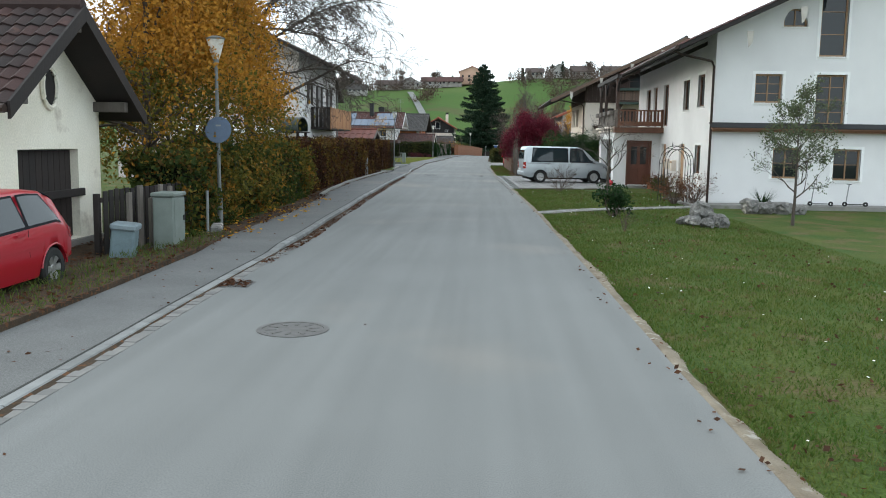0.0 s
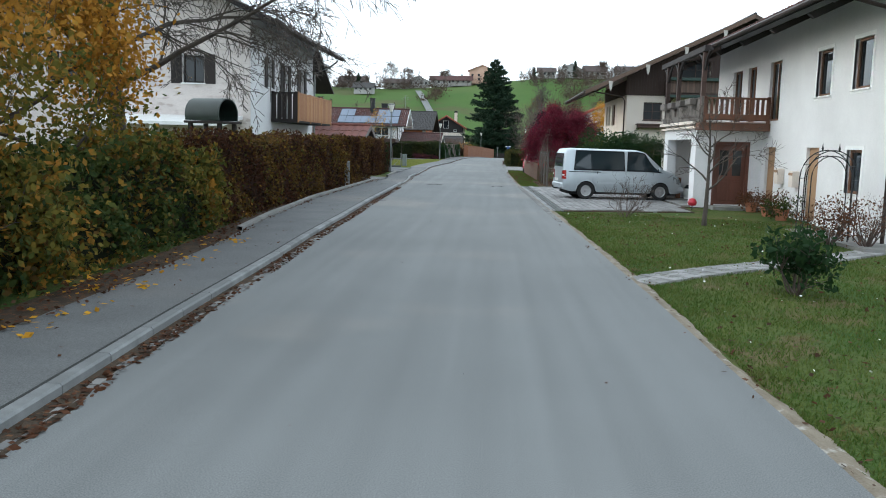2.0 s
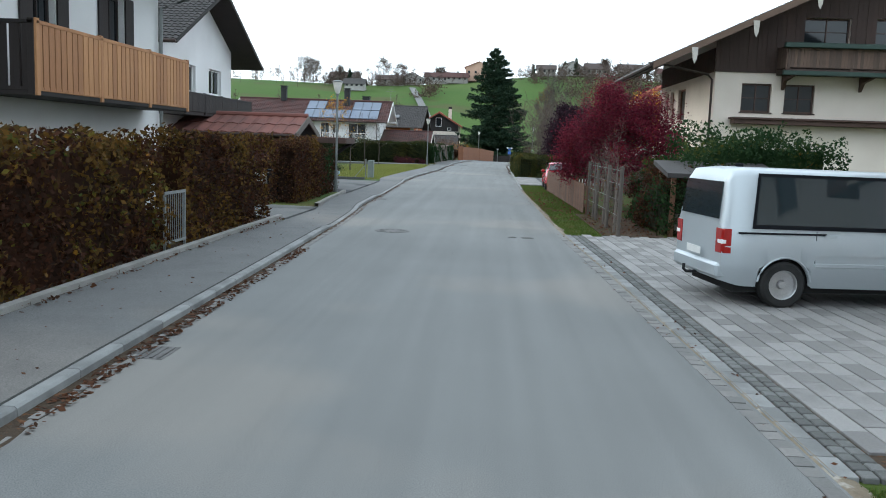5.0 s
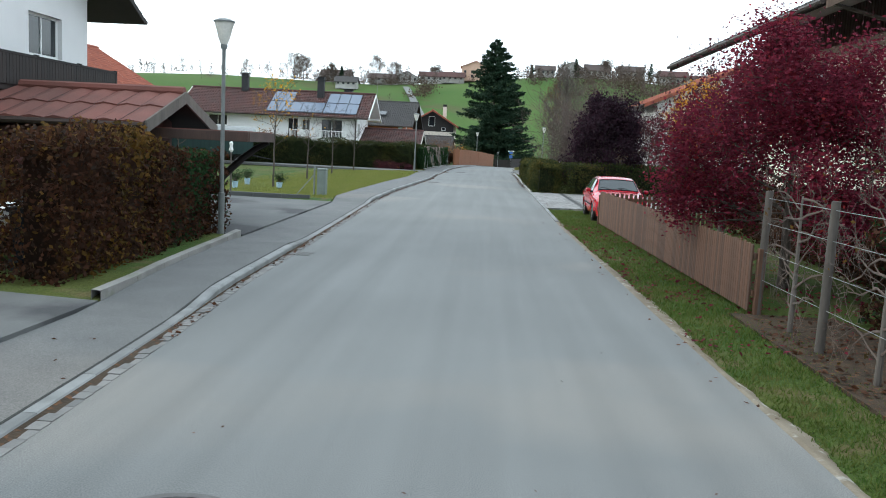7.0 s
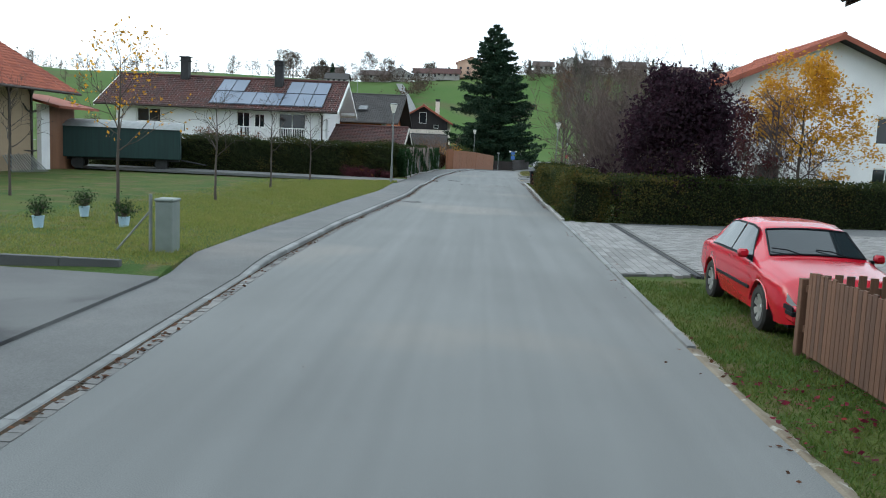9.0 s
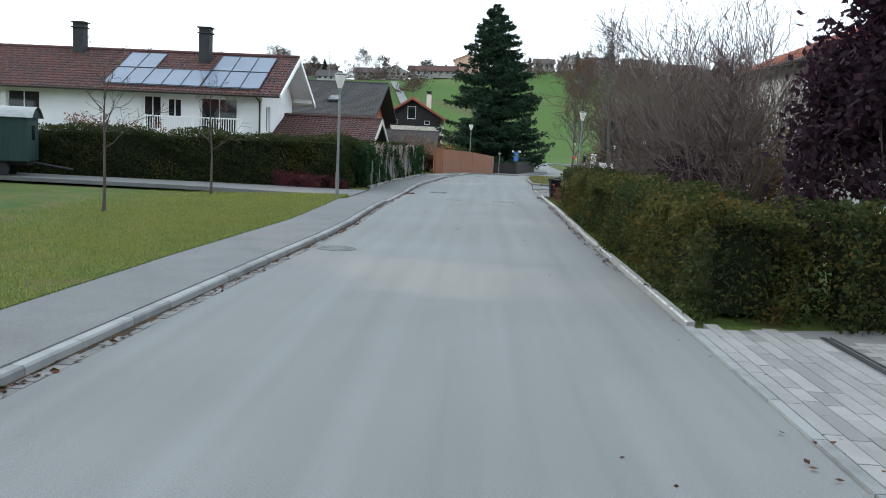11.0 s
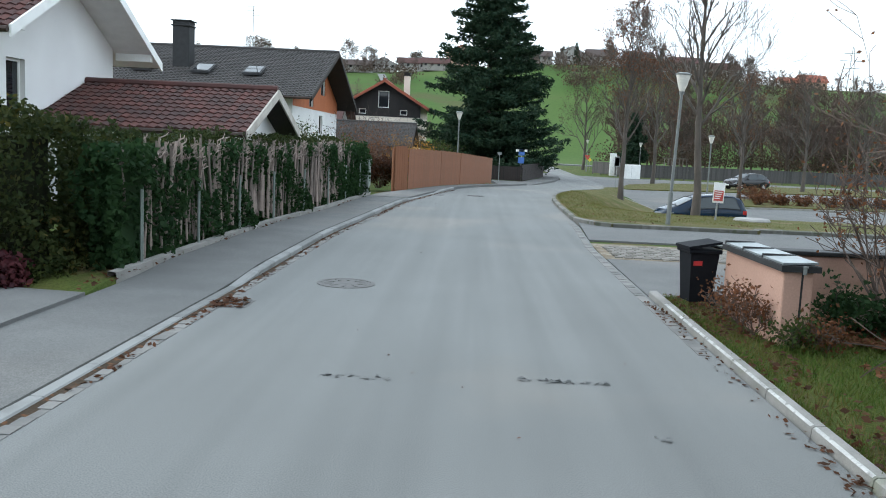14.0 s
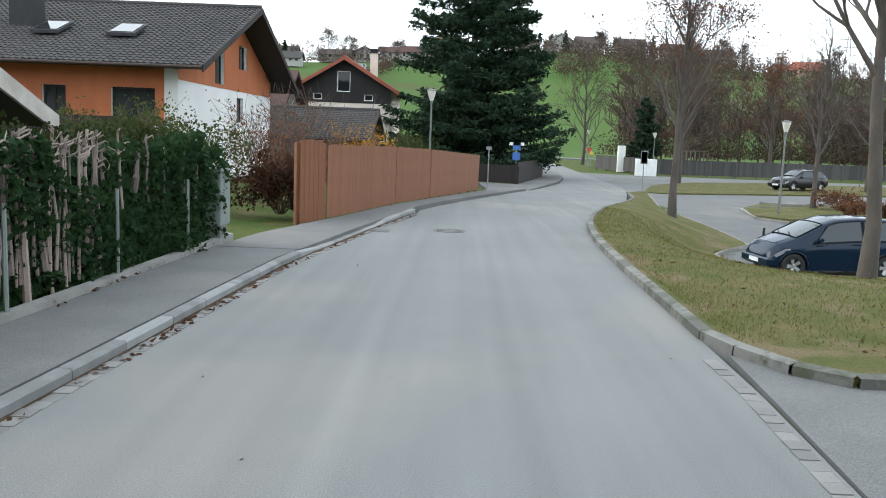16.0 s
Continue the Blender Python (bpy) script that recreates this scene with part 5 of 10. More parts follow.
def tree(name, label, x, y, z, height, trunk_r, seed, depth=4, clear=0.3, limbs=7, spread=0.65, up=0.12, limb_len=0.42, leaves=None, size=0.1, per_tip=0, jitter=0.15,
         bark=None, category="tree", group="", kids=(3, 4), lean=0.03, flat=0.0, tilt=0.75, twig=None, shrink=0.62, least=0.005, floor=None, leaves2=None, reach=None):
    """A tree: tapered trunk, limbs and twigs, with leaves round the twig ends."""
    r = np.random.default_rng(seed)
    t = thing(name, label, category, Matrix.Translation((x, y, z)), group)
    bark, twig = bark or BARK, twig or bark or BARK
    g = Geo()
    pts, rad = [], []
    p = Vector((0, 0, -0.15))
    for i in range(9):
        f = i / 8
        pts.append(p.copy())
        rad.append(trunk_r * (1.25 if i == 0 else 1 - 0.85 * f))
        p = p + Vector((r.normal(0, lean) * height / 8, r.normal(0, lean) * height / 8, (height * 0.92 + 0.15) / 8))
    g.tube(pts, rad, 10, caps=False)
    part("trunk", g, bark, t, smooth=True)
    g, tips = Geo(), []
    for k in range(limbs):
        f = clear + (1 - clear) * (k + 0.5) / limbs
        j = f * 8
        i = min(7, int(j))
        q = pts[i].lerp(pts[i + 1], j - i)
        w = k * 2.4 + r.normal(0, 0.3)
        d = Vector((math.cos(w), math.sin(w), tilt * (0.4 + f)))
        L = height * limb_len * (1.15 - 0.75 * f)
        branches(g, q, d, L, trunk_r * (0.55 - 0.35 * f), depth - 1, spread, up, kids, tips, lrng=r, shrink=shrink, least=least)
    if floor is not None or reach is not None:
        V = np.array(g.v)
        T = np.array(tips)
        for A in (V, T):
            if floor is not None:
                sag = A[:, 2] < floor
                A[sag, 2] = floor + (floor - A[sag, 2]) * 0.35
            if reach is not None:
                R = np.hypot(A[:, 0], A[:, 1])
                k = np.where(R > reach, (reach + (R - reach) * 0.3) / np.maximum(R, 1e-6), 1)
                A[:, 0] *= k
                A[:, 1] *= k
        g.v = [tuple(p) for p in V]
        tips = [tuple(p) for p in T]
    tagged(part("branchwork", g, twig, t), kind="stuff")
    if leaves and per_tip:
        P = np.repeat(np.array(tips), per_tip, 0)
        P = P + rng.normal(0, jitter, P.shape)
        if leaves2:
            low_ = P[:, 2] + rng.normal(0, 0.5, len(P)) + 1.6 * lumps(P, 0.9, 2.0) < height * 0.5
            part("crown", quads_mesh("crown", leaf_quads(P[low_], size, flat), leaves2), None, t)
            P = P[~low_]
        part("crown", quads_mesh("crown", leaf_quads(P, size, flat), leaves), None, t)
    return t


def shrub(name, label, x, y, z, height, seed, stems=12, leaves=None, size=0.07, per_tip=0, depth=2, spread=0.6, width=0.6, mat=None, category="shrub", jitter=0.08, least=0.004, group="", r0=0.02, kids=(2, 4), shrink=0.62, split=False):
    r = np.random.default_rng(seed)
    t = thing(name, label, category, Matrix.Translation((x, y, z)), group)
    g, tips = Geo(), []
    for k in range(stems):
        w = k * 2.4 + r.normal(0, 0.4)
        o = Vector((math.cos(w), math.sin(w), 0)) * r.uniform(0.02, 0.35) * width * height * 0.4
        d = Vector((math.cos(w) * width, math.sin(w) * width, 1))
        branches(g, o, d, height * r.uniform(0.45, 0.7), r0, depth, spread, 0.1, kids, tips, lrng=r, least=least, shrink=shrink)
        if split:
            part("stem", g, mat or TWIG, t)
            g = Geo()
    if not split:
        tagged(part("branchwork", g, mat or TWIG, t), kind="stuff")
    if leaves and per_tip:
        P = np.repeat(np.array(tips), per_tip, 0)
        P = P + rng.normal(0, jitter, P.shape)
        P[:, 2] = np.maximum(P[:, 2], 0.02)
        part("foliage", quads_mesh("foliage", leaf_quads(P, size), leaves), None, t)
    return t


# great bare tree and the golden tree by the pavement
def spray(g, start, way, length, radius, level, r, droop, least=0.0065):
    """A bough that carries finer ones along its whole length and sinks towards its end."""
    n = (11, 7, 4, 2)[3 - level] if level < 4 else 12
    p, d = Vector(start), Vector(way).normalized()
    pts, rad = [p.copy()], [radius]
    for i in range(n):
        f = (i + 1) / n
        d = (d + Vector((r.normal(0, 0.13), r.normal(0, 0.13), r.normal(0, 0.1) - droop * (0.25 + f) / n * 4))).normalized()
        p = p + d * length / n
        pts.append(p.copy())
        rad.append(max(least, radius * (1 - 0.85 * f)))
    g.tube(pts, rad, 6 if level == 3 else 4 if level == 2 else 3, caps=False)
    if level == 0:
        return
    for k in range((5, 9, 17)[level - 1]):
        f = r.uniform(0.12, 0.98) if level < 3 else r.uniform(0.18, 0.98)
        j = f * n
        i = min(n - 1, int(j))
        q = pts[i].lerp(pts[i + 1], j - i)
        along = (pts[i + 1] - pts[i]).normalized()
        side = Vector(r.normal(size=3)).cross(along).normalized()
        nd = (along * 0.75 + side * 0.75 + Vector((0, 0, 0.1))).normalized()
        spray(g, q, nd, length * (0.42, 0.42, 0.46)[level - 1] * (1.15 - 0.6 * f) * r.uniform(0.7, 1.3), max(least, rad[i] * 0.42), level - 1, r, droop * 0.8, least)


def drooping_tree(label, x, y, z, height, trunk_r, seed, limbs=24, reach=6.0):
    """An old bare tree: a thick trunk and long arching boughs that hang towards their ends."""
    r = np.random.default_rng(seed)
    t = thing("beech_tree", label, "tree", Matrix.Translation((x, y, z)))
    pts = [Vector((0.02 * i * math.sin(i), 0.03 * math.sin(i * 1.3), -0.2 + (height + 0.2) * i / 10)) for i in range(11)]
    part("trunk", Geo().tube(pts, [trunk_r * (1.35 if i == 0 else 1.08 - 0.09 * i) for i in range(11)], 12, caps=False), BARK, t, smooth=True)
    g = Geo()
    for k in range(limbs):
        f = 0.33 + 0.65 * k / limbs
        j = f * 10
        i = min(9, int(j))
        w = k * 2.4 + r.normal(0, 0.25)
        spray(g, pts[i].lerp(pts[i + 1], j - i), (math.cos(w), math.sin(w), 0.55 + 0.5 * f), reach * (1.15 - 0.45 * f) * r.uniform(0.85, 1.15), trunk_r * (0.42 - 0.18 * f), 3, r, 0.3)
    tagged(part("branchwork", g, BARK, t), kind="stuff")
    return t


drooping_tree("large old bare tree with arching twiggy boughs over the hedge", -7.55, 31.5, 0.0, 9.5, 0.2, 11)
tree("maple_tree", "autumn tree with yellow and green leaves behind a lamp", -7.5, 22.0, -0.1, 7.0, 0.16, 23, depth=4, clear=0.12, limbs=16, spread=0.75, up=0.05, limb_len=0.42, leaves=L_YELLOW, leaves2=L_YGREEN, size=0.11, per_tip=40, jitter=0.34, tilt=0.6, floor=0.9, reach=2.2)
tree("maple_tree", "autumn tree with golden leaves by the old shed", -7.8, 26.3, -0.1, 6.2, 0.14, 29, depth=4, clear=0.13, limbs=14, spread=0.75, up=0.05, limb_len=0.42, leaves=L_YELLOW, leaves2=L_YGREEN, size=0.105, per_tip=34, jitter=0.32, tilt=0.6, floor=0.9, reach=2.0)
hedge("loose green hedge with yellowing leaves", [(-6.0, 18.8), (-5.95, 24), (-6.05, 31.5)], 0.85, 1.85, L_GREEN, 0.12, 480, -0.05, ragged=0.34, core=HEDGE_SHADE, mats=[(L_YGREEN, 0.34), (L_YBEECH, 0.14), (L_GREEN, 0.52)])
hedge("clipped beech hedge in brown autumn leaf", [(-6.0, 31.5), (-6.2, 37), (-6.35, 43), (-6.35, 50.0)], 0.5, 2.05, L_BEECH, 0.1, 430, 0.05, ragged=0.17, mats=[(L_YBEECH, 0.42), (L_YGREEN, 0.06), (L_BEECH, 0.52)])
hedge("clipped beech hedge in brown autumn leaf", [(-6.4, 51.3), (-6.45, 57.2)], 0.5, 2.1, L_BEECH, 0.1, 430, 0.05, ragged=0.16, mats=[(L_YBEECH, 0.45), (L_BEECH, 0.55)])
hedge("tall brown and yellow clipped hedge by a drive", [(-6.75, 62.3), (-6.85, 66.0)], 0.5, 2.05, L_BEECH, 0.085, 560, 0.05, ragged=0.14, mats=[(L_YBEECH, 0.35), (L_BEECH, 0.65)])
hedge("dark brown clipped hedge by a drive", [(-6.88, 66.1), (-6.9, 69.0), (-6.92, 69.8)], 0.5, 1.75, L_BEECH, 0.085, 520, 0.05, ragged=0.1, mats=[(L_IVY, 0.3), (L_BEECH, 0.7)])
hedge("low brown hedge behind a trailer", [(-7.5, 65.4), (-14, 65.6)], 0.4, 1.45, L_BEECH, 0.09, 350, 0.0)
hedge("dark green thuja hedge with brown tinges", [(-6.5, 120.3), (-9, 120.7), (-26, 121.2)], 0.65, 2.15, L_THUJA, 0.09, 700, 0.0, core=HEDGE_SHADE, ragged=0.2, mats=[(L_THUJA_TIP, 0.15), (L_THUJA, 0.85)])
hedge("tall clipped green thuja hedge beside the street", [(2.4, 95.2), (2.42, 104), (2.5, 109), (2.55, 113.6)], 0.74, 1.42, L_THUJA, 0.07, 900, 0.0, core=HEDGE_SHADE, ragged=0.2, mats=[(L_THUJA_TIP, 0.5), (L_THUJA, 0.5)])
hedge("clipped green thuja hedge along a paved drive", [(3.4, 95.3), (14.0, 98.2)], 0.7, 1.55, L_THUJA, 0.08, 560, 0.0, core=HEDGE_SHADE, ragged=0.12, mats=[(L_THUJA_TIP, 0.2), (L_THUJA, 0.8)])
hedge("low red-leaved bushes before the thuja hedge", [(-7.3, 119.65), (-9.7, 119.9)], 0.32, 0.62, L_PLUM, 0.08, 420, 0.0, ragged=0.3, name="shrubbery", category="shrubs")
hedge("ivy grown over a garden fence", [(-6.02, 120.6), (-5.88, 128), (-5.36, 134), (-5.0, 139.5)], 0.28, 1.65, L_IVY, 0.11, 560, 0.1, ragged=0.16)
hedge("thuja hedge top behind the ivy", [(-7.0, 121.5), (-7.0, 128), (-6.7, 134), (-6.2, 140)], 0.5, 1.95, L_THUJA, 0.1, 300, 0.0, ragged=0.2)
tree("red_maple", "japanese maple in deep red autumn leaf", 4.5, 66.6, 0, 3.45, 0.1, 41, depth=4, clear=0.1, limbs=18, spread=0.8, up=0.03, limb_len=0.56, leaves=L_RED, size=0.075, per_tip=44, jitter=0.2, tilt=0.5, flat=0.55, floor=1.05, reach=1.75)
tree("cherry_tree", "small cherry tree in thin dark red leaf behind pickets", 5.3, 73.6, 0, 4.3, 0.1, 49, depth=4, clear=0.28, limbs=12, spread=0.65, up=0.1, limb_len=0.4, leaves=L_PLUM, size=0.085, per_tip=4, jitter=0.15)
tree("copper_beech", "purple-leaved tree behind a hedge", 5.5, 97.4, 0, 4.2, 0.14, 43, depth=4, clear=0.12, limbs=15, spread=0.6, up=0.12, limb_len=0.42, leaves=L_PURPLE, size=0.15, per_tip=20, jitter=0.24, tilt=0.8, reach=1.3)
tree("plum_tree", "small plum tree in thin dark red leaf", 9.0, 103.0, 0, 3.8, 0.08, 47, depth=4, clear=0.2, limbs=11, spread=0.6, up=0.1, limb_len=0.42, leaves=L_PLUM, size=0.11, per_tip=5, jitter=0.15)
tree("golden_tree", "young tree with golden yellow leaves", 12.2, 104.0, 0, 5.7, 0.09, 53, depth=4, clear=0.25, limbs=11, spread=0.65, up=0.02, limb_len=0.36, leaves=L_GOLD, size=0.14, per_tip=11, jitter=0.18, flat=0.4)
for i, (x, y, hh) in enumerate(((6.2, 110.5, 5.6), (8.6, 113.5, 6.2), (6.0, 116.5, 5.4), (9.8, 118.6, 6.0), (5.4, 106.6, 4.6))):
    shrub("hazel_shrub", "tall bare hazel with many grey stems", x, y, 0, hh, 60 + i, stems=20, depth=3, spread=0.5, width=0.5, least=0.007, r0=0.04, leaves=L_BROWN, size=0.06, per_tip=0, kids=(3, 4), group="bare hazels", split=True)

# spruce
def spruce(x, y, z, height, radius, seed, label="tall dark green spruce", n_whorl=42, thin=1.0):
    r = np.random.default_rng(seed)
    t = thing("spruce_tree", label, "tree", Matrix.Translation((x, y, z)))
    part("trunk", Geo().tube([(0, 0, -0.2), (0, 0, height * 0.5), (0, 0, height)], [height * 0.018, height * 0.011, 0.02], 9, caps=False), BARK, t, smooth=True)
    g, P = Geo(), []
    for k in range(n_whorl):
        f = (k + 0.3) / n_whorl
        zz = height * (0.04 + 0.95 * f)
        R = radius * (1 - f) ** 0.62 * r.uniform(0.8, 1.12) + 0.15
        for j in range(r.integers(6, 9)):
            w = r.uniform(0, TAU)
            Rj = R * r.uniform(0.75, 1.15)
            n = 7
            pts = []
            for i in range(n):
                s = i / (n - 1)
                pts.append((math.cos(w) * Rj * s, math.sin(w) * Rj * s, zz - 0.28 * Rj * s + 0.3 * Rj * s * s))
            g.tube(pts, [0.035 * (1 - 0.8 * i / n) for i in range(n)], 3, caps=False)
            m = int((54 * Rj + 12) * thin)
            s = r.uniform(0.12, 1, m) ** 0.8
            q = np.array([np.cos(w) * Rj * s, np.sin(w) * Rj * s, zz - 0.28 * Rj * s + 0.3 * Rj * s * s]).T
            side = r.normal(0, 1, m) * 0.14 * Rj * (1.1 - s * 0.7)
            q[:, 0] += -np.sin(w) * side
            q[:, 1] += np.cos(w) * side
            q[:, 2] -= np.abs(r.normal(0, 0.16, m)) * (1 + 0.3 * Rj * 0.3)
            P.append(q)
    tagged(part("branchwork", g, BARK, t), kind="stuff")
    P = np.concatenate(P)
    part("crown", quads_mesh("crown", leaf_quads(P, 0.47 / math.sqrt(thin), 0.3, 0.3), L_SPRUCE), None, t)
    return t


spruce(0.2, 190, -0.8, 20.5, 7.2, 3, n_whorl=50)

hedge("dark evergreen shrubs behind the espalier", [(5.0, 61.9), (6.4, 63.2), (7.2, 65.8)], 0.7, 1.8, L_IVY, 0.1, 300, 0.0, ragged=0.4, mats=[(L_GREEN, 0.3), (L_IVY, 0.7)], name="shrubbery", category="shrubs")
# added dark mass: stands for the maple's shade and a hedge further back
hedge("dark brown shrubs standing in for shade and a hedge behind the espalier trees", [(4.7, 57.4), (4.6, 60), (4.9, 63.4)], 0.45, 1.5, L_BEECH, 0.09, 420, 0.0, ragged=0.35, core=HEDGE_SHADE, mats=[(L_IVY, 0.35), (L_BEECH, 0.65)], name="shrubbery", category="shrubs")
hedge("brown garden hedge behind the picket fence", [(6.4, 66.0), (6.8, 71.0), (7.0, 76.8)], 0.5, 1.5, L_BEECH, 0.1, 260, 0.0, ragged=0.25)
hedge("dark purple shrubs behind the thuja hedge", [(4.6, 105.5), (5.2, 109), (5.6, 113)], 0.8, 2.0, L_PURPLE, 0.08, 160, 0.0, ragged=0.5, name="shrubbery", category="shrubs")
shrub("garden_shrub", "tall yellow-brown shrub before the white house", 7.6, 108.6, 0, 3.0, 577, stems=16, leaves=L_YBEECH, size=0.11, per_tip=6, depth=2, width=0.5, kids=(3, 5), r0=0.025)

# ---- kerbs, drives, paths ----
kerb = thing("kerb", "granite kerb between street and pavement", "kerb", kind="structure")
y = -8.0
while y < 147:
    L = 1.0 + 0.15 * math.sin(y * 3.1)
    y2 = min(y + L, 147.5)
    a, b = Vector((kx(y), y, 0)), Vector((kx(y2 - 0.012), y2 - 0.012, 0))
    d = (b - a).normalized()
    s = Vector((-d.y, d.x, 0))
    za, zb = dropped(y), dropped(y2)
    e = 0.02
    g = Geo()
    sec = [[a + Vector((0, 0, -0.15)), a + Vector((0, 0, za - e)), a + s * e + Vector((0, 0, za)), a + s * 0.13 + Vector((0, 0, za)), a + s * 0.13 + Vector((0, 0, -0.15))],
           [b + Vector((0, 0, -0.15)), b + Vector((0, 0, zb - e)), b + s * e + Vector((0, 0, zb)), b + s * 0.13 + Vector((0, 0, zb)), b + s * 0.13 + Vector((0, 0, -0.15))]]
    g.grid(sec)
    g.face(list(reversed(sec[0])))
    g.face(sec[1])
    part("kerbstone", g, GRANITE, kerb)
    y = y2
SETT = material("gutter_setts", (0.2, 0.193, 0.182), 0.85, (0.13, 0.128, 0.123), 4, 60, 0.3, island=True)
for y0, y1, side in ((-8, 147, -1), (37, 56, 1), (118, 133, 1)):
    g = Geo()
    k = 0
    yy = y0
    while yy < y1:
        line = kx if side < 0 else ex
        x = line(yy) + (0.012 if side < 0 else -0.18)
        g.box(x, x + 0.14, yy, yy + 0.17, -0.03, 0.006 + 0.004 * math.sin(yy * 9))
        yy += 0.185
    tagged(part("gutter", g, SETT), "row of small granite setts along the gutter", "gutter", kind="stuff")
# patchy off-white strip along the top edge of most kerbstones
PALE_EDGE = material("patchy_white_line", (0.5, 0.5, 0.48), 0.8, (0.3, 0.3, 0.29), 5, 60, 0.1, spots=((0.22, 0.215, 0.205), 0.42, 9))
right_kerb = thing("kerb", "low concrete kerb with a patchy white edge below the thuja hedge", "kerb", kind="structure")
for i in range(27):
    y = 94.6 + i
    sec = [[(ex(q) + 0.02, q, -0.1), (ex(q) + 0.035, q, 0.06), (ex(q) + 0.055, q, 0.075), (ex(q) + 0.14, q, 0.08), (ex(q) + 0.14, q, -0.1)] for q in (y, y + 0.985)]
    g = Geo().grid(sec)
    g.face(list(reversed(sec[0]))).face(sec[1])
    ks = part("kerbstone", g, CONCRETE, right_kerb)
    if i % 7 != 5:
        part("painted_edge", Geo().grid([[(ex(q) + 0.034, q, 0.064), (ex(q) + 0.05, q, 0.0775), (ex(q) + 0.062, q, 0.0785)] for q in (y + 0.02, y + 0.97)]), PALE_EDGE, ks)
JOINT = material("mossy_joint", (0.03, 0.032, 0.028), 0.95, (0.018, 0.02, 0.016), 6, 60, 0.5)
# dirt and rotting leaves in the gutter along the kerb, kerb shade painted in
rows = []
vr = np.random.default_rng(33)
drift = 0.0
for i in range(1040):
    y = -8 + i * 0.15
    if y > 147.3:
        break
    drift = 0.85 * drift + vr.normal(0, 0.012)
    w = max(0.015, 0.055 + 0.09 * smooth(16, 20, y) * (1 - smooth(44, 52, y)) + 0.03 * math.sin(y * 0.37) + 0.02 * math.sin(y * 1.7) + drift)
    rows.append([(kx(y) - 0.004, y, 0.02), (kx(y) + w * 0.5, y, 0.008), (kx(y) + w, y, 0.0015), (kx(y) + w + 0.01, y, -0.02)])
tagged(part("gutter_dirt", Geo().grid(rows), LITTER), "dark strip of dirt and painted kerb shade in the gutter", "gutter", kind="structure")
rows = []
for i in range(149):
    y = -8 + i
    z = dropped(y)
    rows.append([(kx(y) - 0.158, y, z - 0.05), (kx(y) - 0.158, y, z + 0.0015), (kx(y) - 0.126, y, z + 0.0025), (kx(y) - 0.126, y, z - 0.05)])
tagged(part("kerb_joint", Geo().grid(rows), JOINT), "dark open joint between kerb and pavement", "joint", kind="structure")
# gravelly verge along the lawn
rows = []
vr = np.random.default_rng(31)
drift = 0.0
for i in range(950):
    y = -20 + i * 0.12
    if y > 94:
        break
    drift = 0.75 * drift + vr.normal(0, 0.014)
    w = 0.15 + 0.04 * math.sin(y * 0.5) + 0.025 * math.sin(y * 1.3 + 1) + drift
    rows.append([(ex(y) - 0.03 + vr.normal(0, 0.012), y, -0.012), (ex(y) + 0.05, y, 0.005), (ex(y) + max(0.1, w), y, -0.02), (ex(y) + max(0.12, w + 0.09), y, -0.07)])
tagged(part("verge", Geo().grid(rows), DIRT), "strip of gravel and bare soil beside the asphalt", "verge", kind="structure")
# litter beside the pavement and under the hedges
def patch(label, poly, z, mat, name="ground_patch", depth=0.15):
    return tagged(part(name, Geo().slab(poly, z - depth, z), mat), label, "ground", kind="structure")


patch("soil with fallen leaves under the hedge", [(px(y) - 0.005, y) for y in range(8, 58, 2)] + [(px(y) - 0.55, y) for y in range(57, 7, -2)], 0.1, LITTER)
patch("trampled leafy forecourt of the shed", [(-4.3, 5), (-4.5, 14), (-4.75, 18.6), (-6.85, 18.6), (-6.85, 5)], 0.0, LITTER)
# drives on the pavement side
patch("patched asphalt drive", [(px(57.5), 57.5), (px(61.6), 61.6), (-9, 62.2), (-16, 62.6), (-16, 58), (-9, 57.7)], 0.07, OLD_ASPHALT, "drive")
patch("patched asphalt yard", [(px(69.3), 69.3), (px(80.3), 80.3), (-12, 80.8), (-13, 69.3)], 0.07, OLD_ASPHALT, "drive")
patch("asphalt footpath beside the hedge", [(px(115.2), 115.2), (px(119.3), 119.3), (-9, 119.6), (-40, 121), (-40, 118), (-12.5, 116.7)], 0.07, PAVING, "path")
edging = thing("edging", "dark concrete edging of the lawn", "edging", kind="structure")
for i in range(6):
    part("edging_stone", Geo().box(-6.9 - i * 1.0 - 0.99, -6.9 - i * 1.0, 80.9, 81.02, -0.1, 0.2, 0.01), OLD_ASPHALT, edging)
for y0, y1 in ((31.5, 57.3), (61.7, 69.2), (120.2, 140.2)):
    n = int((y1 - y0) / 1.2)
    for i in range(n):
        a, b = y0 + (y1 - y0) * i / n, y0 + (y1 - y0) * (i + 0.99) / n
        g = Geo().grid([[(px(q) - 0.13, q, -0.1), (px(q) - 0.13, q, 0.185), (px(q) - 0.01, q, 0.175), (px(q) - 0.01, q, -0.1)] for q in (a, b)])
        part("edging_stone", g, CONCRETE, edging)
# paved drive of the farmhouse: pavers one by one
drive = tagged(part("drive", Geo().slab([(ex(41.1) + 0.03, 41.1), (7.1, 42.3), (7.3, 44.9), (9.9, 44.9), (9.9, 56.7), (ex(56.7) + 0.03, 56.7)], -0.12, -0.015), LITTER),
               "drive of pale concrete pavers in front of the garage", "drive", kind="structure")
PAVER_WARM = material("sandy_paver", (0.25, 0.243, 0.235), 0.9, (0.165, 0.16, 0.155), 3, 80, 0.25, objects=0.7)
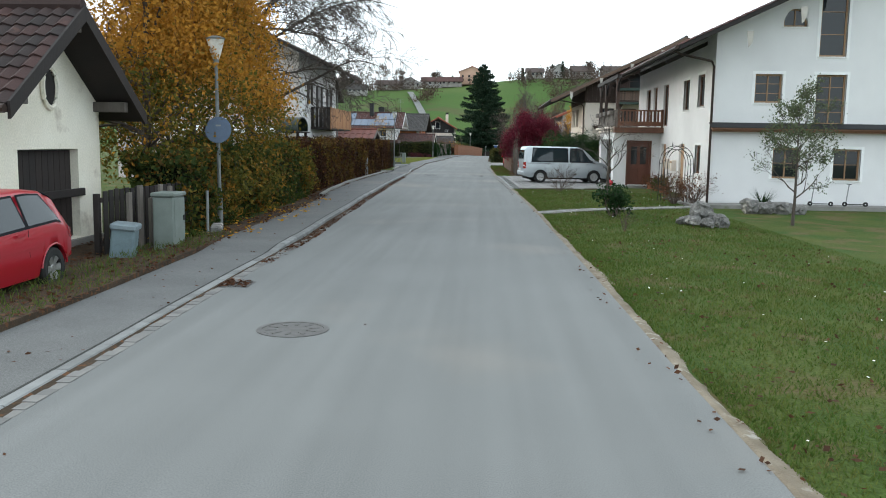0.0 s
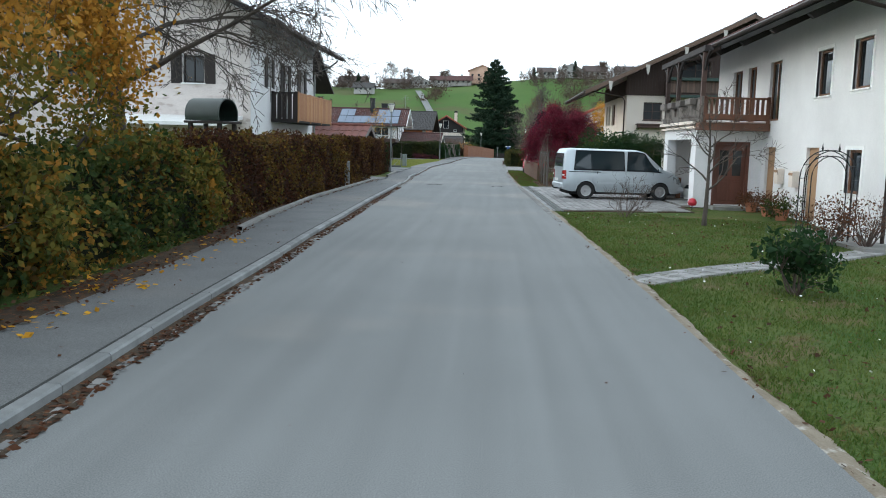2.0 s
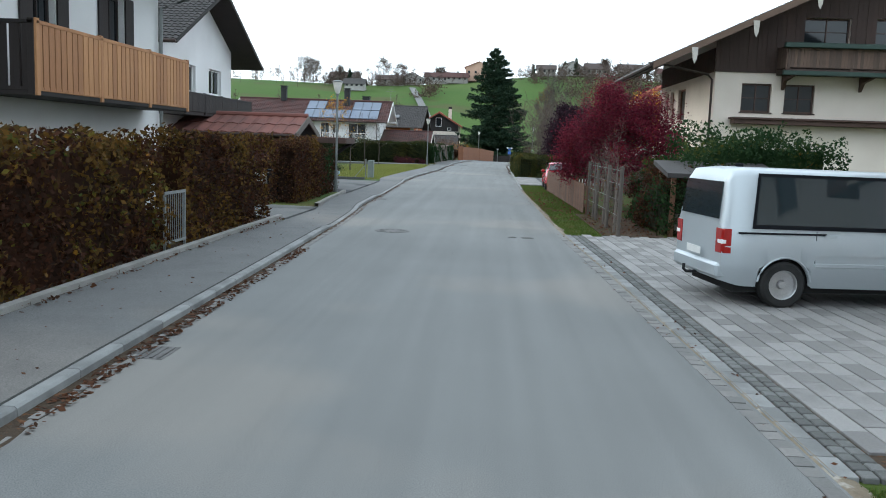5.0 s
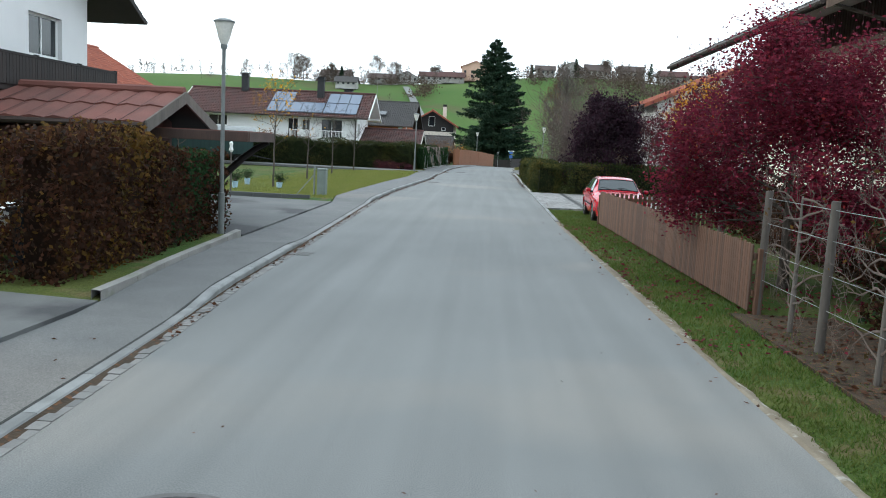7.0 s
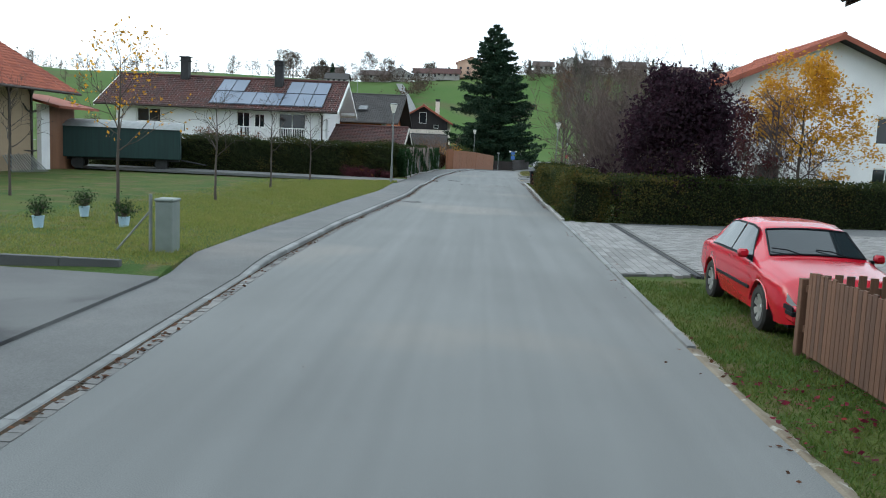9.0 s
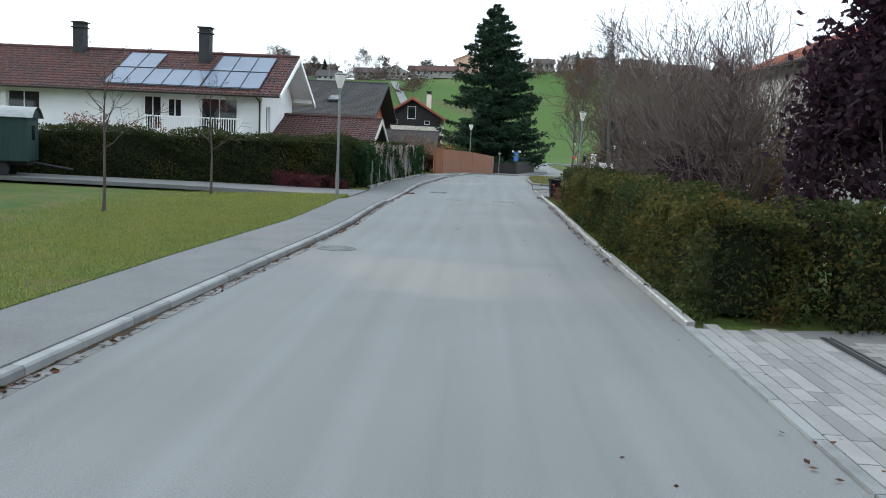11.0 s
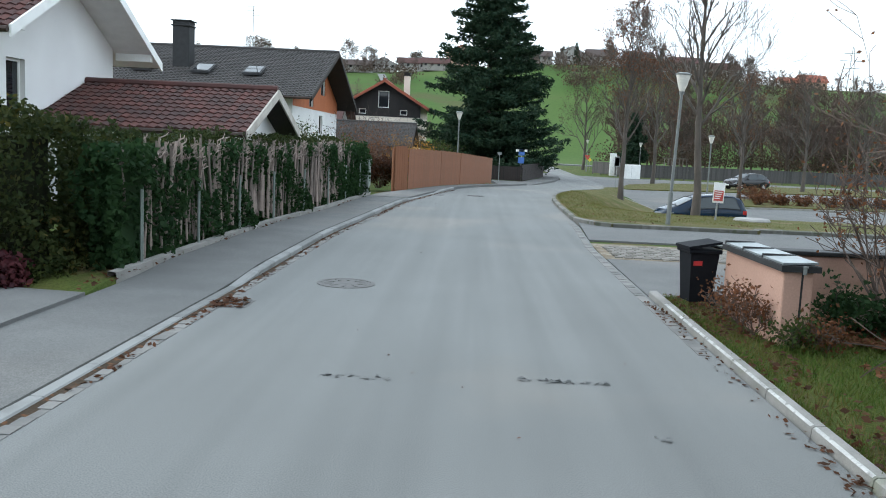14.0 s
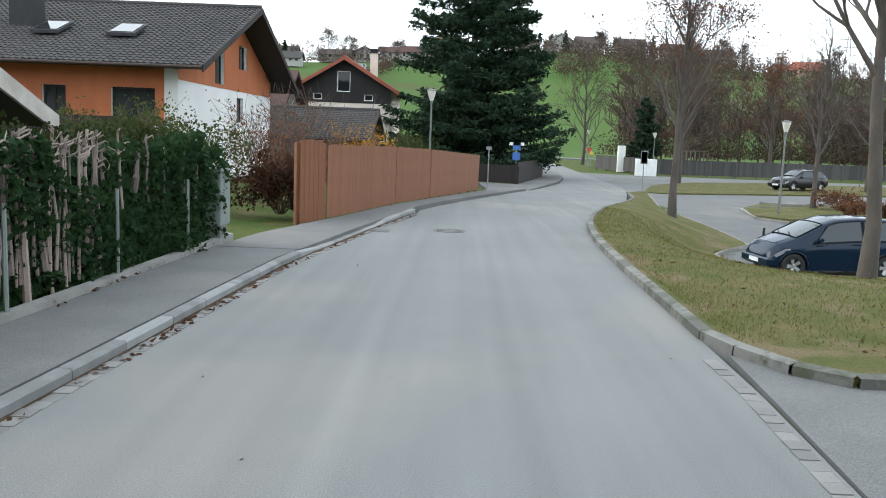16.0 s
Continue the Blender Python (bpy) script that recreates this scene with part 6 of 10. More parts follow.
PAVER_REST = material("sandy_paver_field", (0.25, 0.243, 0.235), 0.9, (0.165, 0.16, 0.155), 3, 80, 0.25, island=True)
pm = {}
rest = Geo()
count = 0
prng = random.Random(5)
for row in range(31):
    off = 0.5 + row * 0.24
    y = 41.2 - prng.uniform(0, 0.3)
    while y < 56.5:
        L = prng.choice((0.36, 0.48, 0.6))
        x = ex(y) + off
        if x + 0.24 > (7.2 if y < 50.7 else 9.8) or y < 41.2 + max(0, (x - 2.5)) * 0.24:
            y += L
            continue
        if count < 300 and row < 9:
            if L not in pm:
                pm[L] = mesh_of("paver", Geo().box(0, 0.222, 0, L - 0.008, -0.05, 0.006, 0.004), PAVER_WARM)
            ob = part("paver", pm[L], None, drive)
            ob.matrix_basis = Matrix.Translation((x, y, prng.uniform(-0.002, 0.003))) @ Matrix.Rotation(math.atan((ex(y) - ex(y + 1))), 4, "Z")
            count += 1
        else:
            rest.box(x, x + 0.222, y, y + L - 0.008, -0.05, 0.006)
        y += L
tagged(part("paver_field", rest, PAVER_REST, drive), kind="stuff")
DARK_SETT = material("dark_sett", (0.13, 0.132, 0.128), 0.9, (0.08, 0.082, 0.078), 4, 60, 0.4, objects=0.6)
for i in range(40):
    y = 41.1 + i * 0.39
    part("drive_edging", Geo().box(ex(y) + 0.02, ex(y) + 0.2, y, y + 0.38, -0.1, 0.004, 0.006), GRANITE, drive)
for i in range(97):
    y = 41.1 + i * 0.16
    for k in range(2):
        part("sett", Geo().box(ex(y) + 0.225 + k * 0.13, ex(y) + 0.34 + k * 0.13, y, y + 0.14, -0.05, 0.002 + 0.004 * prng.random(), 0.008), DARK_SETT, drive)
# garden path
PATH_STONE = material("small_path_paver", (0.27, 0.262, 0.25), 0.9, (0.17, 0.165, 0.155), 4, 80, 0.3, objects=0.6)
gp = thing("garden_path", "narrow path of small grey pavers across the lawn", "path", kind="structure")
legs = [Vector((2.62, 27.0, 0)), Vector((3.5, 27.95, 0)), Vector((6.1, 30.3, 0)), Vector((9.3, 34.0, 0))]
for a, b in zip(legs, legs[1:]):
    L = (b - a).length
    d = (b - a).normalized()
    n_ = max(1, round(L / 0.235))
    for i in range(n_):
        for j in (-0.33, -0.11, 0.11):
            m = Matrix(((d.x, -d.y, 0, 0), (d.y, d.x, 0, 0), (0, 0, 1, 0), (0, 0, 0, 1)))
            m.translation = a + d * i * L / n_
            m.translation.z = land(m.translation.x, m.translation.y) + 0.028 + 0.004 * math.sin(i * 2.7 + j)
            ob = part("slab", Geo().box(0.006, L / n_ - 0.008, j + 0.004, j + 0.212, -0.06, 0.01, 0.006), PATH_STONE, gp)
            ob.matrix_basis = m
patch("concrete terrace along the farmhouse wall", [(8.9, 33.6), (27, 33.8), (27, 34.9), (9.9, 34.9), (9.9, 44.9), (8.3, 44.9), (8.6, 38)], -0.1, CONCRETE, "terrace")
# drive behind the red car
patch("grey paved drive beside the thuja hedge", [(ex(83.4) + 0.03, 83.4), (5, 84.6), (14, 88), (14, 97.4), (3.5, 94.9), (ex(94.4) + 0.03, 94.4)], 0.005, PAVING, "drive")
drive2 = thing("paving", "grey concrete pavers of the drive beside the thuja hedge", "paving", kind="structure")
for i in range(17):
    y = 77.6 + i * 1.0
    sec = [[(ex(q) + 0.0, q, -0.1), (ex(q) + 0.01, q, 0.028), (ex(q) + 0.11, q, 0.03), (ex(q) + 0.11, q, -0.1)] for q in (y, y + 0.985)]
    part("edging_stone", Geo().grid(sec).face(list(reversed(sec[0]))).face(sec[1]), GRANITE, drive2)
rest2 = Geo()
for i in range(8):
    y = 83.55 + 0.1 * (i % 3)
    while y < 94.2:
        L = prng.choice((0.4, 0.6, 0.8))
        x = ex(y) + 0.14 + i * 0.17
        rest2.box(x, x + 0.158, y, y + L - 0.01, -0.04, 0.016 + prng.uniform(-0.002, 0.002))
        y += L
tagged(part("paver_field", rest2, PAVER_REST, drive2), kind="stuff")
rest2 = Geo()
for r_ in range(60):
    y = 84.0 + r_ * 0.17
    x = 3.2 + (r_ % 2) * 0.12
    while x < 12.5:
        if y > 83.7 + (x - 3.2) * 0.37 and y < 94.2 + (x - 3.2) * 0.24:
            rest2.box(x, x + 0.23, y, y + 0.16, -0.04, 0.012 + prng.uniform(-0.002, 0.002))
        x += 0.24
tagged(part("brick_field", rest2, PAVER_REST, drive2), kind="stuff")
tagged(part("drain", Geo().box(3.02, 3.1, 83.6, 94.4, -0.05, 0.014).box(3.14, 3.16, 83.6, 94.4, -0.05, 0.018), DARK_METAL), "narrow drain channel across the drive", "drain", kind="structure")
# entry by the bins and the car park
patch("patched asphalt entry behind the bins", [(ex(121) + 0.03, 121.6), (16, 122.6), (16, 125.9), (ex(125.5) + 0.03, 125.6)], 0.0, PAVING, "drive")
cob = patch("strip of old cobbles with grass between", [(ex(125.7) + 0.03, 125.8), (16, 126), (16, 128.6), (ex(128) + 0.03, 128.4)], -0.02, DIRT, "cobbles")
COBBLE = material("cobblestone", (0.2, 0.187, 0.165), 0.9, (0.12, 0.11, 0.097), 5, 60, 0.4, objects=0.6)
cms = [mesh_of("cobble", Geo().box(0, 0.158 + 0.006 * k, 0, 0.15, -0.05, 0.008, 0.012), COBBLE) for k in range(3)]
for r_ in range(12):
    for c in range(25):
        ob = part("cobble", cms[(r_ + c) % 3], None, cob)
        ob.matrix_basis = Matrix.Translation((ex(126) + 0.25 + c * 0.185 + (r_ % 2) * 0.09, 125.95 + r_ * 0.168, prng.uniform(-0.008, 0.004)))
patch("asphalt footpath at the corner of the car park", [(ex(128.7) + 0.03, 128.9), (40, 129.6), (40, 132.9), (6.9, 132.9), (2.6, 132.6), (2.1, 133.4), (2.0, 131.9)], 0.006, PAVING, "path")
ISLAND_GRASS = material("worn_grass", (0.068, 0.08, 0.02), 0.95, (0.115, 0.1, 0.04), 1.2, 45, 0.9, grain=0.7, fine_detail=5, spots=((0.14, 0.11, 0.06), 0.42, 1.1), spec=0.15, bump_dist=0.03)
drape(146.2, 204, lambda y: at_y(LOT, y) if y < 175 else at_y(far_right, y) - 0.05, lambda y: 70.0, -0.02, PAVING, "car_park", "sunken asphalt car park beside the street", 20, 1.0)
drape(132.4, 146.2, lambda y: at_y(RIGHT, y) + 0.12 + 0.8 * (1 - smooth(132.3, 133.5, y)), lambda y: 6.9, 0.1, ISLAND_GRASS, "grass_bank", "worn grass bank falling to the car park", 8)
drape(132.9, 146.2, lambda y: 6.9, lambda y: 60.0, 0.1, ISLAND_GRASS, "grass_bank", "worn grass bank falling to the car park", 12)
island = drape(146.2, 174.6, lambda y: at_y(RIGHT, y) + 0.12, lambda y: max(at_y(LOT, y), at_y(RIGHT, y) + 0.3), 0.1, ISLAND_GRASS, "traffic_island", "worn grass island at the edge of the car park", 8)


def kerb_line(pts, owner, mat, rise=0.12, step=0.75):
    """Stones along a line of the plan, on the made ground."""
    for p, q in zip(pts, pts[1:]):
        a, b = Vector((*p, 0)), Vector((*q, 0))
        n = max(1, int((b - a).length / step))
        d = (b - a).normalized()
        s = Vector((-d.y, d.x, 0))
        for k in range(n):
            sec = []
            for f in (k / n, (k + 0.992) / n):
                c = a.lerp(b, f)
                z = min(low(c.x, c.y), rz(c.y)) if rise > 0.1 else low(c.x, c.y)
                sec.append([c + s * 0.08 + Vector((0, 0, z - 0.1)), c + s * 0.07 + Vector((0, 0, z + rise - 0.02)), c - s * 0.06 + Vector((0, 0, z + rise)), c - s * 0.07 + Vector((0, 0, z - 0.1))])
            part("kerbstone", Geo().grid(sec), mat, owner)


MOSSY = material("mossy_granite", (0.17, 0.165, 0.15), 0.9, (0.085, 0.085, 0.072), 5, 60, 0.5, objects=0.5, spots=((0.06, 0.065, 0.04), 0.4, 4))
kerb_line([(40, 132.85), (6.9, 132.85), (6.8, 132.42), (2.9, 132.4), (2.5, 132.75), (2.2, 133.4)] + [(at_y(RIGHT, y) + 0.05, y) for y in np.arange(134, 172.5, 1.5)], island, MOSSY)
kerb_line([(at_y(LOT, y), y) for y in np.arange(146.4, 174, 1.4)], island, CONCRETE, 0.1)
kerb_line([(6.9, 146.3), (20, 146.3), (40, 146.3)], island, CONCRETE, 0.1)
isl2 = [(13.25, 166.7), (12.66, 162.7), (13.6, 161.3), (18.2, 162.4), (40, 164.5), (40, 171), (22, 170.1), (18, 170.4), (15.6, 170.7)]
i2 = patch("grass island with low shrubs in the car park", isl2, -0.92, ISLAND_GRASS, "traffic_island", 0.3)
kerb_line([isl2[5], *reversed(isl2[7:]), isl2[0], isl2[1], isl2[2], isl2[3], isl2[4]][::-1], i2, CONCRETE, 0.1)
patch("grass strip between the lot and the junction", [(10.6, 176.3), (13, 185), (17.5, 191.5), (24, 195.5), (70, 199), (70, 186), (27.5, 182), (22.2, 180), (11.2, 175.6)], -0.83, ISLAND_GRASS, "traffic_island", 0.3)

# manholes
def manhole(x, y, r):
    m = thing("manhole_cover", "round cast-iron manhole cover set in the asphalt", "manhole cover", Matrix.Translation((x, y, 0)), "manhole covers")
    part("ring", Geo().lathe([(r, -0.03), (r, 0.008), (r * 0.86, 0.008), (r * 0.86, -0.01)], n=28), CAST_IRON, m)
    part("lid", Geo().lathe([(0, 0.006), (r * 0.84, 0.006), (r * 0.84, -0.02)], n=28), CAST_IRON, m)
    for k in range(10):
        w = TAU * k / 10
        part("rib", Geo().box(-0.02, 0.02, r * 0.45, r * 0.75, 0.004, 0.012).turned(Matrix.Rotation(w, 4, "Z")), CAST_IRON, m)
    return m


for x, y, r in ((-1.05, 10.0, 0.4), (-2.52, 56.0, 0.42), (0.78, 55.55, 0.16), (-3.74, 100.48, 0.38), (0.42, 55.58, 0.11), (-2.75, 121.3, 0.42), (-0.8, 143.5, 0.35)):
    manhole(x, y, r)
# gully grates at the kerb
for y in (12.85, 43.5, 67.3, 119.45, 143.0):
    gg = thing("gully_grate", "iron gully grate beside the kerb", "drain", Matrix.Translation((kx(y) + 0.05, y, 0)), "gully grates")
    part("frame", Geo().box(0, 0.4, -0.25, 0.25, -0.05, 0.004), CAST_IRON, gg)
    for k in range(5):
        part("bar", Geo().box(0.03 + k * 0.075, 0.06 + k * 0.075, -0.22, 0.22, 0.0, 0.012), CAST_IRON, gg)

# ---- street lamps ----
LAMP_GLASS = material("opal_lamp_glass", (0.75, 0.72, 0.66), 0.3, (0.6, 0.58, 0.53), 4, 40, 0.0)


LAMP_GREY = material("grey_lamp_paint", (0.17, 0.18, 0.175), 0.55, (0.12, 0.13, 0.125), 4, 60, 0.1)


def street_lamp(x, y, z, h, label="grey steel street lamp with a conical opal lantern", lean=0.0):
    t = thing("street_lamp", label, "street lamp", pose(x, y, z, 0, lean, 0), "street lamps")
    part("pole", Geo().tube([(0, 0, -0.3), (0, 0, 0.9), (0, 0, 0.92), (0, 0, h - 0.5)], [0.065, 0.065, 0.045, 0.038], 12), LAMP_GREY, t, smooth=True)
    hd = part("lantern", Geo().lathe([(0.05, h - 0.5), (0.07, h - 0.46), (0.11, h - 0.36), (0.19, h - 0.06), (0.2, h - 0.02)], n=16), LAMP_GLASS, t, smooth=True)
    part("cap", Geo().lathe([(0.215, h - 0.03), (0.22, h), (0.12, h + 0.045), (0.0, h + 0.05)], n=16), LAMP_GREY, hd, smooth=True)
    part("collar", Geo().lathe([(0.06, h - 0.56), (0.075, h - 0.5), (0.06, h - 0.44)], n=12), LAMP_GREY, hd, smooth=True)
    return t


street_lamp(-5.05, 20.1, 0.0, 4.35, lean=-0.6)
street_lamp(-6.3, 69.0, 0.05, 4.4)
street_lamp(-5.95, 113.6, 0.05, 4.25)
street_lamp(4.55, 133.1, 0.1, 4.15, lean=1.5)
street_lamp(-1.93, 162.4, -0.4, 4.4)
street_lamp(14.2, 164.3, -0.92, 4.2)
street_lamp(18.6, 209.5, -0.9, 4.0)
street_lamp(14.9, 228, -0.85, 4.2)
# round sign seen from the back on its own post
sg = thing("road_sign", "round road sign seen from its grey back", "road sign", Matrix.Translation((-5.02, 20.02, 0)))
part("disc", Geo().lathe([(0, -0.006), (0.3, -0.006), (0.3, 0.006), (0, 0.006)], n=28).turned(Matrix.Translation((0.0, -0.06, 2.3)) @ Matrix.Rotation(radians(80), 4, "X")), material("sign_back", (0.085, 0.12, 0.18), 0.6, (0.07, 0.1, 0.15), 3, 40, 0.05), sg)
part("clamp", Geo().box(-0.06, 0.06, -0.055, 0.03, 2.38, 2.42), STEEL, sg)
part("clamp", Geo().box(-0.06, 0.06, -0.055, 0.03, 2.18, 2.22), STEEL, sg)

# ---- fences ----
DARK_GREY_WOOD = material("dark_grey_wood", (0.075, 0.07, 0.068), 0.9, (0.05, 0.047, 0.046), 3, 50, 0.4, objects=0.6, stretch=(1, 1, 0.12))


def picket_fence(name, label, a, b, h, mat, board=0.092, gap=0.102, z=0.0, post_every=2.4, category="fence", z2=None):
    """Boards in front of rails and posts; the front lies to the right of the way from a to b."""
    f = thing(name, label, category)
    a, b = Vector((*a, 0)), Vector((*b, 0))
    d = (b - a)
    L = d.length
    d.normalize()
    m = Matrix(((d.x, -d.y, 0, a.x), (d.y, d.x, 0, a.y), (0, 0, 1, z), (0, 0, 0, 1)))
    m = m @ Matrix(((1, 0, 0, 0), (0, 1, 0, 0), (((z if z2 is None else z2) - z) / L, 0, 1, 0), (0, 0, 0, 1)))
    for zz in (0.25, h - 0.22):
        part("rail", Geo().box(0, L, 0.02, 0.06, zz, zz + 0.09, 0.008).turned(m), mat, f)
    meshes = [mesh_of("board", Geo().box(-board / 2, board / 2, -0.012, 0.012, 0.04, h + dz, 0.003), mat) for dz in (-0.012, 0, 0.012)]
    n = int(L / gap)
    for i in range(n):
        ob = part("board", meshes[(i * 7 + i // 3) % 3], None, f)
        ob.matrix_basis = m @ Matrix.Translation((gap * (i + 0.5), 0, 0))
    k = max(1, int(L / post_every))
    for i in range(k + 1):
        x = L * i / k
        part("post", Geo().box(x - 0.05, x + 0.05, 0.06, 0.16, -0.25, h - 0.06, 0.008).turned(m), mat, f)
    return f


picket_fence("picket_fence", "low brown wooden picket fence along the verge", (2.72, 77.5), (2.98, 63.6), 1.0, FENCE_WOOD)
picket_fence("picket_fence", "low brown picket fence beside a parked car", (2.75, 77.6), (9.5, 77.9), 0.95, FENCE_WOOD, gap=0.14)
board_line = [(-3.62, 144.2), (-2.5, 150.1), (-1.62, 154.5), (0.35, 166.4)]
for (xa, ya), (xb, yb) in zip(board_line, board_line[1:]):
    picket_fence("board_fence", "high red-brown board fence on the bend", (xa, ya), (xb, yb), 1.7, FENCE_WOOD2, board=0.118, gap=0.122, z=rz(ya) + 0.06, z2=rz(yb) + 0.06)
picket_fence("board_fence", "short return of the red-brown board fence", (-4.1, 143.5), (-3.62, 144.0), 1.85, FENCE_WOOD2, board=0.118, gap=0.122)
picket_fence("board_fence", "dark weathered board fence by the junction", (0.6, 178.5), (3.03, 177.6), 1.15, DARK_WOOD, board=0.14, gap=0.145, z=-0.75)
picket_fence("board_fence", "dark weathered board fence by the junction", (3.03, 177.6), (5.78, 189.6), 1.35, DARK_WOOD, board=0.14, gap=0.145, z=-0.75)
picket_fence("board_fence", "old dark plank fence beside the shed", (-5.75, 15.6), (-5.5, 19.2), 1.25, DARK_WOOD, board=0.15, gap=0.2, z=-0.1)
for pa_, pb_ in (((14.5, 219), (17.9, 207.4)), ((17.9, 207.4), (26.5, 208.6)), ((26.5, 208.6), (64, 218))):
    picket_fence("board_fence", "long dark grey fence behind the car park", pa_, pb_, 1.5, DARK_GREY_WOOD, board=0.19, gap=0.2, z=-0.9)
for i in range(6):
    part("plank", Geo().box(-5.45 + i * 0.02, -5.4 + i * 0.02, 15.9 + i * 0.45, 16.05 + i * 0.45, -0.15, 1.1 + 0.15 * math.sin(i * 2.3)).turned(Matrix.Translation((0, 0, 0))), GREY_WOOD, tagged(new("plank_stack"), "loose grey plank leaning on the fence", "plank", "loose planks"))
# wire fence posts before the ivy, wattle of bare stems
wat = thing("stem_fence", "row of bare grey stems tied along an ivy fence", "fence")
wr = np.random.default_rng(77)
STEM = material("pale_stem", (0.27, 0.215, 0.185), 0.9, (0.13, 0.105, 0.09), 4, 40, 0.4, objects=0.7)
y = 120.9
while y < 139.2:
    dense = 121.2 < y < 135.4
    x = px(y) - 0.17 - wr.uniform(0, 0.05)
    h = wr.uniform(1.68, 1.98)
    lo = wr.uniform(0.12, 0.6) if dense else wr.uniform(0.85, 1.4)
    dx, dy = wr.normal(0, 0.04), wr.normal(0, 0.13)
    r0 = wr.choice((0.016, 0.022, 0.03, 0.045))
    g = Geo().tube([(x, y, lo), (x + dx * 0.3 + wr.normal(0, 0.015), y + dy * 0.35 + wr.normal(0, 0.03), lo + (h - lo) * 0.35), (x + dx * 0.7, y + dy * 0.6 + wr.normal(0, 0.03), lo + (h - lo) * 0.7), (x + dx, y + dy, h)], [r0, r0 * 0.9, r0 * 0.75, r0 * 0.6], 6)
    for k in range(4):
        w = wr.uniform(0, TAU)
        z = h - wr.uniform(0, 0.3)
        e_ = wr.uniform(0.15, 0.4)
        g.tube([(x + dx, y + dy, z), (x + dx + 0.05, y + dy + math.cos(w) * e_ * 0.5, z + 0.05), (x + dx + 0.03, y + dy + math.cos(w) * e_, z + wr.uniform(-0.06, 0.14))], [0.013, 0.01, 0.005], 4)
    part("stem", g, STEM, wat)
    y += wr.uniform(0.05, 0.13) if dense else wr.uniform(0.3, 0.7)
for y in np.arange(121.2, 140, 2.4):
    part("post", Geo().tube([(px(y) - 0.08, y, 0.1), (px(y) - 0.08, y, 1.25)], 0.025, 6), PLASTIC_GREY, wat)
patch("mulched bed with leaves under the espalier", [(2.75, 56.9), (4.3, 56.9), (4.2, 63.6), (2.72, 63.6)], 0.0, LITTER, "flower_bed", 0.1)
# espalier with posts
esp = thing("espalier_fence", "wire trellis on weathered posts with bare espalier fruit trees", "trellis")
for y in (56.75, 59.0, 61.35, 63.6):
    part("post", Geo().tube([(3.1, y, -0.2), (3.12, y, 1.75)], [0.055, 0.05], 10), GREY_WOOD, esp, smooth=True)
for z in (0.5, 0.9, 1.3, 1.65):
    part("wire", Geo().tube([(3.11, 56.75, z), (3.11, 63.6, z)], 0.004, 4), STEEL, esp)
for i, y in enumerate((57.8, 60.0, 62.45)):
    g, tips, rr = Geo(), [], np.random.default_rng(90 + i)
    t = thing("espalier_tree", "bare fruit tree trained flat on wires", "tree", Matrix.Translation((3.15, y, 0)), "espalier trees")
    part("trunk", Geo().tube([(0, 0, -0.1), (0.02, 0.03, 0.8), (0, 0, 1.75)], [0.04, 0.03, 0.012], 8), GREY_WOOD, t, smooth=True)
    for z in (0.35, 0.6, 0.82, 1.05, 1.25, 1.45, 1.62):
        for s in (-1, 1):
            branches(g, (0, 0, z + rr.uniform(-0.12, 0.12)), (0.05, s, rr.uniform(-0.1, 0.7)), rr.uniform(0.6, 1.15), 0.017, 3, 0.75, 0.05, (2, 4), tips, lrng=rr, bend_=0.5)
    for k, v in enumerate(g.v):
        g.v[k] = (v[0] * 0.35, v[1], v[2])
    tagged(part("branchwork", g, TWIG, t), kind="stuff")
    P = np.array(tips)[::3] * np.array([0.35, 1, 1])
    part("foliage", quads_mesh("foliage", leaf_quads(P[::9], 0.07), L_YBEECH), None, t)
ws = thing("wood_store", "small wood store with a shingled roof", "shelter", Matrix.Translation((5.9, 58.6, 0)))
part("roof", Geo().extrude([(-1.5, -1.1, 1.5), (1.5, -1.1, 1.5), (1.5, 0.9, 1.8), (-1.5, 0.9, 1.8)], (0, 0, 0.12)), TILE_GREY, ws)
for x in (-1.3, 1.3):
    for y in (-0.9, 0.7):
        part("post", Geo().box(x - 0.06, x + 0.06, y - 0.06, y + 0.06, -0.1, 1.52 + (0.25 if y > 0 else 0)), BROWN_WOOD, ws)
for k in range(14):
    part("log", Geo().tube([(-1.2, -0.85 + (k % 7) * 0.24, 0.15 + (k // 7) * 0.28), (1.2, -0.85 + (k % 7) * 0.24, 0.15 + (k // 7) * 0.28)], 0.13, 8), GREY_WOOD, ws)

# ---- things by the pavement ----
cab = thing("utility_cabinet", "grey-green plastic utility cabinet", "utility cabinet", Matrix.Translation((-4.95, 16.7, -0.02)))
part("body", Geo().box(-0.22, 0.18, -0.3, 0.3, 0, 1.02, 0.02), PLASTIC_GREY, cab)
part("lid", Geo().box(-0.25, 0.21, -0.33, 0.33, 1.02, 1.1, 0.02), PLASTIC_GREY, cab)
part("door", Geo().box(0.183, 0.195, -0.26, 0.26, 0.25, 0.98, 0.004), PLASTIC_GREY, cab)
part("lock", Geo().box(0.196, 0.21, 0.16, 0.22, 0.55, 0.65), DARK_METAL, cab)
crate = thing("plastic_tub", "blue-grey plastic sheeting over a stacked tub", "tub", pose(-5.35, 15.45, -0.1, 0, 6, 12))
part("tub", Geo().box(-0.2, 0.2, -0.22, 0.22, 0, 0.62, 0.03), material("blue_grey_plastic", (0.16, 0.22, 0.24), 0.6, (0.1, 0.14, 0.16), 3, 40, 0.2), crate)
